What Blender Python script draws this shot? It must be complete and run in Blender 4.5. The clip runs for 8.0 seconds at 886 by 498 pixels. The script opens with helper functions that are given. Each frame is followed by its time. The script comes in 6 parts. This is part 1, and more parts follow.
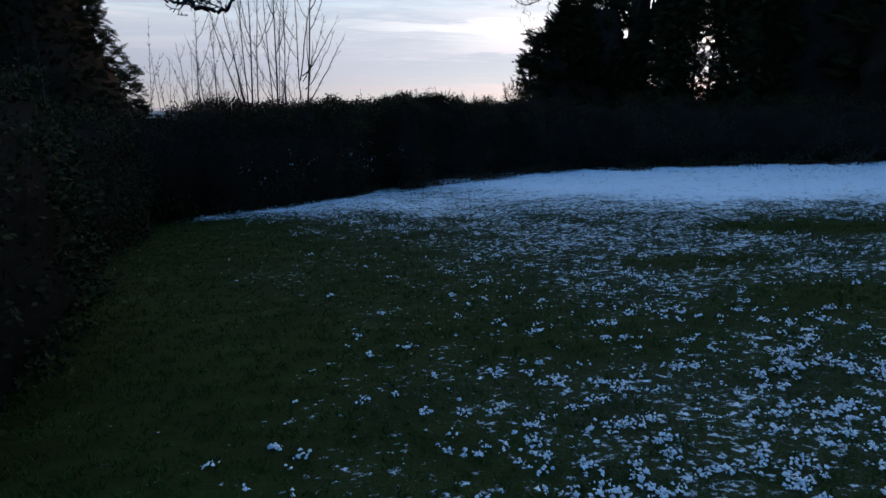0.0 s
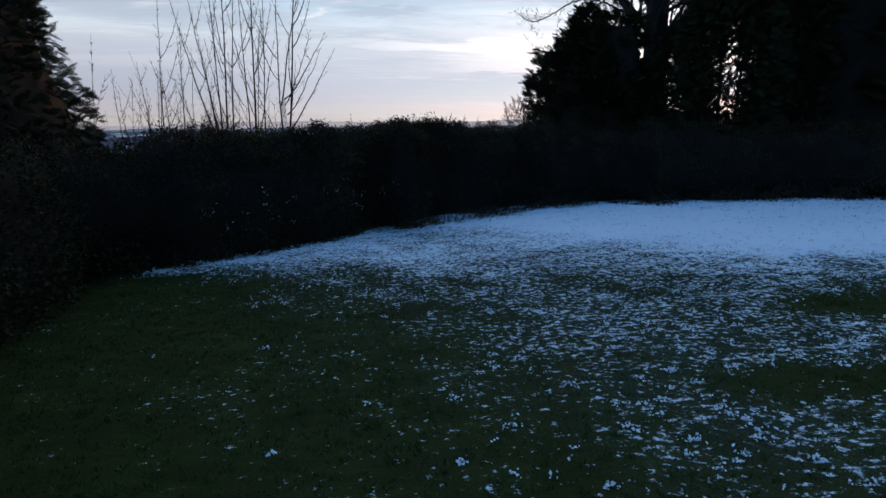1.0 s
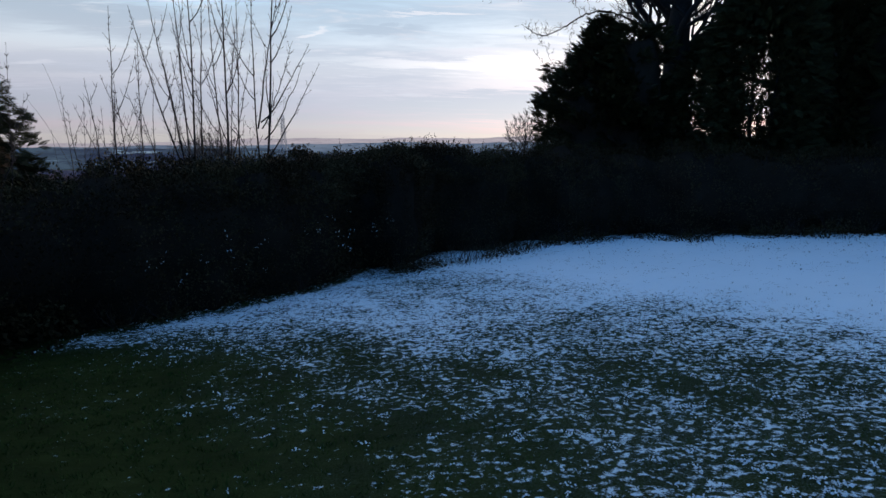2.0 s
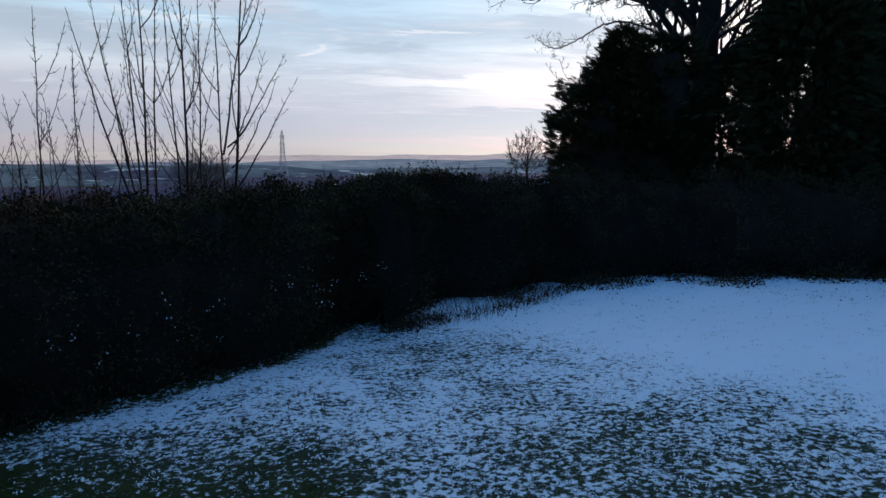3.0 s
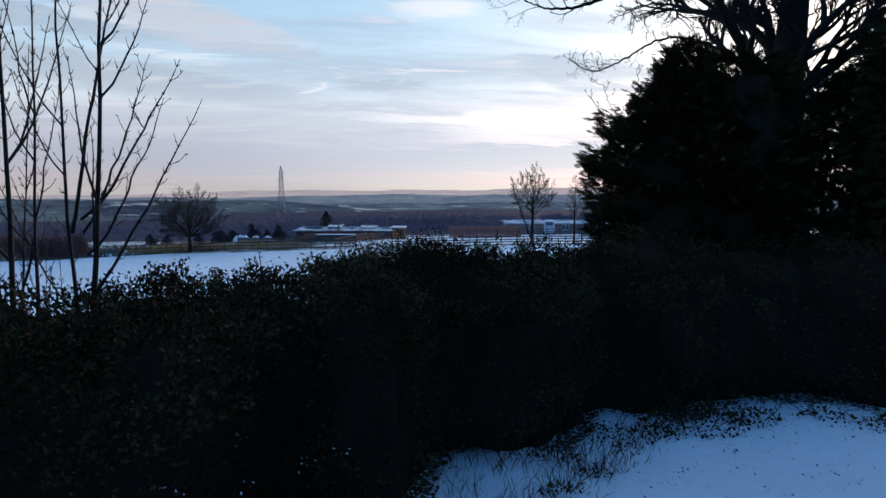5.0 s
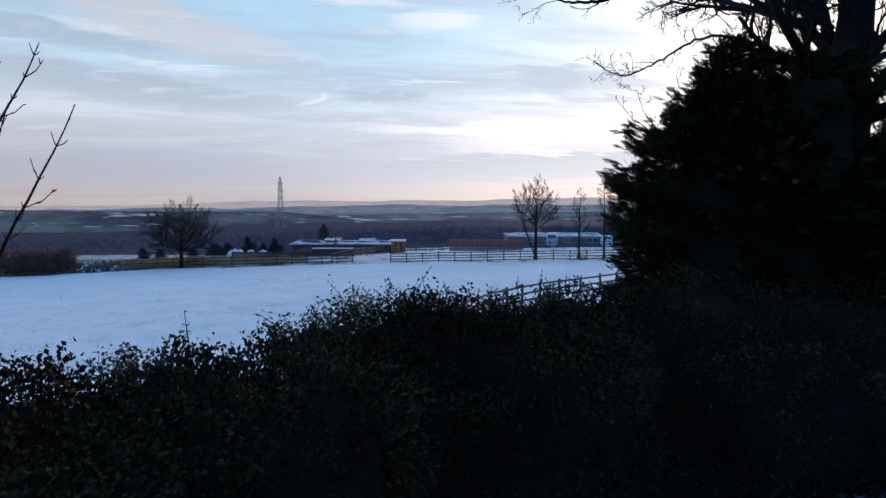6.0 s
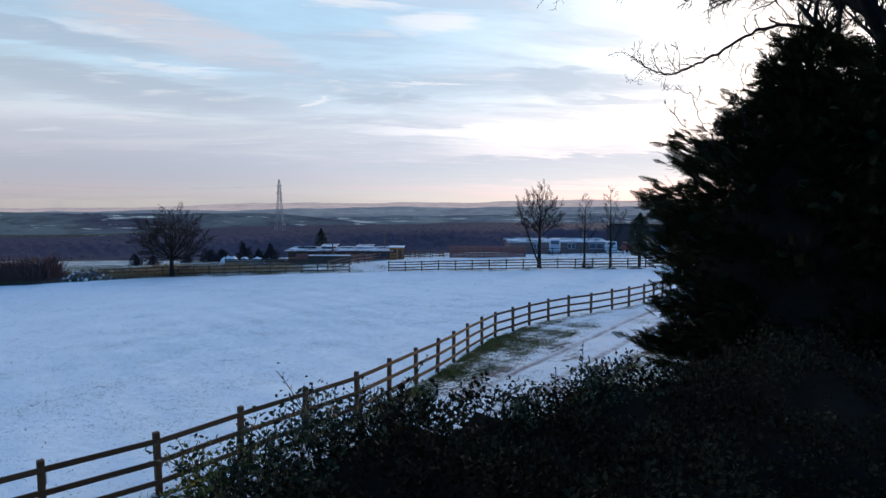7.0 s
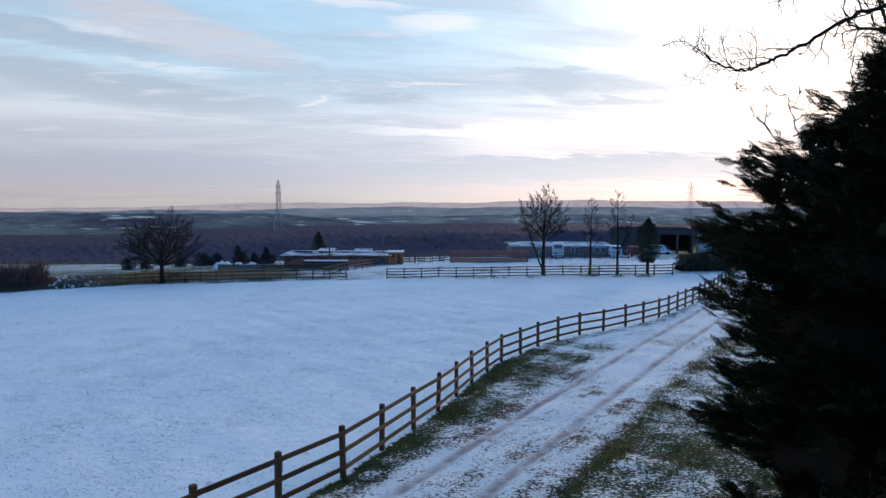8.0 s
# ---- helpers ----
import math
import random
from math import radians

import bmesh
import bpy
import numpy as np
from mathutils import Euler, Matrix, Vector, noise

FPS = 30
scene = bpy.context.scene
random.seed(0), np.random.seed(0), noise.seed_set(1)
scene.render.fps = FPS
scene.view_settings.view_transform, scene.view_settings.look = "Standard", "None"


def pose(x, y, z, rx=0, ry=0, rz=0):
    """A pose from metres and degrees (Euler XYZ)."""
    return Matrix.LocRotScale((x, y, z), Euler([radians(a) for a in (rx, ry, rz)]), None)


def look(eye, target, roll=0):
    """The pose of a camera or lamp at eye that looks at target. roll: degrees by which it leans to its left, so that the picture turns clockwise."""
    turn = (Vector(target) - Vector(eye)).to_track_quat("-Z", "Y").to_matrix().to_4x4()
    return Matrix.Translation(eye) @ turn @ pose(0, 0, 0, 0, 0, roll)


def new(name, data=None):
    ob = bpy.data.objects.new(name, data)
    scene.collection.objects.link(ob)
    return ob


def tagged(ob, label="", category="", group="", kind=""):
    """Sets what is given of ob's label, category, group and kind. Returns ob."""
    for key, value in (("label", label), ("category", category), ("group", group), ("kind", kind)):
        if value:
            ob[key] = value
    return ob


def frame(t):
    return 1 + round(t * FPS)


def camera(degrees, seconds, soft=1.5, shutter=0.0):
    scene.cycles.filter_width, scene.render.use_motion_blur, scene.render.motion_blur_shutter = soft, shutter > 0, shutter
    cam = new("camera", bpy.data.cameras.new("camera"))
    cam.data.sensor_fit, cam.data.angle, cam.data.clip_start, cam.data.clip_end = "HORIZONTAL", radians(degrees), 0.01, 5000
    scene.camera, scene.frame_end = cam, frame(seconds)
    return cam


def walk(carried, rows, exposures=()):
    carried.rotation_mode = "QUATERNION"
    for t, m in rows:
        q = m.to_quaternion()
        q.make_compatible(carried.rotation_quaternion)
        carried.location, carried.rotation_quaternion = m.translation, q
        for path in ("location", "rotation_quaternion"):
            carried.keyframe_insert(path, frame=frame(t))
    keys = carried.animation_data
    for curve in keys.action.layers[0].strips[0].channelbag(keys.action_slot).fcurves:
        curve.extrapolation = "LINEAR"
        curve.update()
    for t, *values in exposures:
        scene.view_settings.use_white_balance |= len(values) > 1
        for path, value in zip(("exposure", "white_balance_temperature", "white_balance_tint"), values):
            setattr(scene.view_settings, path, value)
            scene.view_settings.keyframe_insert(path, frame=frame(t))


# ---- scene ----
cam = camera(73.6, 8.0)
METRES, EYE, TILT, LEAN, TURN = 20.0, 2.0, -14.0, 0.0, 0.0
ROWS = [
    (0.0, 0.0, 0.0, 0.0, -0.0, 0.0, 0.0),
    (0.5, -0.0008, 0.0552, 0.0203, -0.02, 0.81, -0.02),
    (1.0, -0.0017, 0.1144, 0.0409, -0.07, 1.65, -0.07),
    (1.5, -0.0032, 0.1693, 0.0594, -0.11, 2.44, -0.09),
    (3.0, -0.0087, 0.3448, 0.1194, -0.22, 4.81, -0.07),
    (3.5, -0.0109, 0.402, 0.1388, -0.26, 5.62, -0.11),
    (4.0, -0.0125, 0.4643, 0.1601, -0.28, 6.54, -0.1),
    (4.5, -0.014, 0.5218, 0.1801, -0.35, 7.37, -0.14),
    (5.0, -0.0145, 0.5837, 0.2028, -0.3, 8.15, -0.07),
    (6.5, -0.0176, 0.7551, 0.273, -0.32, 9.31, -0.02),
    (7.0, -0.0172, 0.8172, 0.3016, -0.32, 9.33, -0.02),
    (7.5, -0.0176, 0.8737, 0.3276, -0.33, 9.34, -0.02),
    (8.0, -0.0191, 0.9338, 0.3548, -0.34, 9.33, -0.07),
]
walk(cam, [(t, pose(0, 0, EYE, TILT, LEAN, TURN) @ pose(METRES * x, METRES * y, METRES * z, 90 + pitch, roll, yaw)) for t, x, y, z, yaw, pitch, roll in ROWS])

# ---------------------------------------------------------------- world, sun
SUN_AZ, SUN_EL = radians(32.0), radians(6.0)   # azimuth to the right of straight ahead (+y)
world = bpy.data.worlds.new("dusk_sky")
scene.world = world
world.use_nodes = True


class Nodes:
    """Short hand for building node trees."""

    def __init__(self, tree):
        self.tree = tree
        tree.nodes.clear()

    def add(self, kind, **inputs):
        node = self.tree.nodes.new(kind)
        for key, value in inputs.items():
            self.set(node, key, value)
        return node

    def set(self, node, key, value):
        names = [s.name for s in node.inputs]
        name = key.replace("_", " ")
        sock = node.inputs[int(key[1:])] if key[0] == "i" and key[1:].isdigit() else node.inputs[names.index(name)]
        if isinstance(value, bpy.types.NodeSocket):
            self.tree.links.new(value, sock)
        else:
            sock.default_value = value

    def math(self, op, a, b=0.0, clamp=False):
        node = self.tree.nodes.new("ShaderNodeMath")
        node.operation, node.use_clamp = op, clamp
        self.set(node, "i0", a)
        self.set(node, "i1", b)
        return node.outputs[0]

    def vmath(self, op, a, b=(0, 0, 0)):
        node = self.tree.nodes.new("ShaderNodeVectorMath")
        node.operation = op
        self.set(node, "i0", a)
        self.set(node, "i1", b)
        return node.outputs["Value"] if op in ("DOT_PRODUCT", "LENGTH") else node.outputs[0]

    def ramp(self, fac, stops, mode="LINEAR"):
        node = self.tree.nodes.new("ShaderNodeValToRGB")
        node.color_ramp.interpolation = mode
        els = node.color_ramp.elements
        while len(els) < len(stops):
            els.new(0.5)
        for el, (p, c) in zip(els, stops):
            el.position = p
            el.color = (c, c, c, 1) if isinstance(c, (int, float)) else (*c, 1)
        self.set(node, "i0", fac)
        return node.outputs[0]

    def mix(self, fac, a, b, mode="MIX"):
        node = self.tree.nodes.new("ShaderNodeMix")
        node.data_type, node.blend_type = "RGBA", mode
        self.set(node, "i0", fac)
        for i, v in ((6, a), (7, b)):
            self.set(node, "i%d" % i, (*v, 1) if isinstance(v, tuple) and len(v) == 3 else v)
        return node.outputs[2]

    def noise(self, vec, scale, detail=4.0, rough=0.55, lac=2.0, dist=0.0):
        node = self.add("ShaderNodeTexNoise", Vector=vec, Scale=scale, Detail=detail, Roughness=rough, Lacunarity=lac, Distortion=dist)
        return node.outputs[0]

    def span(self, v, a, b, c=0.0, d=1.0, smooth=True):
        node = self.tree.nodes.new("ShaderNodeMapRange")
        node.interpolation_type = "SMOOTHSTEP" if smooth else "LINEAR"
        for k, val in (("i0", v), ("i1", a), ("i2", b), ("i3", c), ("i4", d)):
            self.set(node, k, val)
        return node.outputs[0]


def build_world():
    n = Nodes(world.node_tree)
    way = n.add("ShaderNodeTexCoord").outputs["Generated"]
    sep = n.add("ShaderNodeSeparateXYZ", Vector=way)
    x, y, z = sep.outputs
    up = n.math("MAXIMUM", z, 0.0)
    # clear sky by height: pink horizon, cream, pale blue, deep blue overhead
    clear = n.ramp(n.math("MULTIPLY", up, 1.0), [
        (0.0, (0.42, 0.28, 0.35)), (0.018, (0.61, 0.39, 0.42)), (0.05, (0.60, 0.50, 0.52)), (0.10, (0.66, 0.64, 0.63)),
        (0.20, (0.50, 0.68, 0.81)), (0.30, (0.39, 0.63, 0.83)), (0.55, (0.23, 0.49, 0.82)), (1.0, (0.09, 0.34, 0.72))])
    # the front of the sky is paler well up
    pale = n.math("MULTIPLY", n.span(y, 0.15, 0.75), n.span(up, 0.25, 0.45))
    clear = n.mix(n.math("MULTIPLY", pale, 0.8), clear, (0.72, 0.74, 0.80))
    # cloud sheets seen at a flat angle
    lift = n.math("ADD", up, 0.10)
    plane = n.add("ShaderNodeCombineXYZ", X=n.math("DIVIDE", x, lift), Y=n.math("DIVIDE", y, lift), Z=0.0).outputs[0]
    tilted = n.add("ShaderNodeVectorRotate", Vector=plane, Angle=radians(-9)).outputs[0]
    soft = n.noise(n.vmath("MULTIPLY", tilted, (0.42, 1.0, 1.0)), 0.85, 5.0, 0.55, 2.1, 0.35)
    fine = n.noise(n.vmath("MULTIPLY", tilted, (0.55, 1.5, 1.0)), 2.4, 6.0, 0.62, 2.1, 0.5)
    # single streaks, by azimuth and elevation in degrees, with ragged edges
    az = n.math("MULTIPLY", n.math("ARCTAN2", x, y), 57.3)
    el = n.math("MULTIPLY", n.math("ARCSINE", z), 57.3)
    az = n.math("ADD", az, n.math("MULTIPLY", n.math("SUBTRACT", soft, 0.5), 8.0))
    wisp = n.noise(n.vmath("MULTIPLY", tilted, (0.45, 1.6, 1.0)), 7.5, 5.0, 0.62, 2.1, 0.8)
    el = n.math("ADD", el, n.math("MULTIPLY", n.math("SUBTRACT", fine, 0.5), 3.0))
    el = n.math("ADD", el, n.math("MULTIPLY", n.math("SUBTRACT", wisp, 0.5), 1.3))

    def streak(a, e, wide, tall, tilt):
        c, s = math.cos(radians(tilt)), math.sin(radians(tilt))
        da, de = n.math("SUBTRACT", az, a), n.math("SUBTRACT", el, e)
        p = n.math("DIVIDE", n.math("ADD", n.math("MULTIPLY", da, c), n.math("MULTIPLY", de, s)), wide)
        q = n.math("DIVIDE", n.math("SUBTRACT", n.math("MULTIPLY", de, c), n.math("MULTIPLY", da, s)), tall)
        # the upper edge is crisper than the lower one
        q = n.math("ADD", n.math("MULTIPLY", n.math("MAXIMUM", q, 0.0), 1.7), n.math("MULTIPLY", n.math("MINIMUM", q, 0.0), 0.85))
        r2 = n.math("ADD", n.math("MULTIPLY", p, p), n.math("MULTIPLY", q, q))
        return n.span(r2, 0.15, 1.35, 1.0, 0.0)

    greys = [(-27, 9.6, 17, 1.9, -4, 1.0), (-34, 13.4, 14, 1.5, -3, 0.9), (-5.5, 9.7, 5.5, 0.75, 0, 0.9), (8, 3.2, 22, 1.7, 0, 1.0), (20, 3.2, 13, 1.3, -2, 0.9),
             (11, 11.3, 6.5, 1.7, -6, 0.8), (16, 9.2, 7, 0.7, -2, 0.7), (-28, 3.4, 20, 1.6, 0, 0.6), (-9, 6.0, 12, 0.9, -2, 0.5), (31, 12.0, 6, 1.0, 0, 0.35),
             (-16, 12.0, 9, 1.0, -3, 0.7), (-38, 16.0, 9, 1.8, -3, 0.7), (-20, 24, 22, 2.5, -4, 0.8), (15, 30, 25, 3.0, -4, 0.7), (13, 3.7, 19, 1.35, 1, 1.0), (27, 2.9, 9, 1.2, -3, 0.95)]
    whites = [(-12, 8.9, 2.0, 0.2, 18, 0.5), (3.4, 4.2, 1.3, 0.10, 6, 0.4), (-1, 16.4, 4.5, 1.1, 0, 0.5), (0, 10.9, 5.0, 0.3, 0, 0.5), (-24, 11.3, 5, 0.4, -4, 0.35),
              (4, 6.5, 12, 0.9, -2, 0.6), (-14, 18.3, 12, 0.6, -3, 0.6)]
    pinks = [(-24, 15.1, 13, 2.2, -12, 0.9), (-30, 6.2, 14, 0.8, 0, 0.5), (2, 7.6, 7, 0.5, 0, 0.6)]
    grey = n.math("MULTIPLY", n.span(n.math("ADD", n.math("MULTIPLY", soft, 0.72), n.math("MULTIPLY", fine, 0.28)), 0.42, 0.58), 0.75)
    for a, e, w, t, tilt, k in greys:
        grey = n.math("MAXIMUM", grey, n.math("MULTIPLY", streak(a, e, w, t, tilt), k))
    white = n.math("MULTIPLY", n.span(fine, 0.54, 0.70), n.span(up, 0.02, 0.10, 0.0, 0.35))
    for a, e, w, t, tilt, k in whites:
        white = n.math("MAXIMUM", white, n.math("MULTIPLY", streak(a, e, w, t, tilt), k))
    pink = 0.0
    for a, e, w, t, tilt, k in pinks:
        pink = n.math("MAXIMUM", pink, n.math("MULTIPLY", streak(a, e, w, t, tilt), k))
    pink = n.math("MULTIPLY", pink, n.span(wisp, 0.3, 0.62, 0.45, 1.0))
    shade = n.ramp(n.math("MULTIPLY", up, 3.0), [(0.0, (0.56, 0.40, 0.41)), (0.15, (0.54, 0.48, 0.48)), (0.5, (0.405, 0.465, 0.525)), (1.0, (0.32, 0.44, 0.59))])
    sky = n.mix(grey, clear, shade)
    sky = n.mix(pink, sky, (0.57, 0.56, 0.60))
    sky = n.mix(white, sky, (0.90, 0.85, 0.84))
    # brightness round the low sun behind the cloud
    sun_way = (math.sin(SUN_AZ) * math.cos(0.16), math.cos(SUN_AZ) * math.cos(0.16), math.sin(0.16))
    near = n.math("MAXIMUM", n.vmath("DOT_PRODUCT", way, sun_way), 0.0)
    wide = n.math("POWER", near, 11.0)
    tight = n.math("POWER", near, 60.0)
    glow = n.mix(1.0, n.mix(wide, (0, 0, 0), (0.74, 0.58, 0.47)), n.mix(tight, (0, 0, 0), (0.60, 0.46, 0.34)), "ADD")
    glow = n.mix(1.0, glow, n.ramp(n.math("MULTIPLY", up, 8.0), [(0.0, (0.80, 0.46, 0.33)), (0.35, (1.0, 0.78, 0.64)), (0.8, (1, 1, 1))]), "MULTIPLY")
    thin = n.math("SUBTRACT", 1.0, n.math("MULTIPLY", grey, 0.93))
    sky = n.mix(1.0, sky, n.mix(1.0, glow, n.add("ShaderNodeCombineXYZ", X=thin, Y=thin, Z=thin).outputs[0], "MULTIPLY"), "ADD")
    sky = n.mix(n.math("MULTIPLY", wide, 0.8), sky, n.mix(1.0, sky, (1.12, 1.0, 0.88), "MULTIPLY"))
    # the low sky to the left of the sunset is duller
    dull = n.math("MULTIPLY", n.span(x, 0.30, -0.45), n.span(up, 0.15, 0.025))
    sky = n.mix(dull, sky, n.mix(1.0, sky, (0.55, 0.57, 0.66), "MULTIPLY"))
    # the sky away from the sunset is dimmer and bluer
    back = n.span(y, -0.7, 0.8, 0.0, 1.0)
    sky = n.mix(back, n.mix(1.0, sky, (0.085, 0.32, 0.67), "MULTIPLY"), sky)
    sky = n.mix(1.0, sky, (1.025, 1.0, 0.975), "MULTIPLY")
    nishita = n.add("ShaderNodeTexSky")
    nishita.sky_type, nishita.sun_disc = "NISHITA", False
    nishita.sun_elevation, nishita.sun_rotation = SUN_EL, SUN_AZ
    nishita.air_density, nishita.dust_density = 0.4, 0.0
    air = n.add("ShaderNodeBackground", Color=nishita.outputs[0], Strength=0.05)
    cloud = n.add("ShaderNodeBackground", Color=sky, Strength=SKY_STRENGTH)
    both = n.add("ShaderNodeAddShader", i0=air.outputs[0], i1=cloud.outputs[0])
    n.add("ShaderNodeOutputWorld", Surface=both.outputs[0])


SKY_STRENGTH = 1.0
build_world()
sun = new("sun", bpy.data.lights.new("sun", "SUN"))
sun.data.energy, sun.data.angle, sun.data.color = 1.9, radians(10), (1.0, 0.83, 0.68)
sun.matrix_world = look((math.sin(SUN_AZ) * 60, math.cos(SUN_AZ) * 60, 60 * math.tan(SUN_EL)), (0, 0, 0))


# ---------------------------------------------------------------- materials
def material(name):
    mat = bpy.data.materials.new(name)
    mat.use_nodes = True
    return mat, Nodes(mat.node_tree)


def finish(n, color, rough=0.8, bump=None, strength=0.3, distance=0.02, spec=0.3):
    b = n.add("ShaderNodeBsdfPrincipled", Base_Color=color, Roughness=rough)
    n.set(b, "Specular_IOR_Level", spec)
    if bump is not None:
        n.set(b, "Normal", n.add("ShaderNodeBump", Height=bump, Strength=strength, Distance=distance).outputs[0])
    n.add("ShaderNodeOutputMaterial", Surface=b.outputs[0])


def plain(name, base, var=0.25, scale=6.0, rough=0.8, bump=0.3, spec=0.3, grain=(1, 1, 1)):
    """A painted or raw surface with stains at two scales and a fine relief."""
    mat, n = material(name)
    co = n.add("ShaderNodeTexCoord").outputs["Object"]
    rnd = n.add("ShaderNodeObjectInfo").outputs["Random"]
    g = n.noise(n.vmath("MULTIPLY", co, grain), scale * 6, 5.0, 0.6)
    s = n.noise(co, scale * 0.6, 3.0)
    v = n.math("ADD", n.math("ADD", n.math("MULTIPLY", g, 0.55), n.math("MULTIPLY", s, 0.45)), n.math("MULTIPLY", n.math("SUBTRACT", rnd, 0.5), 0.25))
    lo, hi = tuple(c * (1 - var) for c in base), tuple(min(1, c * (1 + var)) for c in base)
    finish(n, n.ramp(v, [(0.3, lo), (0.7, hi)]), rough, g, bump, 0.01, spec)
    return mat


def leaf_material(name, dark, light, rough=0.6, spec=0.35, patch=None):
    mat, n = material(name)
    rnd = n.add("ShaderNodeNewGeometry").outputs["Random Per Island"]
    co = n.add("ShaderNodeTexCoord").outputs["Object"]
    big = n.noise(co, 0.9, 3.0)
    v = n.math("ADD", n.math("MULTIPLY", rnd, 0.6), n.math("MULTIPLY", big, 0.5))
    col = n.ramp(v, [(0.2, dark), (0.85, light)])
    if patch:
        # other growth mixed in, in patches a metre or so across
        col = n.mix(n.span(n.noise(co, 0.55, 4.0, 0.6), 0.46, 0.58), col, n.mix(1.0, col, patch, "MULTIPLY"))
    finish(n, col, rough, None, spec=spec)
    return mat


def ground_material():
    mat, n = material("snowy_ground")
    co = n.add("ShaderNodeTexCoord").outputs["Object"]
    snow = n.add("ShaderNodeAttribute")
    snow.attribute_name = "snow"
    mud = n.add("ShaderNodeAttribute")
    mud.attribute_name = "mud"
    wet = n.add("ShaderNodeAttribute")
    wet.attribute_name = "slush"
    fine = n.noise(n.vmath("MULTIPLY", co, (0.85, 1.05, 1.0)), 15.0, 5.0, 0.68)
    mid = n.noise(n.vmath("MULTIPLY", co, (0.7, 1.0, 1.0)), 2.4, 4.0, 0.6)
    big = n.noise(co, 0.35, 3.0)
    v = n.math("ADD", n.math("ADD", n.math("MULTIPLY", fine, 0.70), n.math("MULTIPLY", mid, 0.20)), n.math("MULTIPLY", big, 0.10))
    v = n.span(v, 0.33, 0.67, 0.0, 1.0, False)
    need = n.math("SUBTRACT", 1.0, snow.outputs["Fac"])
    mask = n.span(n.math("SUBTRACT", v, need), -0.09, 0.13)
    full = n.span(snow.outputs["Fac"], 0.92, 1.0)
    mask = n.math("MAXIMUM", mask, full)
    grain = n.noise(co, 60.0, 3.0, 0.7)
    turf = n.ramp(n.math("ADD", n.math("MULTIPLY", grain, 0.5), n.math("MULTIPLY", mid, 0.5)),
                  [(0.3, (0.014, 0.017, 0.004)), (0.55, (0.028, 0.037, 0.007)), (0.75, (0.056, 0.068, 0.018))])
    soil = n.ramp(n.noise(co, 8.0, 5.0, 0.65), [(0.3, (0.040, 0.027, 0.023)), (0.7, (0.115, 0.075, 0.064))])
    # a thin dusting of snow and frost on the grass tips
    dust = n.math("MULTIPLY", n.span(grain, 0.42, 0.66), n.span(snow.outputs["Fac"], 0.12, 0.75, 0.0, 0.45))
    turf = n.mix(dust, turf, (0.30, 0.36, 0.35))
    base = n.mix(mud.outputs["Fac"], turf, soil)
    white = n.ramp(n.math("ADD", n.math("MULTIPLY", grain, 0.4), n.math("MULTIPLY", big, 0.6)), [(0.3, (0.75, 0.84, 0.87)), (0.7, (0.86, 0.92, 0.94))])
    white = n.mix(n.math("MULTIPLY", wet.outputs["Fac"], n.span(mid, 0.3, 0.6, 0.45, 1.0)), white, (0.27, 0.205, 0.20))
    col = n.mix(mask, base, white)
    relief = n.math("ADD", n.math("MULTIPLY", mask, 0.6), n.math("ADD", n.math("MULTIPLY", grain, 0.25), n.math("MULTIPLY", fine, 0.35)))
    relief = n.math("ADD", relief, n.math("MULTIPLY", n.noise(n.vmath("MULTIPLY", co, (0.6, 1.0, 1.0)), 4.5, 3.0, 0.6), 1.6))
    finish(n, col, 0.9, relief, 0.6, 0.035, 0.06)
    return mat


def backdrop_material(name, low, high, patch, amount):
    """Far hillside: plain distance that glows by itself, with haze painted into its colours."""
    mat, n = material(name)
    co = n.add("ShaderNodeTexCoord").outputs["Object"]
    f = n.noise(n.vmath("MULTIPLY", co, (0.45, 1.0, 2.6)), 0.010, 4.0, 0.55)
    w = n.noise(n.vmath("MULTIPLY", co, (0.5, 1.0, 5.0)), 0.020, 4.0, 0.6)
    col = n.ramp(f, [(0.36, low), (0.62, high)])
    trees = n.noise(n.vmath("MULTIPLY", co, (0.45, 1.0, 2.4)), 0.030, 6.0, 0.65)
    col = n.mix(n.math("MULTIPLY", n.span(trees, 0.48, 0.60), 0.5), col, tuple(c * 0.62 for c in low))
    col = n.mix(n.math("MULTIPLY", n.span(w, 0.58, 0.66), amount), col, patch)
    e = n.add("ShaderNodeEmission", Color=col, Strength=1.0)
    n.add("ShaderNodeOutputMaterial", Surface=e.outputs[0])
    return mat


def roof_material():
    """Roofing felt under thin, patchy snow."""
    mat, n = material("patchy_snow_roof")
    co = n.add("ShaderNodeTexCoord").outputs["Object"]
    big, fine = n.noise(n.vmath("MULTIPLY", co, (0.6, 1.0, 1.0)), 0.55, 4.0, 0.6), n.noise(co, 6.0, 5.0, 0.65)
    mask = n.span(n.math("ADD", n.math("MULTIPLY", big, 0.6), n.math("MULTIPLY", fine, 0.4)), 0.43, 0.53)
    felt = n.ramp(fine, [(0.3, (0.07, 0.07, 0.08)), (0.7, (0.16, 0.15, 0.16))])
    finish(n, n.mix(mask, felt, (0.76, 0.79, 0.82)), 0.85, n.math("ADD", mask, fine), 0.5, 0.03, 0.15)
    return mat


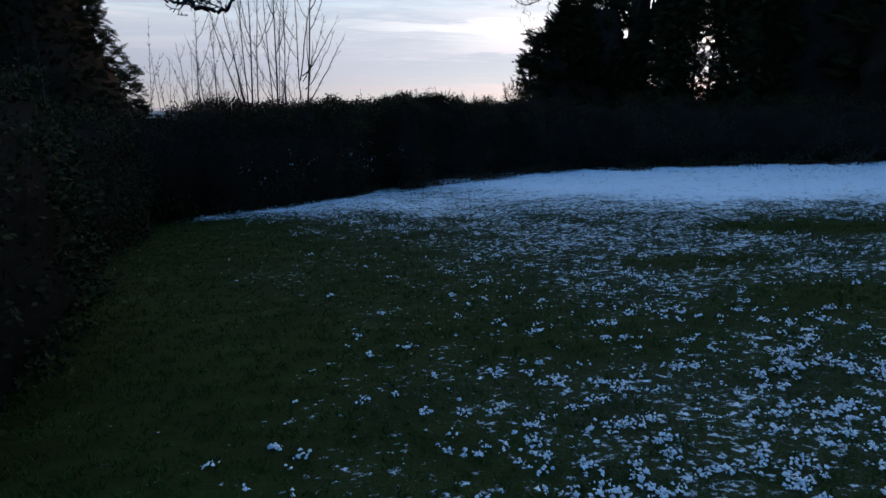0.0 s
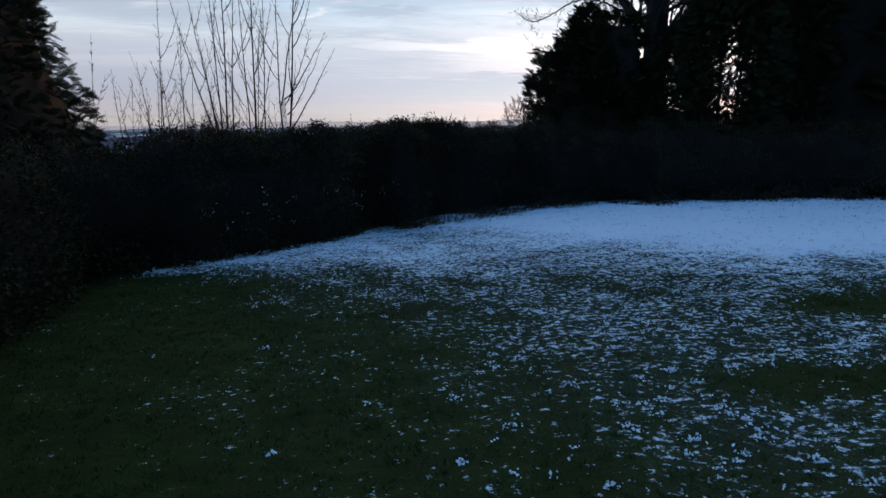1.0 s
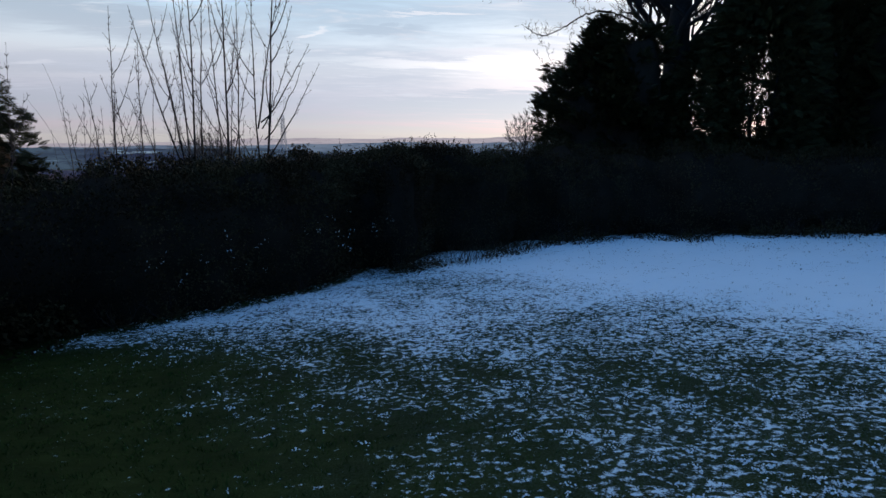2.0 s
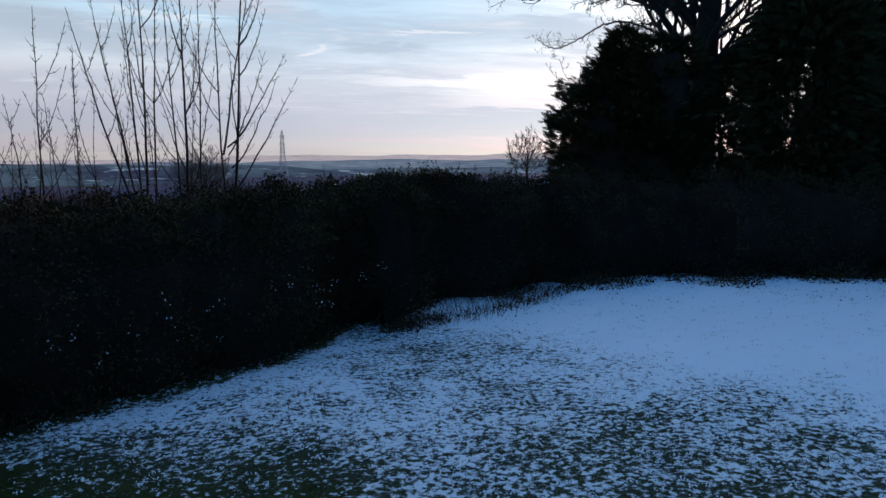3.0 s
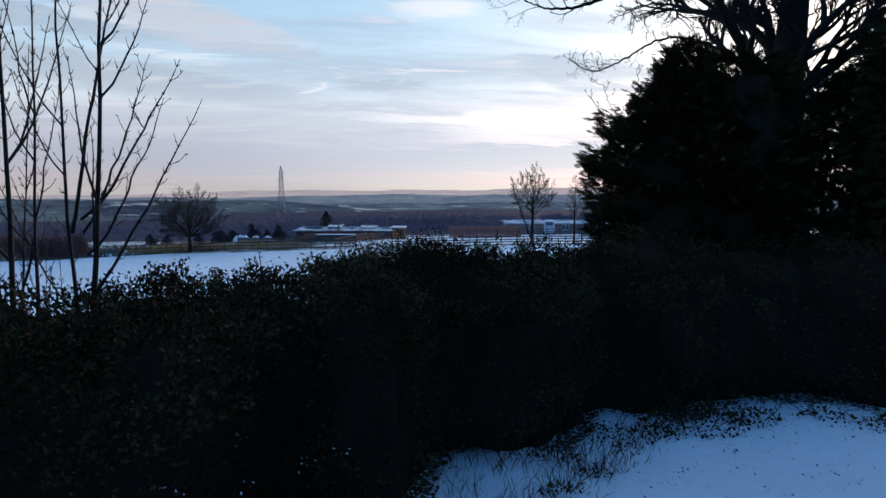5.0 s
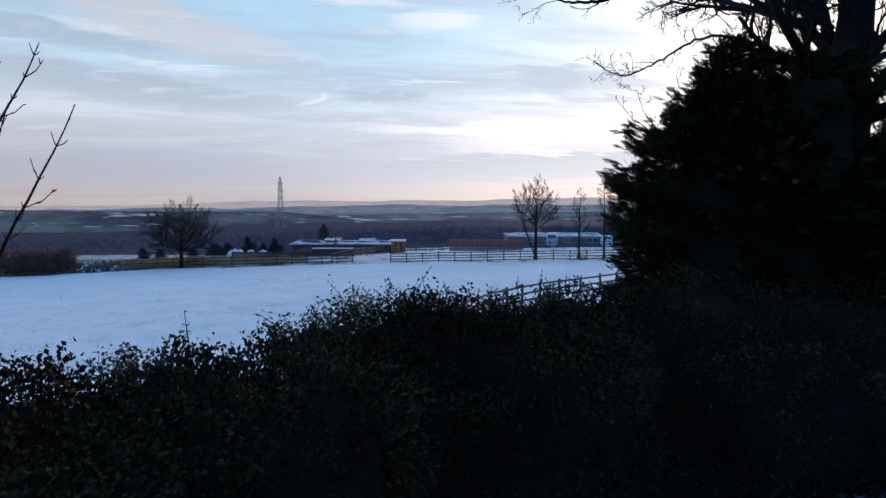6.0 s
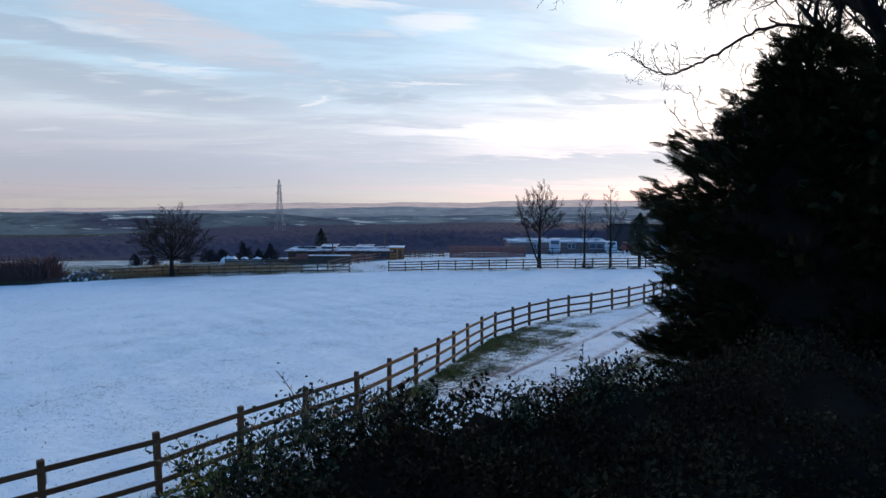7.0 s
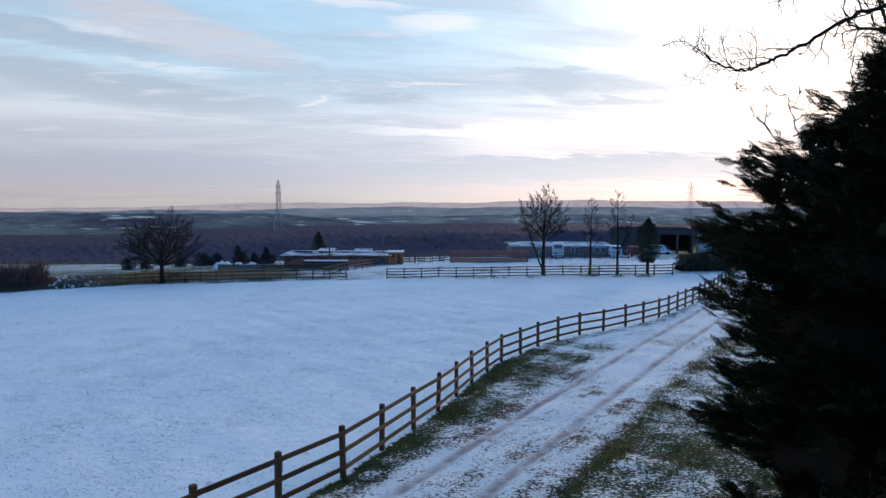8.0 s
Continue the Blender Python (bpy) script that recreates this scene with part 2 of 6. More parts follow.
M_GROUND = ground_material()
M_ROOF = roof_material()
M_SNOW = plain("fresh_snow", (0.82, 0.84, 0.84), 0.06, 3.0, 0.7, 0.4)
M_HEDGE = leaf_material("hedge_leaf", (0.036, 0.024, 0.012), (0.078, 0.056, 0.024), 0.7, 0.06, (0.50, 0.43, 0.42))
M_CYPRESS = leaf_material("cypress_spray", (0.018, 0.016, 0.007), (0.054, 0.050, 0.019), 0.75, 0.06)
M_YELLOW = leaf_material("yellow_leaf", (0.07, 0.065, 0.016), (0.30, 0.25, 0.06), 0.7, 0.1)
M_IVY = leaf_material("ivy_leaf", (0.028, 0.030, 0.012), (0.105, 0.105, 0.040), 0.5, 0.25)
M_GRASS = leaf_material("grass_blade", (0.018, 0.034, 0.008), (0.075, 0.112, 0.026), 0.9, 0.04)
M_DRY = leaf_material("dry_stem", (0.024, 0.015, 0.009), (0.10, 0.062, 0.032), 0.8, 0.2)
M_BARK = plain("dark_bark", (0.026, 0.022, 0.020), 0.4, 5.0, 0.9, 0.8, 0.2, (1, 1, 0.2))
M_TWIG = plain("sapling_bark", (0.034, 0.026, 0.024), 0.3, 8.0, 0.85, 0.4, 0.2, (1, 1, 0.2))
# dark fill colour: the shade inside hedges and crowns, put into a material
M_INNER_SHADE = plain("inner_shade_fill", (0.026, 0.019, 0.014), 0.4, 4.0, 1.0, 0.9, 0.0)
M_WOOD = plain("weathered_timber", (0.135, 0.070, 0.034), 0.4, 4.0, 0.8, 0.6, 0.2, (1, 6, 6))

M_OLDWOOD = plain("old_grey_brown_timber", (0.11, 0.085, 0.070), 0.4, 4.0, 0.85, 0.6, 0.2, (1, 6, 6))


# ---------------------------------------------------------------- the lie of the land
def smooth(a, b, v):
    t = np.clip((np.asarray(v, float) - a) / (b - a), 0, 1)
    return t * t * (3 - 2 * t)


def wob(x, y, s, seed=0.0):
    """A cheap rolling noise, about -1 to 1."""
    x, y = np.asarray(x, float) * s + seed, np.asarray(y, float) * s - 1.7 * seed
    return (np.sin(x * 1.0 + 1.3 * np.sin(y * 0.7 + 0.5)) * np.cos(y * 1.1 + 1.1 * np.sin(x * 0.6)) * 0.6
            + np.sin(x * 2.3 + y * 1.7 + 2.0) * 0.25 + np.sin(x * 4.1 - y * 3.7) * 0.15)


# front of the hedge (the lawn's far edge) and its back, as y over x
FRONT_X = [-14.0, -9.0, -6.2, -5.4, -4.3, -3.0, -2.15, -1.95, -1.5, -1.1, -0.55, -0.15, 1.7, 2.5, 3.6, 5.0, 6.2, 6.7, 7.6, 10.0, 12.5, 18.0]
FRONT_Y = [7.0, 10.5, 12.5, 13.4, 14.4, 15.55, 16.5, 17.9, 18.3, 17.95, 18.05, 20.1, 20.3, 21.7, 21.0, 21.9, 21.4, 20.6, 21.0, 20.1, 19.1, 17.0]
BACK_X = [-14.0, -7.5, -5.5, -3.3, -2.2, 0.4, 2.0, 5.0, 9.0, 18.0]
BACK_Y = [12.5, 17.2, 18.95, 20.65, 21.5, 23.3, 24.7, 25.7, 25.7, 23.0]


def front(x):
    return np.interp(x, FRONT_X, FRONT_Y)


def rear(x):
    return np.interp(x, BACK_X, BACK_Y)


def height(x, y):
    x, y = np.asarray(x, float), np.asarray(y, float)
    xl, yl = np.clip(x, -14, 20), np.clip(y, -20, 26)
    lawn = 0.216 + 0.0495 * xl - 0.0411 * yl
    xf, yf = np.clip(x, -48, 45), np.clip(y, 20, 92)
    field = 1.283 + 0.0759 * xf - 0.112 * yf - 0.000619 * xf * yf - 0.000106 * xf * xf + 0.00061 * yf * yf
    field = field - 0.058 * np.clip(y - 92, 0, 45) + 0.13 * np.exp(-((x + 4) ** 2 + (y - 30) ** 2) / 60)
    field = field - 0.0078 * np.clip(-x, 0, 50) * smooth(45, 84, y)
    mid = 0.5 * (front(x) + rear(x))
    h = lawn + (field - lawn) * smooth(-1.0, 3.5, y - mid)
    h = h - 5.5 * smooth(128, 190, y) - 10 * smooth(170, 480, y) - 55 * smooth(540, 1500, y)
    h = h - 9.0 * smooth(-0.30, -0.62, x / np.maximum(y, 1.0)) * smooth(170, 420, y)
    near = smooth(140, 40, np.hypot(x, y - 20))
    return h + near * (0.035 * wob(x, y, 1.1, 3.0) + 0.012 * wob(x, y, 5.0, 1.0))


# line of the field fence beside the track
FENCE_X = [-22.0, -11.5, -7.94, -5.5, -2.56, -0.46, 0.7, 2.07, 4.05, 5.3, 6.6, 8.1, 9.6, 12.3, 14.5, 17.8, 21.0, 24.6, 28.0]
FENCE_Y = [17.0, 23.4, 26.0, 28.1, 32.3, 37.25, 40.6, 43.9, 46.9, 48.3, 49.5, 50.5, 51.5, 53.8, 56.6, 60.9, 65.5, 70.8, 76.0]


def polyline(xs, ys, step):
    """Points at even steps along a line, with the way it goes."""
    p = np.array([xs, ys], float).T
    seg = np.hypot(*np.diff(p, axis=0).T)
    s = np.concatenate([[0], np.cumsum(seg)])
    q = np.arange(0, s[-1], step)
    return np.c_[np.interp(q, s, p[:, 0]), np.interp(q, s, p[:, 1])]


FENCE_FINE = polyline(FENCE_X, FENCE_Y, 0.4)
TRACK_FINE = polyline([-16, -9.5, -4.2, -0.58, 1.88, 4.55, 7.6, 12.15, 19.8, 26.5, 33.0], [14.5, 21.0, 26.8, 31.1, 34.87, 38.86, 43.3, 49.7, 60.3, 69.5, 79.0], 0.4)


def aside(x, y, line):
    """Signed distance to a line on the plan: positive on its right-hand side."""
    x, y = np.asarray(x, float), np.asarray(y, float)
    out = np.full(x.shape, 1e9)
    sign = np.zeros(x.shape)
    p, d = line[:-1], np.diff(line, axis=0)
    for (ax, ay), (dx, dy) in zip(p[::2], d[::2]):
        r = (x - ax) ** 2 + (y - ay) ** 2
        near = r < out
        out = np.where(near, r, out)
        sign = np.where(near, ((x - ax) * dy - (y - ay) * dx) / math.hypot(dx, dy), sign)
    return np.where(out < 9.0, sign, np.sqrt(out) * np.sign(sign))


def cover(x, y):
    """How much snow lies (0 to 1) and how bare the earth is, over the plan."""
    x, y = np.asarray(x, float), np.asarray(y, float)
    f = front(x)
    # the lawn
    solid = np.interp(x, [-6, -2, 0.5, 2.3, 3.9, 6.4, 10, 16], [19.4, 18.9, 17.6, 15.7, 13.7, 12.4, 11.0, 9.6])
    s = 0.30 + 0.62 * smooth(-2.4, 2.0, y - solid + 0.8 * wob(x, y, 0.9, 5.0))
    strip = smooth(-1.6 - 2.0 * smooth(-1.5, 1.5, x), 2.0, y - np.interp(x, [-6, -4.6, -3, -1.4, -0.6, 1, 3, 6], [12.4, 12.0, 11.9, 12.0, 11.0, 10.8, 10.4, 10.0]) + 0.4 * wob(x, y, 1.2, 2.0))
    s = s + 0.07 * (smooth(0.3, 2.6, x) - 0.45) * smooth(8.5, 6.0, y)
    s = s + 0.085 * smooth(4.2, 8.0, y) * smooth(-1.0, 1.5, x)
    s = np.maximum(s, (0.50 + 0.13 * smooth(12.5, 15.0, y)) * strip)
    s = s + 0.06 * wob(x, y, 0.8, 9.0) * (1 - smooth(-0.5, 1.5, y - solid)) + 0.07 * wob(x, y, 2.1, 4.0)
    left = np.interp(y, [0, 3, 4, 5.5, 7, 9, 10.6, 11.6, 12.4, 13.2], [-1.7, -1.6, -1.5, -2.3, -2.9, -3.0, -2.6, -2.7, -4.8, -8.0])
    bare = smooth(2.3, -1.6, x - left + 0.5 * wob(x, y, 1.3, 7.0) + 0.25 * wob(x, y, 4.0, 2.0))
    s = s * (1 - (0.80 - 0.22 * smooth(4.5, 6.5, y)) * bare)
    s = s * (1 - 0.20 * smooth(1.9, 0.4, x + 0.3 * wob(x, y, 1.0, 1.0)) * smooth(4.0, 5.2, y) * smooth(11.0, 9.4, y))
    for cx, cy, r in ((3.3, 7.1, 0.9), (3.9, 5.4, 0.8), (5.0, 9.2, 0.9), (6.6, 8.6, 1.0)):
        s = s - 0.35 * np.exp(-((x - cx) ** 2 + (2 * (y - cy)) ** 2) / r ** 2)
    s = s + 0.06 * smooth(17.0, 20.0, y + 0.6 * x)
    s = s + 0.15 * smooth(4.7, 3.5, y) * smooth(-1.6, -0.4, x)
    # leaf litter and bare soil along the foot of the hedge
    s = s * (0.45 + 0.55 * smooth(-0.3, 0.3, f - y + 0.30 * wob(x, y, 2.6, 3.0) + 0.15 * wob(x, y, 7.0, 1.0)))
    lawn_s = np.clip(s, 0, 1)
    # field, verge, track and far bank
    d, e = aside(x, y, FENCE_FINE), aside(x, y, TRACK_FINE)
    far = np.interp(x, [-60, -47, -36, -30, -17, -6, 10, 24], [81.0, 82.6, 85.0, 84.2, 83.6, 82.4, 80.4, 79.3]) + 0.3 * wob(x, y, 0.8, 1.0)
    field_s = 0.83 + 0.06 * wob(x, y, 0.12, 2.0) + 0.06 * wob(x * 0.4, y * 2.2, 0.5, 3.0)
    verge = 0.17 + 0.28 * smooth(0.6, 1.2, d) + 0.44 * smooth(36, 30, y) * smooth(0.1, 0.4, d) + 0.34 * smooth(43, 50, y) + 0.20 * wob(x, y, 1.0, 6.0) + 0.10 * wob(x, y, 3.1, 2.0)
    track_s = 0.72 + 0.14 * wob(x, y, 0.9, 1.5)
    mud = smooth(-1.9, -1.3, e) * smooth(2.3, 1.8, e)
    slush = 0.10 * mud
    for off in (-0.85, 0.85):
        rut = np.exp(-((e - off - 0.07 * wob(x, y, 0.4, 1.0)) / 0.14) ** 2)
        track_s = track_s + 0.25 * rut
        slush = np.maximum(slush, np.minimum(1.4 * rut, 1.0) * (0.85 + 0.15 * wob(x, y, 0.7, off)))
    bald = smooth(0.0, 0.6, wob(x, y, 0.9, 11.0)) * np.exp(-((e - 0.1) / 0.5) ** 2)
    bald = np.maximum(bald, smooth(-0.4, 0.3, wob(x, y, 0.55, 2.5)) * np.exp(-((e + 1.35) / 0.35) ** 2))
    bald = np.maximum(bald, 0.8 * smooth(-0.1, 0.5, wob(x, y, 0.8, 5.5)) * np.exp(-((e - 1.45) / 0.35) ** 2))
    bald = bald * (0.6 + 0.75 * wob(x, y, 3.3, 4.0))
    track_s = track_s - (0.50 * bald + 0.12 * wob(x, y, 8.5, 1.0)) * smooth(49, 38, y)
    bank_s = 0.47 + 0.20 * wob(x, y, 0.8, 3.3) - 0.30 * smooth(2.7, 2.0, e + 0.5 * wob(x, y, 0.9, 8.0)) * smooth(52, 40, y) + 0.12 * wob(x, y, 3.0, 5.0) - 0.10 * smooth(3.6, 5.2, e)
    s2 = np.where(d < 0, field_s, verge)
    s2 = s2 + (track_s - s2) * smooth(-1.65 - 0.3 * smooth(33, 40, y), -1.15 - 0.3 * smooth(33, 40, y), e + 0.25 * wob(x, y, 1.3, 2.0)) * (d > 0)
    s2 = s2 + (bank_s - s2) * smooth(1.7, 2.4, e)
    rough = np.interp(x, [-22, -13, -9], [0.36, 0.48, 0.66]) + 0.2 * wob(x, y, 0.5, 4.0)
    s2 = np.where((y > far) & (d < 0), rough, s2)
    s2 = np.where(y > 92, np.interp(x, [-20, -6, 4], [0.44, 0.52, 0.66]) + 0.18 * wob(x, y, 0.09, 4.0) + 0.06 * wob(x, y, 0.6, 2.0), s2)
    s2 = np.where(y > 132, 0.14 + 0.50 * wob(x * 0.25, y, 0.11, 4.0), s2)
    # leaf litter under the valley woods
    wooded = smooth(150, 165, y) * smooth(600, 545, y) * (1 - (x > 0.16 * y) * (y < 260))
    s2 = s2 * (1 - 0.93 * wooded)
    here = smooth(-0.5, 1.0, y - 0.5 * (front(x) + rear(x)))
    s = lawn_s + (s2 - lawn_s) * here
    mud = np.maximum(mud * here * (y < 92), wooded)
    return np.clip(s, 0, 1), np.clip(mud, 0, 1), np.clip(slush * here, 0, 1)


def mesh_np(name, verts, faces, mat, attrs=None, shade=False):
    """A mesh from arrays: faces is (n, 3) or (n, 4)."""
    me = bpy.data.meshes.new(name)
    verts, faces = np.asarray(verts, np.float32), np.asarray(faces, np.int32)
    k = faces.shape[1]
    me.vertices.add(len(verts))
    me.vertices.foreach_set("co", verts.ravel())
    me.loops.add(faces.size)
    me.loops.foreach_set("vertex_index", faces.ravel())
    me.polygons.add(len(faces))
    me.polygons.foreach_set("loop_start", np.arange(0, faces.size, k, dtype=np.int32))
    if shade:
        me.polygons.foreach_set("use_smooth", np.ones(len(faces), bool))
    for key, value in (attrs or {}).items():
        me.attributes.new(key, "FLOAT", "POINT").data.foreach_set("value", np.asarray(value, np.float32).ravel())
    me.update(calc_edges=True)
    me.materials.append(mat)
    return me


def grow(start, first, factor, end):
    out, step = [start], first
    while out[-1] < end:
        out.append(out[-1] + step)
        step *= factor
    return out


def build_ground():
    xs = sorted(set([-v for v in grow(13.5, 0.2, 1.09, 3200)] + list(np.arange(-13.5, -4.0, 0.19)) + list(np.arange(-4.0, 9.0, 0.145)) + list(np.arange(9.0, 17.5, 0.19)) + grow(17.5, 0.2, 1.09, 3200)))
    ys = sorted(set([-v for v in grow(0.0, 0.3, 1.2, 300)] + list(np.arange(0.0, 24.0, 0.18)) + list(np.arange(24.0, 45.0, 0.15)) + list(np.arange(45.0, 60.0, 0.25)) + grow(60.0, 0.4, 1.03, 4600)))
    xs, ys = np.array(xs), np.array(ys)
    gx, gy = np.meshgrid(xs, ys)
    gz = height(gx, gy)
    s, mud, slush = cover(gx, gy)
    s = s * (1 - 0.15 * smooth(11, 6, gy) - 0.20 * smooth(6.5, 4.5, gy))
    e = aside(gx, gy, TRACK_FINE)
    zone = (gy > rear(gx)) & (gy < 80)
    for off in (-0.85, 0.85):
        gz = gz - np.where(zone, 0.06 * np.exp(-((e - off - 0.07 * wob(gx, gy, 0.4, 1.0)) / 0.2) ** 2), 0)
    gz = gz + 0.02 * s * smooth(3000, 20, gy)
    nx, ny = len(xs), len(ys)
    i = np.arange(nx * ny).reshape(ny, nx)
    faces = np.stack([i[:-1, :-1], i[:-1, 1:], i[1:, 1:], i[1:, :-1]], -1).reshape(-1, 4)
    me = mesh_np("ground", np.stack([gx, gy, gz], -1).reshape(-1, 3), faces, M_GROUND, {"snow": s, "mud": mud, "slush": slush}, True)
    tagged(new("ground", me), "lawn, snowy field and rutted track in patchy snow", "ground", kind="structure")


build_ground()


def build_hills():
    """Ridges far across the valley, one behind the other, with haze put into their colours."""
    # painted haze: each farther row gets paler emission colours
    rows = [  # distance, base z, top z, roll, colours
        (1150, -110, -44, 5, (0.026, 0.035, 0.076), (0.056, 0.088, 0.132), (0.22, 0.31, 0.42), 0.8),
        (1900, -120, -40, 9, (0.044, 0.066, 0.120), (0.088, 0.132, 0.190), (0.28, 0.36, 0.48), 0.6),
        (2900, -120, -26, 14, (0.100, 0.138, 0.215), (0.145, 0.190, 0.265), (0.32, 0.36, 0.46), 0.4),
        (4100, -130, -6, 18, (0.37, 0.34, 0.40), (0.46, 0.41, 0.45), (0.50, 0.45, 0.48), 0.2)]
    for k, (dist, lo, hi, roll, a, b, c, amount) in enumerate(rows):
        xs = np.linspace(-1.1 * dist, 1.1 * dist, 420)
        top = hi + roll * (wob(xs, 0 * xs, 2.6 / dist * (1 + k), 3.0 * k + 1) * 0.7 + 0.2 * wob(xs, 0 * xs, 34 / dist, k) + 0.05 * wob(xs, 0 * xs, 190 / dist, k))
        top = top - 0.010 * dist * smooth(-0.05, -0.62, xs / dist) * (k > 0) + 23 * smooth(-0.08, -0.30, xs / dist) * (k == 0)
        top = top + 13 * smooth(-0.1, 0.25, xs / dist) * (k == 3)
        yy = dist + 0.06 * dist * wob(xs, 0 * xs, 1.5 / dist, k)
        v = np.concatenate([np.stack([xs, yy - 0.25 * dist, 0 * xs + lo], -1), np.stack([xs, yy, top], -1), np.stack([xs, yy + 200, top - 60], -1)])
        i = np.arange(420)
        f = np.concatenate([np.stack([i[:-1] + o, i[1:] + o, i[1:] + o + 420, i[:-1] + o + 420], -1) for o in (0, 420)])
        me = mesh_np("backdrop", v, f, backdrop_material("hazed_hillside_glow", a, b, c, amount), None, True)
        tagged(new("backdrop", me), "hillside of fields and woods across the valley, haze painted into its glowing colours", "hills", kind="structure")


build_hills()


# ---------------------------------------------------------------- builders for plants
def rng(seed):
    return np.random.default_rng(seed)


def part(name, me, parent, label=""):
    ob = new(name, me)
    ob.parent = parent
    if label:
        ob["label"] = label
    return ob


def thing(name, at, label, category, group="", kind=""):
    return tagged(new(name), label, category, group, kind) if at is None else placed(name, at, label, category, group, kind)


def placed(name, at, label, category, group="", kind=""):
    ob = new(name)
    ob.location = at
    return tagged(ob, label, category, group, kind)


def unit(v):
    return v / np.maximum(np.linalg.norm(v, axis=-1, keepdims=True), 1e-9)


def scatter(template, quads, pos, axis, side, size):
    """Copies of a small flat template (k, 3: along, across, up) at each place, turned by axis and side."""
    axis = unit(axis)
    up = unit(np.cross(axis, side))
    side = np.cross(up, axis)
    t = template[None] * size[:, None, None]
    v = pos[:, None] + t[..., :1] * axis[:, None] + t[..., 1:2] * side[:, None] + t[..., 2:] * up[:, None]
    k = len(template)
    f = quads[None] + (np.arange(len(pos)) * k)[:, None, None]
    return v.reshape(-1, 3), f.reshape(-1, quads.shape[1])


LEAF = np.array([(0, 0, 0), (0.5, 0.30, 0.10), (1.0, 0, -0.06), (0.5, -0.30, 0.10)], float)
LEAF_Q = np.array([(0, 1, 2, 3)])


def spray_template():
    """A flat feathery cypress spray: a midrib with slim side twigs and their tips."""
    v, q = [], []

    def twig(x, y, z, ang, ln, w):
        c, s = math.cos(ang), math.sin(ang)
        k = len(v)
        for a, b in ((0, w), (1, 0), (0, -w)):
            v.append((x + ln * (a * c) - b * s, y + ln * (a * s) + b * c, z - 0.05 * a * ln + 0.05 * (a if ang else 0)))
        q.append((k, k + 1, k + 2))

    twig(0, 0, 0, 0, 1.0, 0.03)
    for i in range(6):
        x = 0.10 + 0.145 * i
        for sgn in (1, -1):
            ln = 0.55 * (1.08 - x)
            x2 = x + (0.05 if sgn > 0 else 0)
            twig(x2, 0, 0, sgn * 0.60, ln, 0.040)
            if i < 4:
                twig(x2 + 0.45 * ln * math.cos(0.6), sgn * 0.45 * ln * math.sin(0.6), 0.02, sgn * 0.15, ln * 0.45, 0.026)
    return np.array(v, float), np.array(q)


SPRAY, SPRAY_Q = spray_template()


def tube(points, radii, sides):
    """A tapered tube along points: vertices and quads."""
    p = np.asarray(points, float)
    d = unit(np.gradient(p, axis=0))
    ref = np.array([0.31, 0.95, 0.05]) if abs(d[0][1]) < 0.8 else np.array([1.0, 0.1, 0.0])
    a = unit(np.cross(d, ref))
    b = np.cross(d, a)
    ang = np.arange(sides) * 2 * math.pi / sides
    v = p[:, None] + (a[:, None] * np.cos(ang)[None, :, None] + b[:, None] * np.sin(ang)[None, :, None]) * np.asarray(radii)[:, None, None]
    n = len(p)
    i = np.arange(n * sides).reshape(n, sides)
    j = np.roll(i, -1, axis=1)
    f = np.stack([i[:-1], j[:-1], j[1:], i[1:]], -1).reshape(-1, 4)
    return v.reshape(-1, 3), f


class Wood:
    """Collects tubes into one mesh."""

    def __init__(self):
        self.v, self.f, self.n = [], [], 0

    def add(self, points, radii, sides=5):
        v, f = tube(points, radii, sides)
        self.v.append(v)
        self.f.append(f + self.n)
        self.n += len(v)

    def mesh(self, name, mat):
        return mesh_np(name, np.concatenate(self.v), np.concatenate(self.f), mat, None, True)


def limb(wood, r, start, way, length, radius, depth, spread=0.7, lift=0.25, kids=(4, 7), crook=0.12, shrink=0.62, tip=0.004, thin=1.0, last=5):
    """A crooked tapered limb with side limbs down to the twigs."""
    n = 5 + depth if depth else last
    pts, d = [np.array(start, float)], unit(np.array(way, float))
    for i in range(n):
        d = unit(d + r.normal(0, crook, 3) + np.array([0, 0, lift * 0.25]))
        pts.append(pts[-1] + d * length / n)
    pts = np.array(pts)
    end = max(tip, radius * (0.35 if depth else 0.4))
    radii = np.linspace(radius, end, n + 1)
    wood.add(pts, radii, 8 if radius > 0.12 else 5 if radius > 0.02 else 3)
    if depth == 0:
        return
    count = r.integers(kids[0], kids[1] + 1)
    for k in range(count):
        f = 0.28 + 0.72 * (k + r.uniform(0.2, 0.9)) / count
        i = min(int(f * n), n - 1)
        base = pts[i] + (pts[i + 1] - pts[i]) * (f * n - i)
        along = unit(pts[i + 1] - pts[i])
        out = unit(np.cross(along, r.normal(0, 1, 3)))
        w = unit(along * (1 - 0.35 * spread) + out * spread * r.uniform(0.7, 1.2) + np.array([0, 0, lift]))
        rad = max(tip, min(radii[i] * 0.75, radius * shrink * (1.1 - 0.4 * f)) * thin)
        limb(wood, r, base, w, length * shrink * r.uniform(0.7, 1.1) * (1.15 - 0.45 * f), rad, depth - 1, spread, lift, kids, crook, shrink, tip, thin, last)


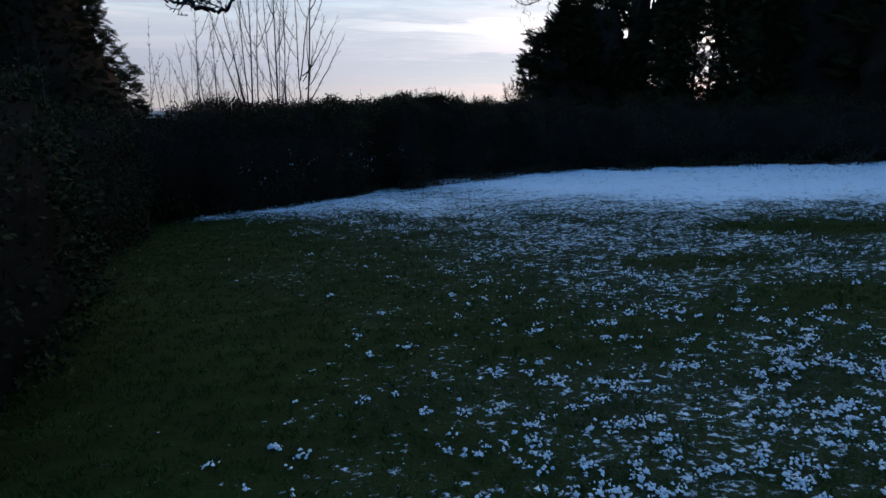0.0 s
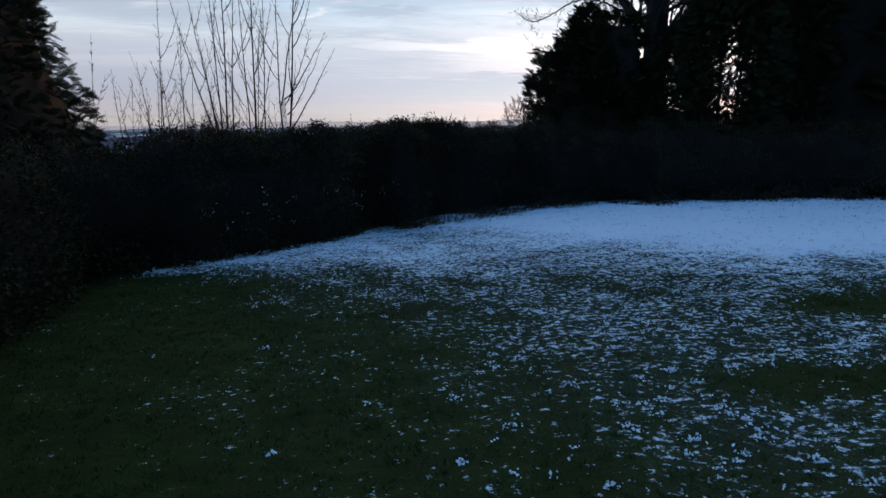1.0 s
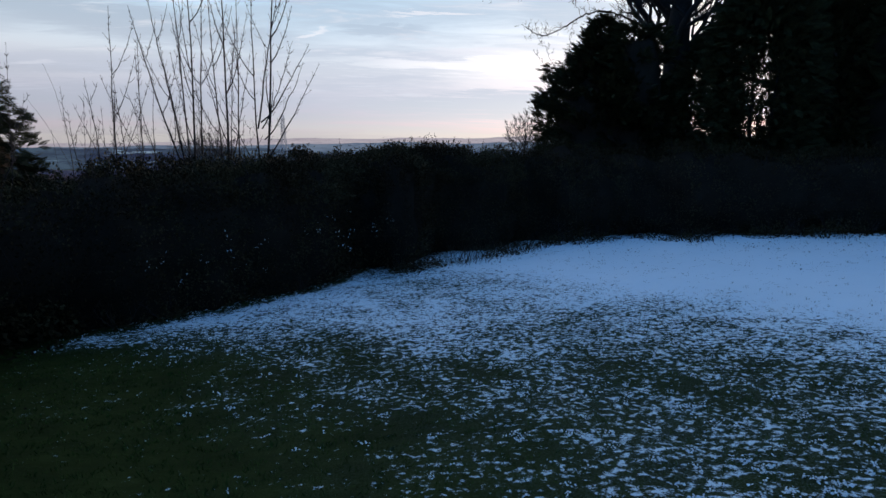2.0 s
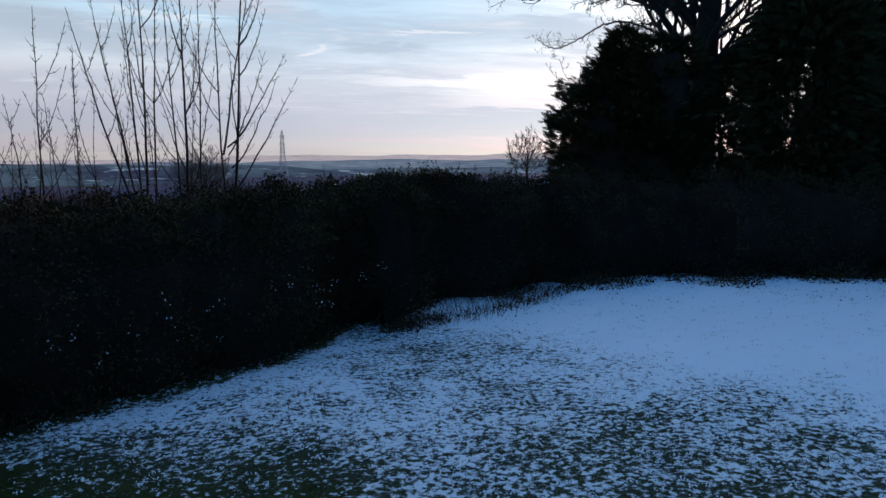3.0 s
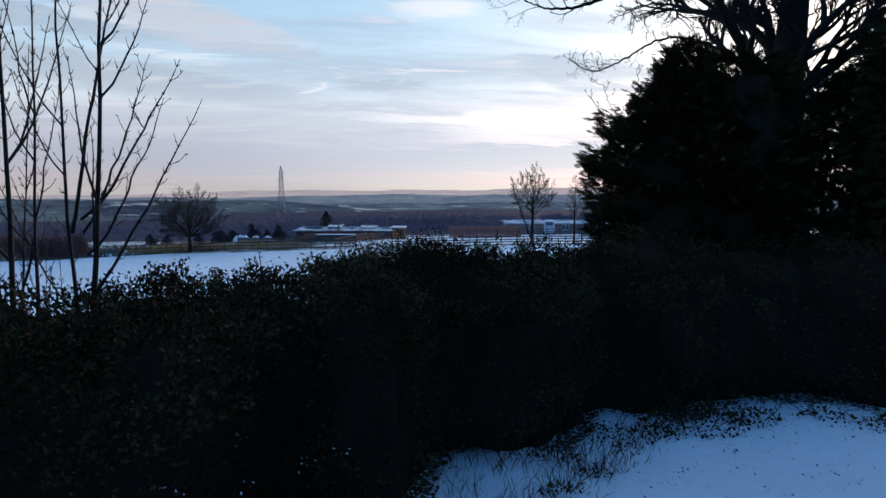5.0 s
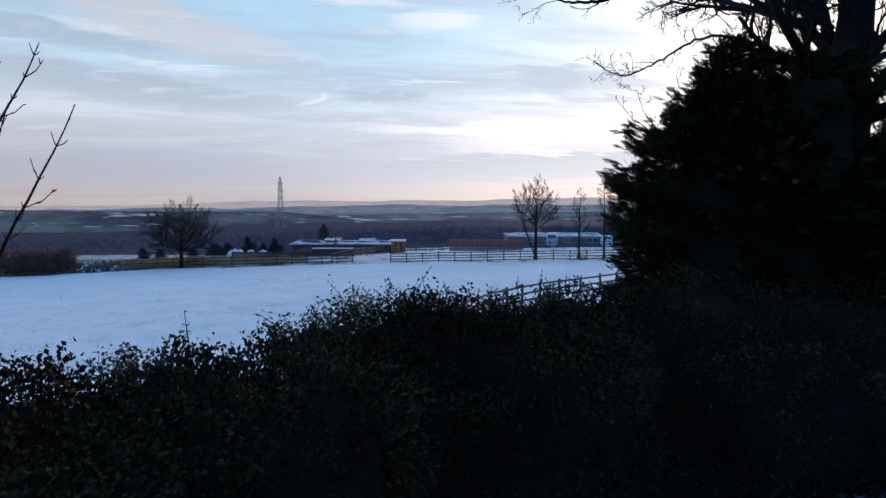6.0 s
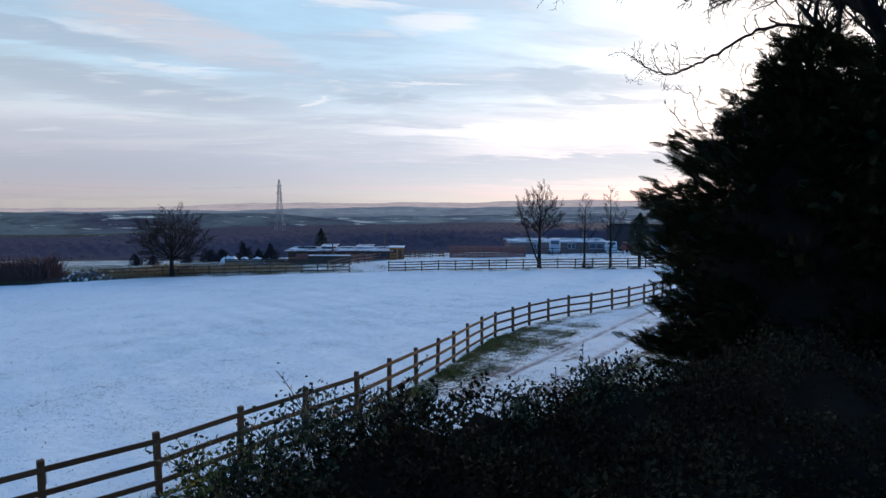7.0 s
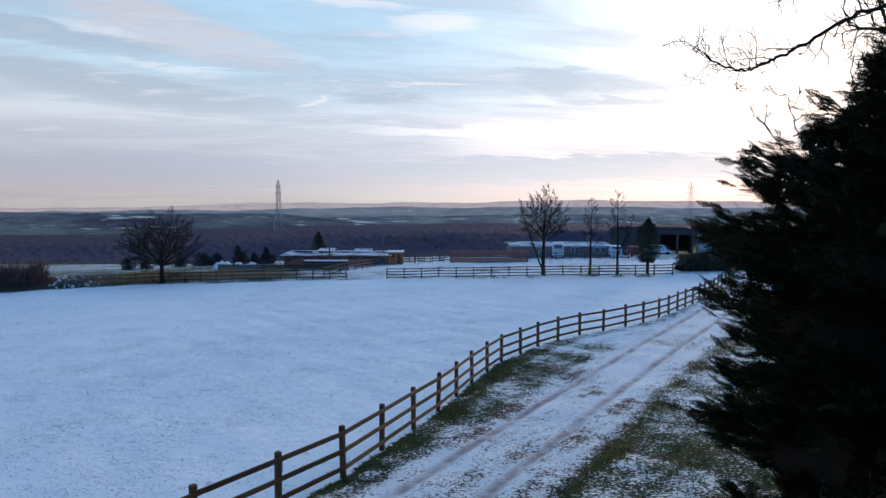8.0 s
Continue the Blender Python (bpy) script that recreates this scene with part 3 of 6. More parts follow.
def hedge(name, seed, fx, top, label, density=1.0, leaf=0.066, rough=1.0, close=0.0, snow=0, mat=None):
    """A dense broad-leaved hedge along a plan strip. fx: array of (front, back) points; top: crest height function;
    snow: count of white fleck clusters for light through gaps.
    """
    r = rng(seed)
    ob = thing(name, None, label, "hedge")
    a, b = np.asarray(fx[0], float), np.asarray(fx[1], float)
    n, m = len(a), 15
    s = np.linspace(0, 1, m)
    # rounded section from the front foot over the crest to the back foot
    across = np.interp(s, [0, 0.12, 0.32, 0.42, 0.58, 0.70, 0.90, 1], [0.10, 0.02, 0.08, 0.2, 0.8, 0.93, 0.98, 0.9])
    rise = np.interp(s, [0, 0.12, 0.32, 0.42, 0.58, 0.70, 0.90, 1], [0, 0.28, 0.82, 0.97, 1.0, 0.95, 0.3, 0])
    p = a[:, None] + (b - a)[:, None] * across[None, :, None]
    x, y = p[..., 0], p[..., 1]
    z0 = height(x, y) - 0.1
    crest = top(x, y)
    z = z0 + (crest - z0) * rise[None]
    surf = np.stack([x, y, z], -1)
    nrm = unit(np.cross(np.gradient(surf, axis=0), np.gradient(surf, axis=1)))
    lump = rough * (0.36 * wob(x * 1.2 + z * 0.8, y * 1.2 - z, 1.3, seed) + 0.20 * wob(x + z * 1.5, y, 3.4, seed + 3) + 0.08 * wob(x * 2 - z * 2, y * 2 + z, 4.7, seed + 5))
    # closed sheet behind the leaves, coloured dark as the hedge's inner shade
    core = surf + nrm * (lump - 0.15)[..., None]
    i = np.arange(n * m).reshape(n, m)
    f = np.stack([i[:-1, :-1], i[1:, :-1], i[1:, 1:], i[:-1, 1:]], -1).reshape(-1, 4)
    part("core", mesh_np("hedge_core", core.reshape(-1, 3), f, M_INNER_SHADE, None, True), ob, "dark sheet for the shade inside the hedge")
    # leaves over the surface
    v00, v10, v01 = surf[:-1, :-1], surf[1:, :-1], surf[:-1, 1:]
    area = np.linalg.norm(np.cross(v10 - v00, v01 - v00), axis=-1).ravel()
    mid_x, mid_z = v00[..., 0].ravel(), np.broadcast_to(rise[None, :-1], v00.shape[:2]).ravel()
    weight = area * (1.0 + close * np.exp(-((mid_x + 1.2) / 3.8) ** 2) * (mid_z > 0.6)) * np.interp(mid_x, [3, 7], [1.0, 0.6] if close else [1, 1])
    count = int(weight.sum() * 520 * density)
    pick = r.choice(len(area), count, p=weight / weight.sum())
    ii, jj = np.divmod(pick, m - 1)
    u, w = r.random(count), r.random(count)
    pos = surf[ii, jj] + (surf[ii + 1, jj] - surf[ii, jj]) * u[:, None] + (surf[ii, jj + 1] - surf[ii, jj]) * w[:, None]
    nn = nrm[ii, jj]
    lumps = lump[ii, jj]
    depth = r.normal(-0.02, 0.085, count) + lumps
    pos = pos + nn * depth[:, None]
    axis = unit(nn * 0.7 + r.normal(0, 0.6, (count, 3)) + np.array([0, 0, 0.1]))
    side = r.normal(0, 1, (count, 3))
    v, f = scatter(LEAF, LEAF_Q, pos, axis, side, leaf * r.uniform(0.6, 1.25, count))
    # sprigs that stick out of the crest
    sprigs = int(n * 2.5 * density)
    k = r.integers(0, n, sprigs)
    j = r.integers(4, m - 4, sprigs)
    sv, sf, stems = [v], [f], Wood()
    total = len(v)
    for kk, jj2 in zip(k, j):
        base = core[kk, jj2] + np.array([*r.uniform(-0.15, 0.15, 2), 0.0])
        d = unit(np.array([*r.normal(0, 0.35, 2), 1.0]))
        ln = r.uniform(0.22, 0.62) * (1.5 if r.random() < 0.12 else 1)
        tip = base + d * ln + np.array([*r.normal(0, 0.05, 2), 0])
        stems.add([base, (base + tip) / 2 + r.normal(0, 0.015, 3), tip], [0.009, 0.006, 0.003], 3)
        q = r.integers(12, 22)
        t = r.uniform(0.15, 1.0, q)
        lp = base + (tip - base) * t[:, None]
        lv, lf = scatter(LEAF, LEAF_Q, lp, r.normal(0, 1, (q, 3)) + d * 0.4, r.normal(0, 1, (q, 3)), leaf * r.uniform(0.45, 0.95, q))
        sv.append(lv)
        sf.append(lf + total)
        total += len(lv)
    part("foliage", mesh_np("hedge_leaves", np.concatenate(sv), np.concatenate(sf), mat or M_HEDGE), ob, "dark green glossy leaves")["kind"] = "stuff"
    if snow:
        # white flecks on the outer leaves stand for brightness glinting through gaps
        outer = np.flatnonzero((depth - lumps > 0.09) & (jj < 5) & (pos[:, 0] > -5.2) & (pos[:, 0] < -1.0) & (pos[:, 2] > 0.0) & (pos[:, 2] < 0.9))
        mid = pos[r.choice(outer, snow)]
        p = np.repeat(mid, 5, 0) + r.normal(0, 0.045, (5 * snow, 3)) * np.array([1, 0.3, 1])
        m5 = len(p)
        v5, f5 = scatter(LEAF, LEAF_Q, p, r.normal(0, 1, (m5, 3)), r.normal(0, 1, (m5, 3)), r.uniform(0.02, 0.05, m5))
        part("snow_scraps", mesh_np("snow_scraps", v5, f5, M_SNOW), ob, "white flecks for the light through gaps in the hedge")["kind"] = "stuff"
    part("shoot_growth", stems.mesh("hedge_stems", M_TWIG), ob, "thin brown shoots")["kind"] = "stuff"
    return ob


def cypress(seed, at, tall, wide, label, density=1.0, fat=0.45, bare=0.6, heart=0.66, coarse=1.0, heart_top=0.93, airy=1.0, shape=((0, 0.1, 0.45, 0.75, 0.92, 1.0), (0.78, 0.92, 1.0, 0.62, 0.25, 0.04)), shy=None):
    """A feathery garden cypress: trunk, boughs, thousands of flat sprays, a dark heart that stands for inner shade."""
    r = rng(seed)
    fs, rs = list(shape[0]), shape[1]
    fs[2] = fat
    base = np.array([at[0], at[1], float(height(at[0], at[1])) - 0.05])
    ob = placed("cypress", base, label, "conifer tree", "garden cypresses")
    wood = Wood()
    lean = r.normal(0, 0.02, 2)
    hs = np.linspace(0, tall, 9)
    wood.add(np.c_[hs * lean[0], hs * lean[1], hs], np.linspace(0.19, 0.02, 9) * tall / 8, 8)
    pos, axis, side, size = [], [], [], []
    n_b = int(tall * 30 * density)
    for k in range(n_b):
        h = tall * (bare / tall + (1 - bare / tall) * (k + r.random()) / n_b)
        f = h / tall
        reach = wide * (np.interp(f, fs, rs)) * r.uniform(0.72, 1.08) * (1.08 if r.random() < 0.12 else 1.0)
        az = r.uniform(0, 2 * math.pi)
        out = np.array([math.cos(az), math.sin(az), 0.0])
        start = np.array([h * lean[0], h * lean[1], h])
        rise = r.uniform(-0.05, 0.35) + 0.5 * f
        steps = np.linspace(0, 1, 5)
        pts = start + np.outer(steps * reach, out) + np.outer(reach * (rise * steps - 0.28 * steps ** 2 + 0.16 * steps ** 4), (0, 0, 1))
        wood.add(pts, np.linspace(0.03, 0.006, 5) * (0.5 + reach / 2), 3)
        q = int((14 + 24 * reach) * density * (airy if f > heart_top else 1.25 if f < 0.4 else 1.0) * (0.4 if shy is not None and math.cos(az - shy) > 0.2 else 1.0))
        t = r.uniform(0.25, 1.0, q) ** 0.7
        p = np.stack([np.interp(t, steps, pts[:, c]) for c in range(3)], -1)
        sd = unit(np.cross(out, (0, 0, 1)))
        fan = r.uniform(-0.95, 0.95, q) * (1.1 - 0.65 * t)
        ax = out[None] + sd[None] * fan[:, None] + np.stack([0 * t, 0 * t, r.normal(0.18, 0.36, q) + 0.3 * t], -1)
        pos.append(p + sd[None] * (fan * 0.15 * reach)[:, None] + r.normal(0, 0.09, (q, 3)))
        axis.append(ax)
        side.append(sd[None] + r.normal(0, 0.75, (q, 3)))
        size.append(coarse * r.uniform(0.32, 0.62, q) * (0.75 + 0.25 * reach / wide))
    v, fq = scatter(SPRAY, SPRAY_Q, np.concatenate(pos), np.concatenate(axis), np.concatenate(side), np.concatenate(size))
    part("trunk", wood.mesh("cypress_wood", M_BARK), ob, "dark trunk and boughs")
    # lumpy dark shell in place of the shaded depth between the sprays
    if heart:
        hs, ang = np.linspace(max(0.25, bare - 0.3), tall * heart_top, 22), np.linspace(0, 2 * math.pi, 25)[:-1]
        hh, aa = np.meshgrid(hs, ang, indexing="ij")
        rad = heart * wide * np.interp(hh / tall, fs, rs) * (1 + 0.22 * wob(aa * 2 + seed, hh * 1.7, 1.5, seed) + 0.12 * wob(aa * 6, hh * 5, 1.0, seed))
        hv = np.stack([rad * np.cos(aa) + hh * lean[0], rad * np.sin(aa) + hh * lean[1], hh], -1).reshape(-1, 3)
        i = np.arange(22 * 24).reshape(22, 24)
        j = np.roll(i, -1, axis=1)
        part("inner_crown", mesh_np("cypress_heart", hv, np.stack([i[:-1], j[:-1], j[1:], i[1:]], -1).reshape(-1, 4), M_INNER_SHADE, None, True), ob, "dark shell for the shade inside the crown")
    part("crown", mesh_np("cypress_sprays", v, fq, M_CYPRESS), ob, "dense dark green feathery sprays")
    return ob


# ---------------------------------------------------------------- hedges round the lawn
def main_hedge():
    xs = np.concatenate([np.arange(-13.0, 6.0, 0.22), np.arange(6.0, 18.0, 0.35)])
    a = np.stack([xs, front(xs)], -1)
    bx = np.interp(xs, [-13, -6.2, -5.4, -4.3, -3.0, -2.0, -0.6, 0.2, 2.2, 5.0, 9.0, 18.0], [-15, -8.6, -7.6, -6.4, -5.2, -4.0, -2.6, -1.4, 0.8, 4.2, 9.0, 18.0])
    b = np.stack([bx, rear(bx)], -1)

    def top(x, y):
        return (np.interp(x, [-13, -9, -7.6, -6.6, -5.2, -4.4, -3.7, -3.0, -2.3, -1.8, -1.1, 0.0, 0.9, 3.0, 18], [1.2, 1.35, 1.4, 1.80, 1.92, 1.98, 1.98, 1.92, 1.86, 1.90, 2.02, 2.08, 2.06, 2.03, 2.2])
                + 0.42 * np.exp(-((x + 1.4) ** 2 + (y - 22) ** 2) / 0.18) + 0.24 * np.exp(-((x + 3.7) ** 2 + (y - 19.3) ** 2) / 0.30)
                + 0.10 * wob(x, y, 1.5, 5.0) + 0.05 * wob(x, y, 5.0, 2.0) - 0.12)

    hedge("hedge", 11, (a, b), top, "tall overgrown dark green laurel and ivy hedge", 1.0, 0.058, close=2.2, snow=22)


main_hedge()


def side_hedge():
    ys = np.arange(-2.0, 13.0, 0.25)
    ax = np.interp(ys, [-2, 3.4, 4.6, 5.9, 8.9, 11.6, 13.0], [-2.6, -2.7, -3.15, -3.8, -5.1, -5.8, -6.3])
    a = np.stack([ax, ys], -1)
    b = np.stack([ax - 2.4, ys - 0.3], -1)

    def top(x, y):
        # near end, out of view, is raised to keep sky light off the lawn
        return np.interp(y, [4, 8, 12], [2.2, 1.9, 1.5]) + 0.16 * wob(x, y, 1.7, 4.0)

    hedge("hedge", 23, (a, b), top, "low dark shrubbery along the edge of the lawn", 0.8, mat=M_CYPRESS)


side_hedge()

# ---------------------------------------------------------------- conifers
def screen_conifer(seed, at, tall, wide, deep, label, per=265, thin=(2.5, 4.9), keep=0.54, shell=0.0, profile_f=((0, 0.3, 0.6, 0.85, 1.0), (0.9, 1.0, 1.0, 0.75, 0.15)), coarse=1.0, stems=4):
    """A conifer gone thin low down: slim stems and a loose curtain of sprays that lets the sky through."""
    r = rng(seed)
    base = np.array([at[0], at[1], float(height(at[0], at[1])) - 0.05])
    ob = placed("cypress", base, label, "conifer tree", "garden cypresses")
    wood = Wood()
    for k in range(stems):
        x, y = r.uniform(-0.35, 0.35) * wide, r.uniform(-0.35, 0.35) * deep
        h = np.linspace(0, tall * r.uniform(0.75, 0.97), 8)
        wood.add(np.c_[0.3 * x + 0.7 * x * h / tall + r.normal(0, 0.04, 8), 0.3 * y + 0.7 * y * h / tall + r.normal(0, 0.04, 8), h], np.linspace(0.10, 0.02, 8), 6)
        for q in range(22):
            i = r.integers(2, 7)
            az = r.uniform(0, 2 * math.pi)
            limb(wood, r, (x * (0.3 + 0.7 * h[i] / tall), y * (0.3 + 0.7 * h[i] / tall), h[i]), (math.cos(az), math.sin(az), 0.3), r.uniform(0.4, 1.1), 0.014, 1, kids=(3, 4), tip=0.005, last=2)
    part("trunk", wood.mesh("cypress_wood", M_BARK), ob, "slim dark stems and dead boughs")
    n = int(per * wide * tall)
    z = tall * (0.06 + 0.94 * r.random(n))
    f = np.interp(z / tall, *profile_f)
    az, rad = r.uniform(0, 2 * math.pi, n), (shell + (1 - shell) * r.random(n)) ** 0.5
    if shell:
        # a closed crown: uneven lobes over a dark heart that stands for inner shade
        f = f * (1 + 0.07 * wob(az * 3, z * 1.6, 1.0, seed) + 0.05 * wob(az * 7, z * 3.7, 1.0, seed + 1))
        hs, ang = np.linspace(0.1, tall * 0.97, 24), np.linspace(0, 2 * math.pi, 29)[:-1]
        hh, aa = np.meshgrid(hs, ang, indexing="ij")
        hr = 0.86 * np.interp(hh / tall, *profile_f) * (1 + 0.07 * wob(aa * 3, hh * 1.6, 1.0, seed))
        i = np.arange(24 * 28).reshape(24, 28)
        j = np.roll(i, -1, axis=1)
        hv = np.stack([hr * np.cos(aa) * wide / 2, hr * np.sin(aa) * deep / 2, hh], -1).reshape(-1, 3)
        part("inner_crown", mesh_np("cypress_heart", hv, np.stack([i[:-1], j[:-1], j[1:], i[1:]], -1).reshape(-1, 4), M_INNER_SHADE, None, True), ob, "dark shell for the shade inside the crown")
    x, y = rad * np.cos(az) * f * wide / 2, rad * np.sin(az) * f * deep / 2
    zz = z + base[2]
    band = smooth(thin[0] - 0.5, thin[0], zz) * smooth(thin[1] + 0.6, thin[1] - 0.6, zz)
    lump = 0.5 + 0.6 * wob(x * 1.3 + 0.4 * z, y + 1.1 * z, 2.2, seed) + 0.35 * wob(x + z, y - z, 5.5, seed + 2)
    ok = r.random(n) < 1 - band * (1 - keep * np.clip(2.0 * lump, 0.03, 1.7))
    x, y, z = x[ok], y[ok], z[ok]
    n = len(x)
    pos = np.stack([x, y, z], -1)
    out = unit(np.stack([x, y, 0 * x], -1) + r.normal(0, 0.25, (n, 3)))
    v, fq = scatter(SPRAY, SPRAY_Q, pos, out + np.stack([0 * x, 0 * x, r.normal(0.0, 0.5, n)], -1), r.normal(0, 1, (n, 3)), coarse * r.uniform(0.26, 0.5, n) * (1 if shell else 1.25 - 0.28 * band[ok]))
    part("crown", mesh_np("cypress_sprays", v, fq, M_CYPRESS), ob, "dark feathery sprays" if shell else "loose dark feathery sprays with gaps between")
    return ob


cypress(1, (5.75, 27.2), 7.6, 2.60, "broad dark cypress with feathery drooping tips", 1.42, 0.27, coarse=0.60, heart_top=0.92, heart=0.62, airy=0.9,
        shape=((0, 0.1, 0.27, 0.46, 0.56, 0.63, 0.70, 0.77, 0.85, 0.93, 1.0), (0.64, 0.77, 0.90, 0.96, 0.93, 0.79, 0.60, 0.47, 0.36, 0.22, 0.05)), shy=radians(35))
cypress(9, (6.85, 26.3), 7.0, 1.4, "narrow dark cypress in front of the bare tree", 0.75, 0.45, coarse=0.9, shape=((0, 0.1, 0.45, 0.8, 0.93, 1.0), (0.78, 0.92, 1.0, 0.86, 0.6, 0.1)))
screen_conifer(2, (10.4, 24.8), 8.0, 4.0, 2.4, "thin dark cypress with gaps of sky", per=290, keep=0.95, thin=(2.4, 5.3), stems=2)
screen_conifer(11, (8.95, 25.9), 6.3, 2.6, 1.6, "low thin cypress in front of the bare tree", per=330, keep=0.78, thin=(2.2, 5.6), stems=2)
screen_conifer(8, (13.2, 25.6), 12.5, 3.7, 2.4, "tall dark cypress with a thin lower crown", per=170, keep=0.75, thin=(2.4, 4.6))
cypress(3, (16.0, 25.4), 12.5, 2.7, "tall dark cypress beside the lawn", 0.24, 0.6, coarse=2.0, heart=0.84)
cypress(4, (17.6, 21.6), 12.5, 3.0, "tall dark cypress beside the lawn", 0.20, 0.6, coarse=2.1, heart=0.86)
cypress(7, (19.0, 17.6), 9.0, 2.9, "tall dark cypress beside the lawn", 0.2, coarse=2.1, heart=0.86)
cypress(10, (21.6, 39.5), 12.0, 2.7, "tall dark cypress beyond the hedge", 0.22, 0.5, coarse=2.0, heart=0.85)
screen_conifer(5, (-11.2, 15.4), 9.6, 7.0, 7.0, "tall dark green cypress at the corner of the lawn", per=135, keep=1.0, shell=0.62,
               profile_f=((0, 0.12, 0.3, 0.42, 0.60, 0.8, 1.0), (0.86, 0.95, 0.98, 0.86, 0.70, 0.45, 0.04)), coarse=0.8)
cypress(6, (-11.0, 9.8), 9.0, 3.3, "tall dark green cypress behind the shrubbery", 0.24, 0.3, heart=0.84, coarse=1.9)


# ---------------------------------------------------------------- bare trees
def long_branch(wood, r, points, radius, twigs, size):
    """A named long branch: a smooth line through points, with crooked twigs along it."""
    p = np.array(points, float)
    s = np.linspace(0, len(p) - 1, 8 * len(p))
    q = np.stack([np.interp(s, np.arange(len(p)), p[:, c]) for c in range(3)], -1)
    k = np.ones(7) / 7
    pad = np.concatenate([np.repeat(q[:1], 3, 0), q, np.repeat(q[-1:], 3, 0)])
    q = np.stack([np.convolve(pad[:, c], k, "valid") for c in range(3)], -1) + r.normal(0, 0.012, q.shape)
    rad = np.linspace(radius, min(0.008, 0.45 * radius), len(q))
    wood.add(q, rad, 6)
    for t in np.linspace(0.3, 0.98, twigs):
        i = min(int(t * len(q)), len(q) - 2)
        along = unit(q[i + 1] - q[i])
        out = unit(np.cross(along, r.normal(0, 1, 3)))
        limb(wood, r, q[i], along * 0.8 + out * 0.8 + np.array([0, 0, 0.35]), size * r.uniform(0.6, 1.2), max(0.007, rad[i] * 0.5), 2,
             spread=0.8, lift=0.12, kids=(2, 4), crook=0.24, shrink=0.55, tip=0.004)


def big_tree():
    r = rng(5)
    x, y = 8.85, 28.2
    z = float(height(x, y)) - 0.1
    ob = placed("bare_tree", (x, y, z), "large leafless tree with spreading crooked limbs", "tree")
    bole = Wood()
    bole.add([(0, 0, 0), (0.03, 0, 0.5), (0.0, 0.02, 2.5), (-0.05, 0, 5.0), (-0.05, 0, 7.2), (0.1, 0, 9.4)], [0.75, 0.58, 0.52, 0.50, 0.42, 0.30], 14)
    part("trunk", bole.mesh("trunk", M_BARK), ob)
    crown = Wood()
    for way, share, rad in [((-0.80, -0.1, 0.75), 1.0, 0.15), ((-0.42, 0.2, 0.9), 1.0, 0.17), ((-0.65, 0.3, 0.85), 0.9, 0.13), ((0.75, 0.3, 0.7), 0.9, 0.13), ((0.5, -0.4, 0.9), 0.8, 0.12), ((0.3, 0.3, 1.0), 0.95, 0.12), ((0.6, 0.1, 0.85), 1.0, 0.16), ((0.95, -0.2, 0.45), 0.9, 0.2), ((-0.2, -0.6, 0.9), 0.8, 0.16)]:
        limb(crown, r, (-0.1, 0, 5.6 + 1.2 * r.random()), way, 4.6 * share, rad, 4, spread=0.75, lift=0.10, kids=(5, 7), crook=0.17, shrink=0.58, tip=0.006, last=3)
    o = np.array([x, y, z])
    long_branch(crown, r, np.array([(8.5, 28.2, 5.9), (7.6, 28.2, 6.5), (6.6, 28.2, 6.9), (5.95, 28.2, 7.08), (5.16, 27.9, 6.88), (4.5, 28.0, 6.48), (4.1, 28.1, 6.25), (3.75, 28.0, 6.12), (3.4, 28.0, 6.2), (3.1, 28.0, 6.42)]) - o, 0.042, 27, 0.46)
    long_branch(crown, r, np.array([(8.6, 28.2, 7.0), (6.2, 28.0, 8.9), (4.6, 28.0, 8.2), (3.2, 28.0, 7.72), (2.4, 28.0, 7.68), (1.7, 28.0, 7.95)]) - o, 0.09, 14, 0.9)
    part("crown", crown.mesh("crown", M_BARK), ob, "bare dark branches and twigs")


big_tree()


def stem_line(r, base, tip, bow, wander=0.012, n=14):
    """A stem that sets off outwards and straightens as it climbs."""
    t = np.linspace(0, 1, n + 1)
    d = np.asarray(tip, float) - np.asarray(base, float)
    p = np.asarray(base, float) + np.c_[d[0] * t ** bow, d[1] * t ** bow, d[2] * t]
    w = r.normal(0, wander, (n + 1, 3)).cumsum(0)
    return p + (w - np.outer(t, w[-1])) * np.array([1, 1, 0.2])


def paired_twigs(wood, r, pts, start, gap, size, fine=True):
    """Short twigs in opposite pairs, each pair turned a quarter from the last."""
    seg = np.linalg.norm(np.diff(pts, axis=0), axis=1)
    s = np.concatenate([[0], np.cumsum(seg)])
    turn, at = r.uniform(0, 3.14), start * s[-1]
    while at < s[-1] * 0.985:
        i = min(int(np.searchsorted(s, at)) - 1, len(seg) - 1)
        i = max(i, 0)
        p = pts[i] + (pts[i + 1] - pts[i]) * (at - s[i]) / seg[i]
        along = unit(pts[i + 1] - pts[i])
        a = unit(np.cross(along, (0.3, 1.0, 0.1)))
        b = np.cross(along, a)
        out = a * math.cos(turn) + b * math.sin(turn)
        for sgn in (1, -1):
            if r.random() < 0.12:
                continue
            ln = size * (0.12 + 0.55 * r.random() ** 2.2) * (1.15 - 0.5 * at / s[-1])
            way = unit(along * 0.75 + sgn * out * 0.75 + np.array([0, 0, 0.1]))
            mid = p + way * ln * 0.55
            end = mid + unit(way + np.array([0, 0, 0.55])) * ln * 0.5
            wood.add([p, mid, end], [0.0052, 0.004, 0.003], 3)
            if fine and ln > 0.22 * size:
                paired_twigs(wood, r, np.array([p, mid, end]), 0.35, 0.11, size * 0.22, False)
        turn += 1.45
        at += gap * r.uniform(0.7, 1.35)


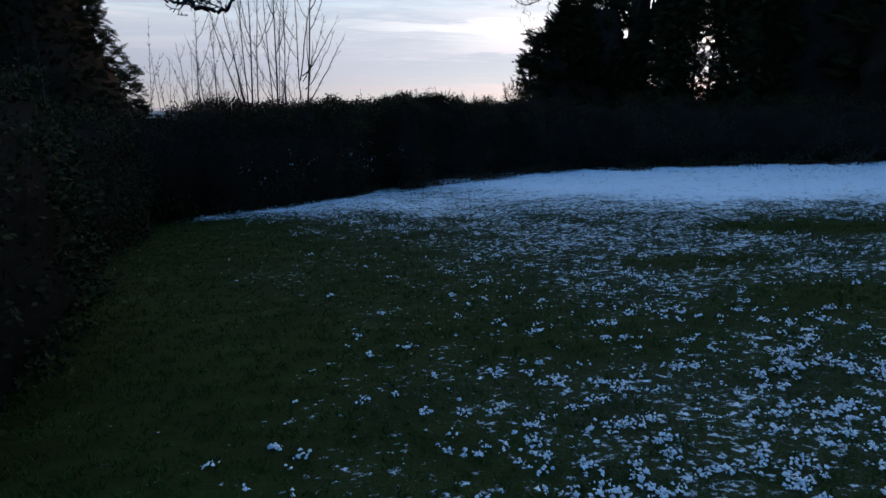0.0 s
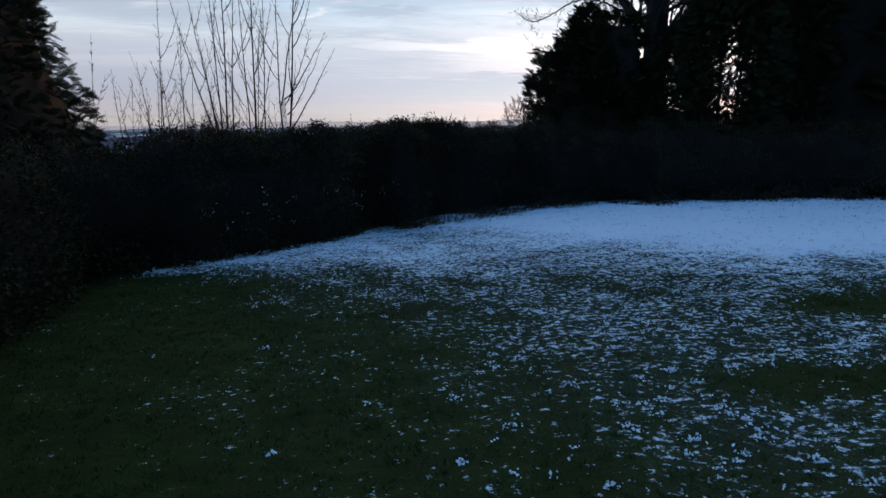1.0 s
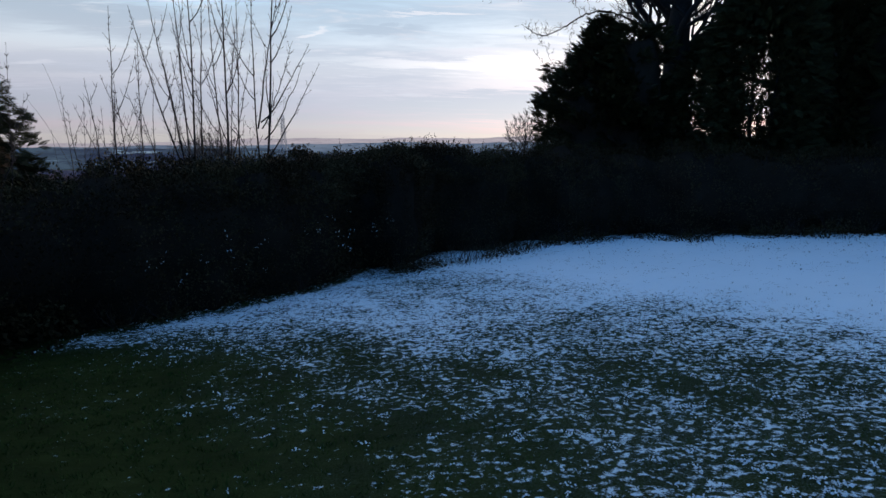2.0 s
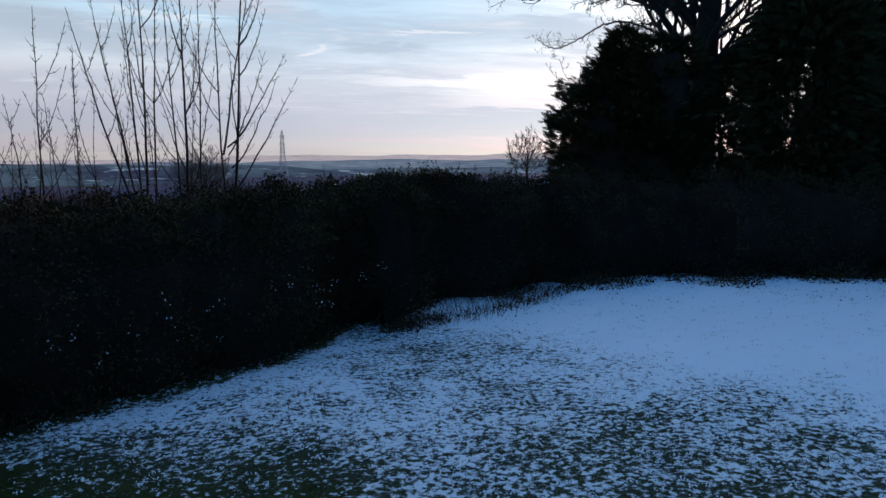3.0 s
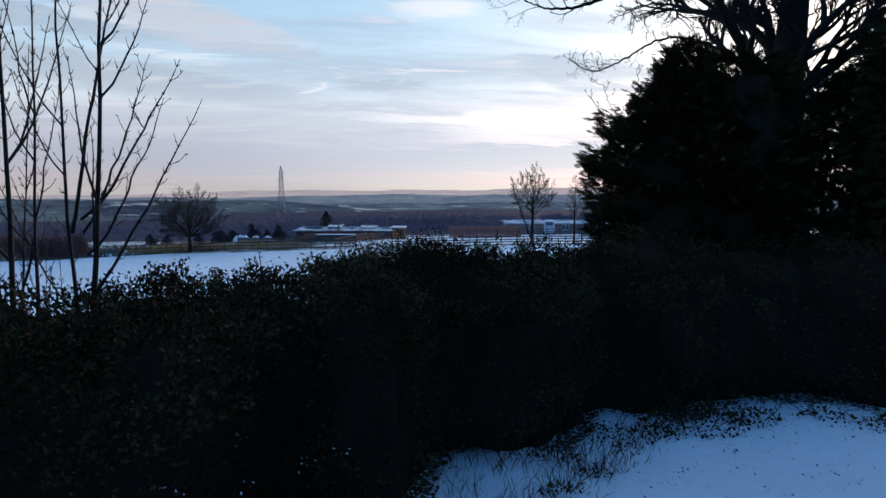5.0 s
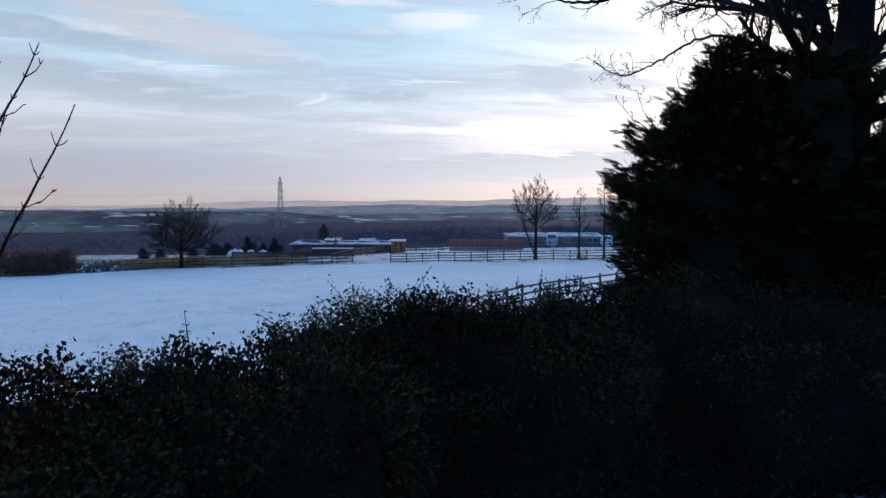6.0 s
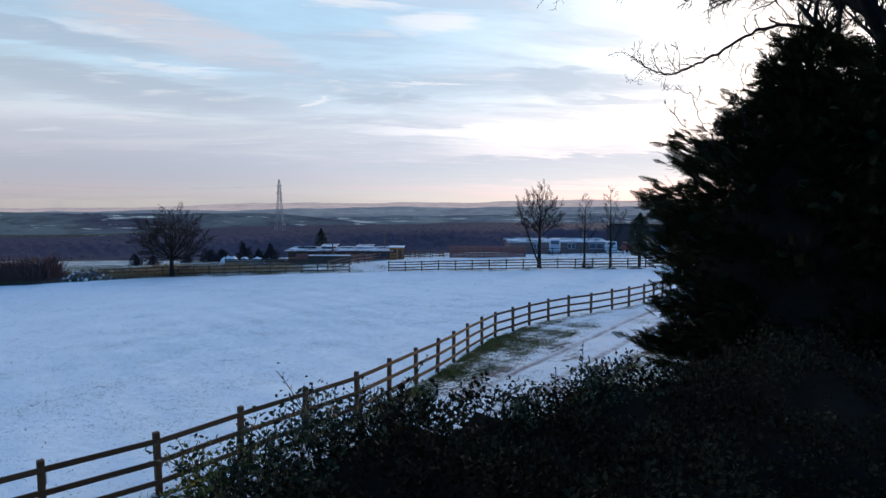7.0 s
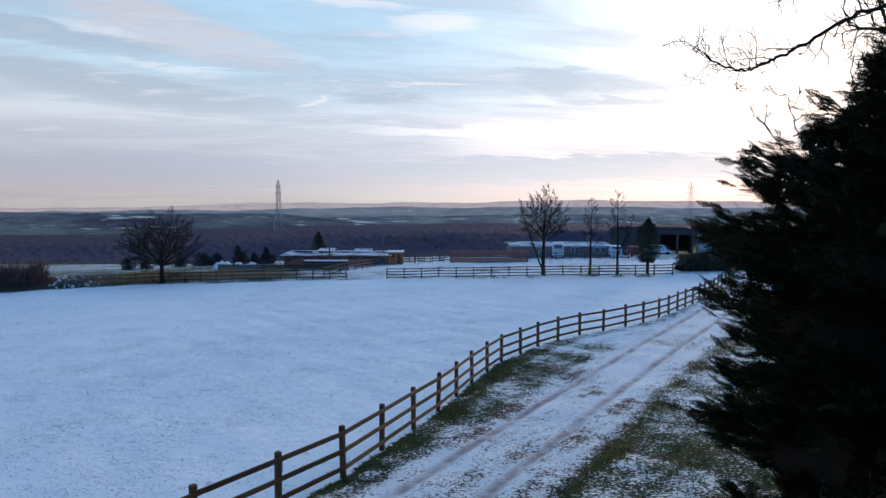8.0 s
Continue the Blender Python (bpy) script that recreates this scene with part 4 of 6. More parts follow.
def sapling(seed, x, y, stems, label):
    """A young tree of one or more stems from one stool. stems: head x, y, z, how bowed, thickness, side limbs, height of its start."""
    r = rng(seed)
    z = float(height(x, y)) - 0.05
    ob = placed("sapling", (x, y, z), label, "young tree", "ash saplings in the hedge")
    o = np.array([x, y, z])
    twigs = Wood()
    for tx, ty, tz, bow, thick, limbs, low in stems:
        wood = Wood()
        a = np.array([r.normal(0, 0.05), r.normal(0, 0.05), low - z if low else 0.0])
        pts = stem_line(r, a, np.array([tx, ty, tz]) - o, bow)
        wood.add(pts, thick * np.interp(np.linspace(0, 1, len(pts)), [0, 0.45, 1], [0.72, 0.46, 0.12]), 6)
        part("stem", wood.mesh("stem", M_TWIG), ob)
        paired_twigs(twigs, r, pts, 0.25 if not low else 0.2, 0.15, 0.46)
        tall = pts[-1, 2] - pts[0, 2]
        for k in range(limbs):
            f = 0.40 + 0.42 * (k + r.random()) / limbs
            i = int(f * (len(pts) - 1))
            az = r.uniform(0, 2 * math.pi)
            ln = tall * r.uniform(0.18, 0.34) * (1.3 - 0.7 * f)
            q = stem_line(r, pts[i], pts[i] + np.array([math.cos(az) * 0.42, math.sin(az) * 0.42, 0.95]) * ln, 0.72, 0.008, 8)
            twigs.add(q, np.linspace(thick * 0.30, 0.004, len(q)), 4)
            paired_twigs(twigs, r, q, 0.25, 0.16, 0.34)
    part("crown", twigs.mesh("crown", M_TWIG), ob, "thin bare twigs in opposite pairs")
    return ob


CLUMP = "clump of slender leafless ash stems growing out of the hedge"
SINGLE = "single slender leafless ash sapling growing out of the hedge"
sapling(40, -4.32, 18.98, [(-3.85, 19.0, 6.9, 1.0, 0.060, 4, 0), (-4.36, 18.9, 6.4, 0.8, 0.042, 3, 0), (-3.75, 19.2, 6.2, 1.1, 0.032, 3, 2.6),
                           (-2.91, 18.98, 4.09, 0.86, 0.030, 0, 1.75), (-3.25, 18.8, 4.07, 0.8, 0.024, 0, 2.35), (-3.14, 18.98, 4.51, 0.8, 0.028, 1, 2.75), (-3.55, 19.15, 4.60, 0.9, 0.024, 0, 2.6)], CLUMP)
sapling(41, -5.15, 18.95, [(-5.02, 18.9, 6.7, 1.0, 0.058, 4, 0), (-4.75, 19.1, 5.9, 0.9, 0.040, 3, 0), (-5.40, 19.0, 6.0, 0.8, 0.040, 4, 0), (-4.55, 19.1, 4.3, 0.85, 0.024, 1, 1.6), (-5.0, 19.3, 4.7, 0.9, 0.028, 2, 0)], CLUMP)
sapling(42, -5.95, 18.85, [(-7.12, 18.8, 5.3, 0.80, 0.036, 2, 1.2), (-6.72, 18.9, 5.6, 0.85, 0.036, 2, 0.9), (-6.20, 19.0, 6.2, 0.9, 0.042, 3, 0), (-5.72, 18.8, 6.6, 1.0, 0.052, 4, 0), (-5.45, 18.9, 6.2, 0.9, 0.042, 3, 0), (-6.45, 18.7, 4.6, 0.75, 0.026, 1, 1.6)], CLUMP)
sapling(43, -6.90, 18.0, [(-6.58, 18.0, 4.5, 1.0, 0.030, 4, 0), (-7.2, 18.0, 3.7, 0.8, 0.020, 1, 1.0)], SINGLE)
sapling(44, -7.12, 17.4, [(-6.81, 17.4, 5.0, 1.0, 0.034, 4, 0), (-7.45, 17.4, 3.6, 0.75, 0.022, 2, 1.3), (-6.9, 17.5, 3.3, 0.8, 0.018, 1, 1.5)], SINGLE)
sapling(45, -6.60, 18.3, [(-6.46, 18.3, 4.0, 1.0, 0.022, 2, 0)], SINGLE)
sapling(46, -6.32, 18.5, [(-6.95, 18.5, 3.4, 0.8, 0.020, 1, 1.2), (-6.1, 18.6, 3.3, 0.9, 0.018, 1, 1.4)], SINGLE)
sapling(47, -8.4, 18.6, [(-8.83, 18.8, 3.55, 0.8, 0.024, 2, 0), (-8.2, 18.6, 3.3, 0.9, 0.020, 2, 0), (-8.6, 18.6, 3.0, 0.8, 0.018, 1, 1.0)], SINGLE)
sapling(48, -7.8, 18.8, [(-7.6, 18.8, 3.5, 0.9, 0.022, 3, 0), (-8.0, 18.9, 3.1, 0.8, 0.018, 1, 0)], SINGLE)
sapling(49, -6.97, 13.9, [(-6.50, 13.9, 3.78, 0.9, 0.016, 0, 0), (-6.33, 13.9, 3.05, 0.8, 0.013, 0, 1.5)], "thin leafless shoot standing beside the corner cypress")
for k in range(9):
    x = -4.6 - 0.36 * k
    sapling(60 + k, x, 18.9 + 0.25 * math.sin(k * 2.3), [(x + 0.22 * math.sin(k * 1.7), 19.0, 2.75 + 0.4 * math.sin(k * 2.9), 0.9, 0.015, 2, 0)], "short thin bare sapling in the hedge top")


def hanging_tree():
    r = rng(77)
    x, y = -5.2, 3.0
    z = float(height(x, y)) - 0.1
    ob = placed("bare_tree", (x, y, z), "leafless garden tree with a drooping branch over the lawn", "tree")
    o = np.array([x, y, z])
    bole, crown = Wood(), Wood()
    bole.add([(0, 0, 0), (0.02, 0, 1.0), (0.0, 0.03, 2.2), (0.1, 0.05, 3.6)], [0.16, 0.12, 0.11, 0.08], 9)
    part("trunk", bole.mesh("trunk", M_BARK), ob)
    long_branch(crown, r, np.array([(-5.1, 3.05, 3.2), (-4.2, 3.8, 4.0), (-3.2, 4.5, 3.75), (-2.5, 4.8, 3.15), (-2.0, 4.8, 2.78), (-1.78, 4.8, 2.66), (-1.62, 4.78, 2.68), (-1.48, 4.76, 2.80)]) - o, 0.035, 9, 0.26)
    long_branch(crown, r, np.array([(-2.3, 4.8, 3.0), (-2.05, 4.7, 2.72), (-1.85, 4.7, 2.70), (-1.7, 4.68, 2.78)]) - o, 0.012, 4, 0.15)
    limb(crown, r, (0.1, 0.05, 3.5), (-0.4, 0.3, 1.0), 2.2, 0.06, 2)
    part("crown", crown.mesh("crown", M_BARK), ob, "bare dark branches and twigs")


hanging_tree()

def shrub_shoots():
    r = rng(78)
    x, y = 5.0, 26.3
    z = float(height(x, y)) - 0.05
    ob = placed("sapling", (x, y, z), "thin leafless shoots growing out of the cypress", "young tree", "ash saplings in the hedge")
    o = np.array([x, y, z])
    wood = Wood()
    for pts in ([(5.0, 26.3, z), (4.7, 26.6, 3.6), (4.05, 26.7, 4.75), (3.75, 26.7, 5.1), (3.55, 26.7, 5.65)], [(5.0, 26.3, z), (4.6, 26.5, 3.4), (4.1, 26.6, 4.5), (3.6, 26.6, 4.85), (3.25, 26.6, 5.3)],
                [(5.0, 26.3, z), (4.9, 26.8, 3.8), (4.5, 26.9, 5.1), (4.45, 26.9, 6.1)]):
        long_branch(wood, r, np.array(pts) - o, 0.012, 9, 0.26)
    part("stem", wood.mesh("stem", M_TWIG), ob)


shrub_shoots()

def leader_tree(seed, at, tall, wide, radius, label, second=None, branches=26):
    """A leafless tree with one straight leader and ascending side limbs full of fine twigs."""
    r = rng(seed)
    z = float(height(at[0], at[1])) - 0.1
    ob = placed("bare_tree", (at[0], at[1], z), label, "tree")
    bole, crown = Wood(), Wood()
    stems = [(np.array([0.0, 0.0, 0.0]), tall, radius, np.array([0.0, 0.0, 1.0]))] + ([second] if second else [])
    for base, high, rad, way in stems:
        n = 12
        f = np.linspace(0, 1, n + 1)
        pts = base + np.outer(f * high, way) + np.c_[r.normal(0, 0.02, n + 1).cumsum(), r.normal(0, 0.02, n + 1).cumsum(), 0 * f]
        rr = rad * np.interp(f, [0, 0.06, 0.5, 1], [1.4, 1.0, 0.6, 0.06])
        bole.add(pts, rr, 8)
        for k in range(branches):
            h = 0.30 + 0.66 * (k + r.random()) / branches
            i = min(int(h * n), n - 1)
            start = pts[i] + (pts[i + 1] - pts[i]) * (h * n - i)
            az = 2.4 * k + r.uniform(-0.5, 0.5)
            reach = wide / 5.6 * np.interp(h, [0.3, 0.5, 0.8, 1.0], [3.7, 3.3, 1.9, 0.6]) * r.uniform(0.85, 1.1) * high / tall
            limb(crown, r, start, (0.75 * math.cos(az), 0.75 * math.sin(az), 0.85), reach, max(0.016, rr[i] * 0.34), 2,
                 spread=0.55, lift=0.14, kids=(5, 7), crook=0.05, shrink=0.46, tip=0.008, thin=0.7, last=2)
    part("trunk", bole.mesh("trunk", M_BARK), ob)
    part("crown", crown.mesh("crown", M_BARK), ob, "bare dark branches and twigs")


def dome_tree(seed, at, head, middle, half, high, radius, limbs, label, second=None, thick=0.2, leader=0.45):
    """A leafless tree whose limbs fan out to a rounded crown of fine twigs."""
    r = rng(seed)
    z = float(height(at[0], at[1])) - 0.1
    ob = placed("bare_tree", (at[0], at[1], z), label, "tree")
    bole, crown = Wood(), Wood()
    f = np.linspace(0, 1, 9)
    top = head + leader * (middle + high - head)
    pts = np.c_[r.normal(0, 0.03, 9).cumsum() * 0.5, r.normal(0, 0.03, 9).cumsum() * 0.5, f * top]
    bole.add(pts, radius * np.interp(f, [0, 0.08, 0.55, 1], [1.4, 1.0, 0.75, 0.3]), 9)
    if second:
        q = stem_line(r, (0.1, 0.0, 0.0), second, 1.0, 0.03, 9)
        bole.add(q, np.linspace(radius * 0.5, 0.02, len(q)), 6)
        for k in range(9):
            limb(crown, r, q[3 + k % 6], (-0.7 + 0.3 * (k % 3), r.uniform(-0.7, 0.7), 0.9), r.uniform(0.9, 1.6), 0.022, 2, spread=0.5, lift=0.12, kids=(4, 6), crook=0.06, shrink=0.5, tip=0.008, thin=0.7, last=2)
    for k in range(limbs):
        az = 2.39996 * k
        up = 1.0 - 1.55 * (k + 0.5) / limbs
        flat = math.sqrt(max(0.0, 1 - up * up))
        goal = np.array([half * flat * math.cos(az), half * flat * math.sin(az), middle + high * up]) * r.uniform(0.93, 1.04)
        start_f = 0.5 + 0.45 * max(up, 0) * r.uniform(0.6, 1.1) if up > 0 else head / top * r.uniform(0.8, 1.0)
        start = np.array([np.interp(min(start_f, 0.97), f, pts[:, c]) for c in range(3)])
        way = goal - start
        limb(crown, r, start, way - np.array([0, 0, 0.06]) * np.linalg.norm(way), float(np.linalg.norm(way)) * 0.86, radius * thick, 3, spread=0.5, lift=0.05, kids=(5, 6), crook=0.045, shrink=0.44, tip=0.010, thin=0.75, last=2)
    part("trunk", bole.mesh("trunk", M_BARK), ob)
    part("crown", crown.mesh("crown", M_BARK), ob, "bare dark branches and fine twigs")


dome_tree(101, (10.7, 82.5), 4.4, 6.5, 2.8, 3.0, 0.21, 34, "leafless tree with a fan of fine twigs by the far fence", (-2.6, 0.0, 7.4), thick=0.15)
leader_tree(102, (15.6, 82.5), 8.4, 3.0, 0.13, "slim leafless tree by the far fence", None, 22)
leader_tree(103, (18.5, 82.3), 9.1, 3.2, 0.14, "slim leafless tree by the far fence", (np.array([0.2, 0.2, 2.2]), 4.4, 0.06, np.array([0.36, 0.0, 1.0])), 18)
dome_tree(104, (-31.3, 85.5), 2.4, 4.7, 4.2, 3.7, 0.27, 64, "round leafless tree standing at the edge of the snowy field", thick=0.17, leader=0.2)


# ---------------------------------------------------------------- fences
def box(sx, sy, sz, bev=0.0, mat=None, name="box"):
    bm = bmesh.new()
    bmesh.ops.create_cube(bm, size=1.0)
    bmesh.ops.scale(bm, vec=(sx, sy, sz), verts=bm.verts)
    if bev:
        bmesh.ops.bevel(bm, geom=bm.edges[:], offset=bev, segments=1, affect="EDGES")
    me = bpy.data.meshes.new(name)
    bm.to_mesh(me)
    bm.free()
    if mat:
        me.materials.append(mat)
    return me


POST = box(0.11, 0.11, 1.34, 0.012, M_WOOD, "post")
RAIL = box(1.0, 0.04, 0.10, 0.006, M_WOOD, "rail")
POST_DARK = box(0.11, 0.11, 1.34, 0.012, M_OLDWOOD, "post")
RAIL_DARK = box(1.0, 0.04, 0.10, 0.006, M_OLDWOOD, "rail")
TAG = box(0.02, 0.10, 0.30, 0.004, M_SNOW, "snow_patch")


def fence(points, label, group, levels=(0.28, 0.66, 1.06), high=1.2, tags=3, post=POST, rail=RAIL):
    r = rng(7)
    p = np.asarray(points, float)
    z = height(p[:, 0], p[:, 1])
    ob = placed("fence", (p[0, 0], p[0, 1], z[0]), label, "fence", group)
    o = Vector((p[0, 0], p[0, 1], z[0]))
    for k in range(len(p)):
        nxt = p[min(k + 1, len(p) - 1)] - p[max(k - 1, 0)]
        ang = math.degrees(math.atan2(nxt[1], nxt[0]))
        m = pose(p[k, 0], p[k, 1], z[k] + high - 0.67 + r.normal(0, 0.015), r.normal(0, 1.0), r.normal(0, 1.0), ang)
        c = part("post", post, ob)
        c.matrix_basis = Matrix.Translation(-o) @ m
        if tags and k % tags == 1:
            c2 = part("snow_patch", TAG, c, "white snow stuck on the post")
            c2.matrix_basis = pose(0.066, -0.005, 0.40)
        if k + 1 < len(p):
            for lv in levels:
                a = Vector((*p[k], z[k] + lv))
                b = Vector((*p[k + 1], z[k + 1] + lv))
                d = b - a
                yaw = math.atan2(d.y, d.x)
                nrm = Vector((math.sin(yaw), -math.cos(yaw), 0)) * 0.075
                tilt = -math.atan2(d.z, d.xy.length)
                m = Matrix.Translation((a + b) / 2 + nrm + Vector((0, 0, r.normal(0, 0.008)))) @ Euler((0, tilt, yaw)).to_matrix().to_4x4() @ Matrix.Diagonal((d.length + 0.08, 1, 1, 1))
                c = part("rail", rail, ob)
                c.matrix_basis = Matrix.Translation(-o) @ m
    return ob


near_fence = polyline(FENCE_X, FENCE_Y, 1.8)
fence(near_fence, "brown three-rail timber fence between track and field", "field fences")
fence(polyline([-6.0, 24.1], [82.6, 79.9], 1.85), "brown timber rail fence along the far edge of the field", "field fences", levels=(0.2, 0.5, 0.8, 1.08), tags=0)
fence(polyline([-40.0, -30.0, -9.2], [86.0, 86.0, 83.6], 1.85), "weathered timber rail fence along the far edge of the field", "field fences", tags=0, post=POST_DARK, rail=RAIL_DARK)


# ---------------------------------------------------------------- grass, snow clumps on the lawn
def on_lawn(r, count, x0, x1, y0, y1, power=1.0):
    x = r.uniform(x0, x1, count)
    y = y0 + (y1 - y0) * r.random(count) ** power
    ok = (y < front(x) + 0.5) & (np.abs(x) < 0.85 * y + 1.2)
    return x[ok], y[ok]


def lawn_cover():
    r = rng(31)
    x, y = on_lawn(r, 46000, -7, 14, 2.2, 21.5, 1.35)
    s = cover(x, y)[0]
    keep = r.random(len(x)) > np.minimum(s * 1.05, 0.87 + 0.06 * wob(x, y, 1.5, 3.0))
    x, y = np.repeat(x[keep], 9), np.repeat(y[keep], 9)
    x, y = x + r.normal(0, 0.03, len(x)), y + r.normal(0, 0.022, len(y))
    pos = np.stack([x, y, height(x, y) - 0.005], -1)
    n = len(x)
    axis = np.stack([r.normal(0, 0.6, n), r.normal(0, 0.6, n), np.ones(n)], -1)
    blade = np.array([(0, -0.09, 0), (1.0, 0, 0.2), (0, 0.09, 0)], float)
    v, f = scatter(blade, np.array([(0, 1, 2)]), pos, axis, r.normal(0, 1, (n, 3)), r.uniform(0.025, 0.065, n))
    tagged(new("lawn_grass", mesh_np("lawn_grass", v, f, M_GRASS)), "short dark green winter lawn grass", "grass", kind="stuff")
    # ragged pats of snow caught in the grass, each a cluster of crumbs
    x, y = on_lawn(r, 62000, -6, 12, 2.2, 17.0, 1.45)
    s = cover(x, y)[0]
    field = 0.5 + 0.45 * wob(x, y, 3.1, 2.0) + 0.3 * wob(x, y, 7.0, 5.0)
    keep = (r.random(len(x)) < np.clip(1.5 * (s - 0.14), 0, 0.75) * np.clip(field + 0.15, 0, 1) ** 1.1 * np.interp(y, [3, 6, 11, 13], [0.50, 0.42, 0.46, 0.8]) * (1 - 0.75 * smooth(1.1, -0.4, x - 0.05 * y + 0.3 * wob(x, y, 1.1, 8.0)) * smooth(11.5, 9.0, y))) & (s < 0.88)
    x, y = x[keep], y[keep]
    pat = r.random(len(x)) ** 2.5
    many = (3 + np.interp(y, [2, 8, 12], [26, 15, 7]) * pat).astype(int)
    wide = np.repeat(0.014 + 0.024 * pat, many)
    x, y = np.repeat(x, many), np.repeat(y, many)
    n = len(x)
    x, y = x + r.normal(0, 1, n) * wide, y + r.normal(0, 0.62, n) * wide
    ang = np.arange(5) * 2 * math.pi / 5
    heap = np.array([(1.1 * math.cos(a), math.sin(a), -0.3) for a in ang] + [(0, 0, 0.9)], float)
    tri = [(i, (i + 1) % 5, 5) for i in range(5)]
    size = r.uniform(0.004, 0.013, n)
    pos = np.stack([x, y, height(x, y) + r.uniform(0.006, 0.042, n)], -1)
    axis = np.stack([r.normal(0, 1, n), r.normal(0, 1, n), r.normal(0, 0.3, n)], -1)
    side = np.cross(np.array([0, 0, 1.0])[None] + r.normal(0, 0.3, (n, 3)), axis)
    jit = heap[None] * (1 + 0.5 * r.normal(0, 1, (n, 6, 1)).clip(-1, 1))
    axis, up = unit(axis), unit(np.cross(unit(axis), side))
    side = np.cross(up, axis)
    t = jit * size[:, None, None]
    v = pos[:, None] + t[..., :1] * axis[:, None] + t[..., 1:2] * side[:, None] + t[..., 2:] * up[:, None]
    f = np.array(tri)[None] + (np.arange(n) * 6)[:, None, None]
    tagged(new("snow_clumps", mesh_np("snow_clumps", v.reshape(-1, 3), f.reshape(-1, 3), M_SNOW)), "small clumps of snow caught in the lawn grass", "snow", kind="stuff")


lawn_cover()


# ---------------------------------------------------------------- undergrowth along the lawn's far edge
def tuft(r, base, count, tall, splay):
    """Dry stems standing in a bunch: vertices and quads."""
    pos = np.tile(base, (count, 1)) + np.c_[r.normal(0, splay * 0.4, (count, 2)), np.zeros(count)]
    axis = np.c_[r.normal(0, splay, (count, 2)), np.ones(count)]
    blade = np.array([(0, -0.026, 0), (0.6, -0.020, 0.02), (1.0, 0, 0.12), (0.6, 0.020, 0.02)], float)
    return scatter(blade, np.array([(0, 1, 2, 3)]), pos, axis, r.normal(0, 1, (count, 3)), r.uniform(0.5, 1.0, count) * tall)


def bramble(seed, x, y, wide, tall, label="low dark bramble bush at the foot of the hedge", mat=None, leaf=0.06):
    r = rng(seed)
    z = float(height(x, y))
    ob = placed("bush", (x, y, z - 0.03), label, "bush", "undergrowth")
    n = int(1050 * wide * wide * (tall / 0.4) ** 0.5 * (0.06 / leaf) ** 2)
    ang, rad, up = r.uniform(0, 6.283, n), wide * r.random(n) ** 0.5, r.random(n)
    zz = tall * (1 - (rad / wide) ** 2) * up ** 0.5 * (0.75 + 0.35 * wob(ang * 2, rad * 5, 1.0, seed))
    pos = np.stack([rad * np.cos(ang), rad * np.sin(ang) * 0.7, np.maximum(zz, 0.0)], -1)
    v, f = scatter(LEAF, LEAF_Q, pos, r.normal(0, 1, (n, 3)) + np.array([0, 0, 0.3]), r.normal(0, 1, (n, 3)), leaf * r.uniform(0.6, 1.3, n))
    part("foliage", mesh_np("bush_leaves", v, f, mat or M_HEDGE), ob)["kind"] = "stuff"
    wood = Wood()
    for k in range(max(5, int(14 * wide))):
        a = r.uniform(0, 6.283)
        limb(wood, r, (0.2 * wide * math.cos(a), 0.2 * wide * math.sin(a), 0), (math.cos(a), math.sin(a), 1.1), tall * r.uniform(0.9, 1.5), 0.008, 1, kids=(2, 4), tip=0.002)
    part("stem", wood.mesh("bush_stem", M_TWIG), ob)["kind"] = "stuff"
    return ob


for k, (x, y, w, t) in enumerate([(-2.2, 17.7, 0.35, 0.22), (-0.9, 17.9, 0.45, 0.26), (-0.35, 18.1, 0.45, 0.3), (2.9, 20.6, 0.5, 0.3), (3.6, 20.9, 0.9, 0.55), (4.5, 21.0, 0.5, 0.4),
                                  (5.6, 21.0, 0.5, 0.25), (6.6, 20.5, 0.8, 0.35), (7.9, 20.9, 0.5, 0.3), (8.8, 20.4, 0.8, 0.5), (10.2, 19.9, 0.9, 0.6), (11.6, 19.3, 0.8, 0.5),
                                  (-0.85, 17.65, 0.45, 0.34), (-0.25, 18.15, 0.3, 0.28), (1.15, 18.95, 0.35, 0.24), (1.7, 19.5, 0.3, 0.22), (0.35, 18.5, 0.25, 0.2), (2.35, 20.2, 0.3, 0.25), (1.3, 20.0, 0.4, 0.3), (2.2, 20.7, 0.4, 0.3), (-3.6, 15.5, 0.4, 0.3), (-4.7, 14.4, 0.5, 0.4), (12.9, 18.6, 0.8, 0.6)]):
    bramble(300 + k, x, y, w, t)
for k, (x, w, t) in enumerate([(-5.2, 0.4, 0.4), (-2.9, 0.3, 0.3), (3.1, 0.45, 0.5), (5.1, 0.55, 0.45), (6.1, 0.4, 0.3), (7.3, 0.6, 0.5), (9.5, 0.6, 0.4), (10.9, 0.5, 0.4)]):
    bramble(320 + k, x, float(front(x)) + 0.25, 0.75 * w, t)
bramble(340, -7.0, 13.2, 1.5, 2.3, "rounded dark green evergreen shrub at the corner of the lawn", leaf=0.09)
bramble(341, -6.9, 11.3, 1.2, 1.9, "rounded dark green evergreen shrub at the corner of the lawn", leaf=0.09)


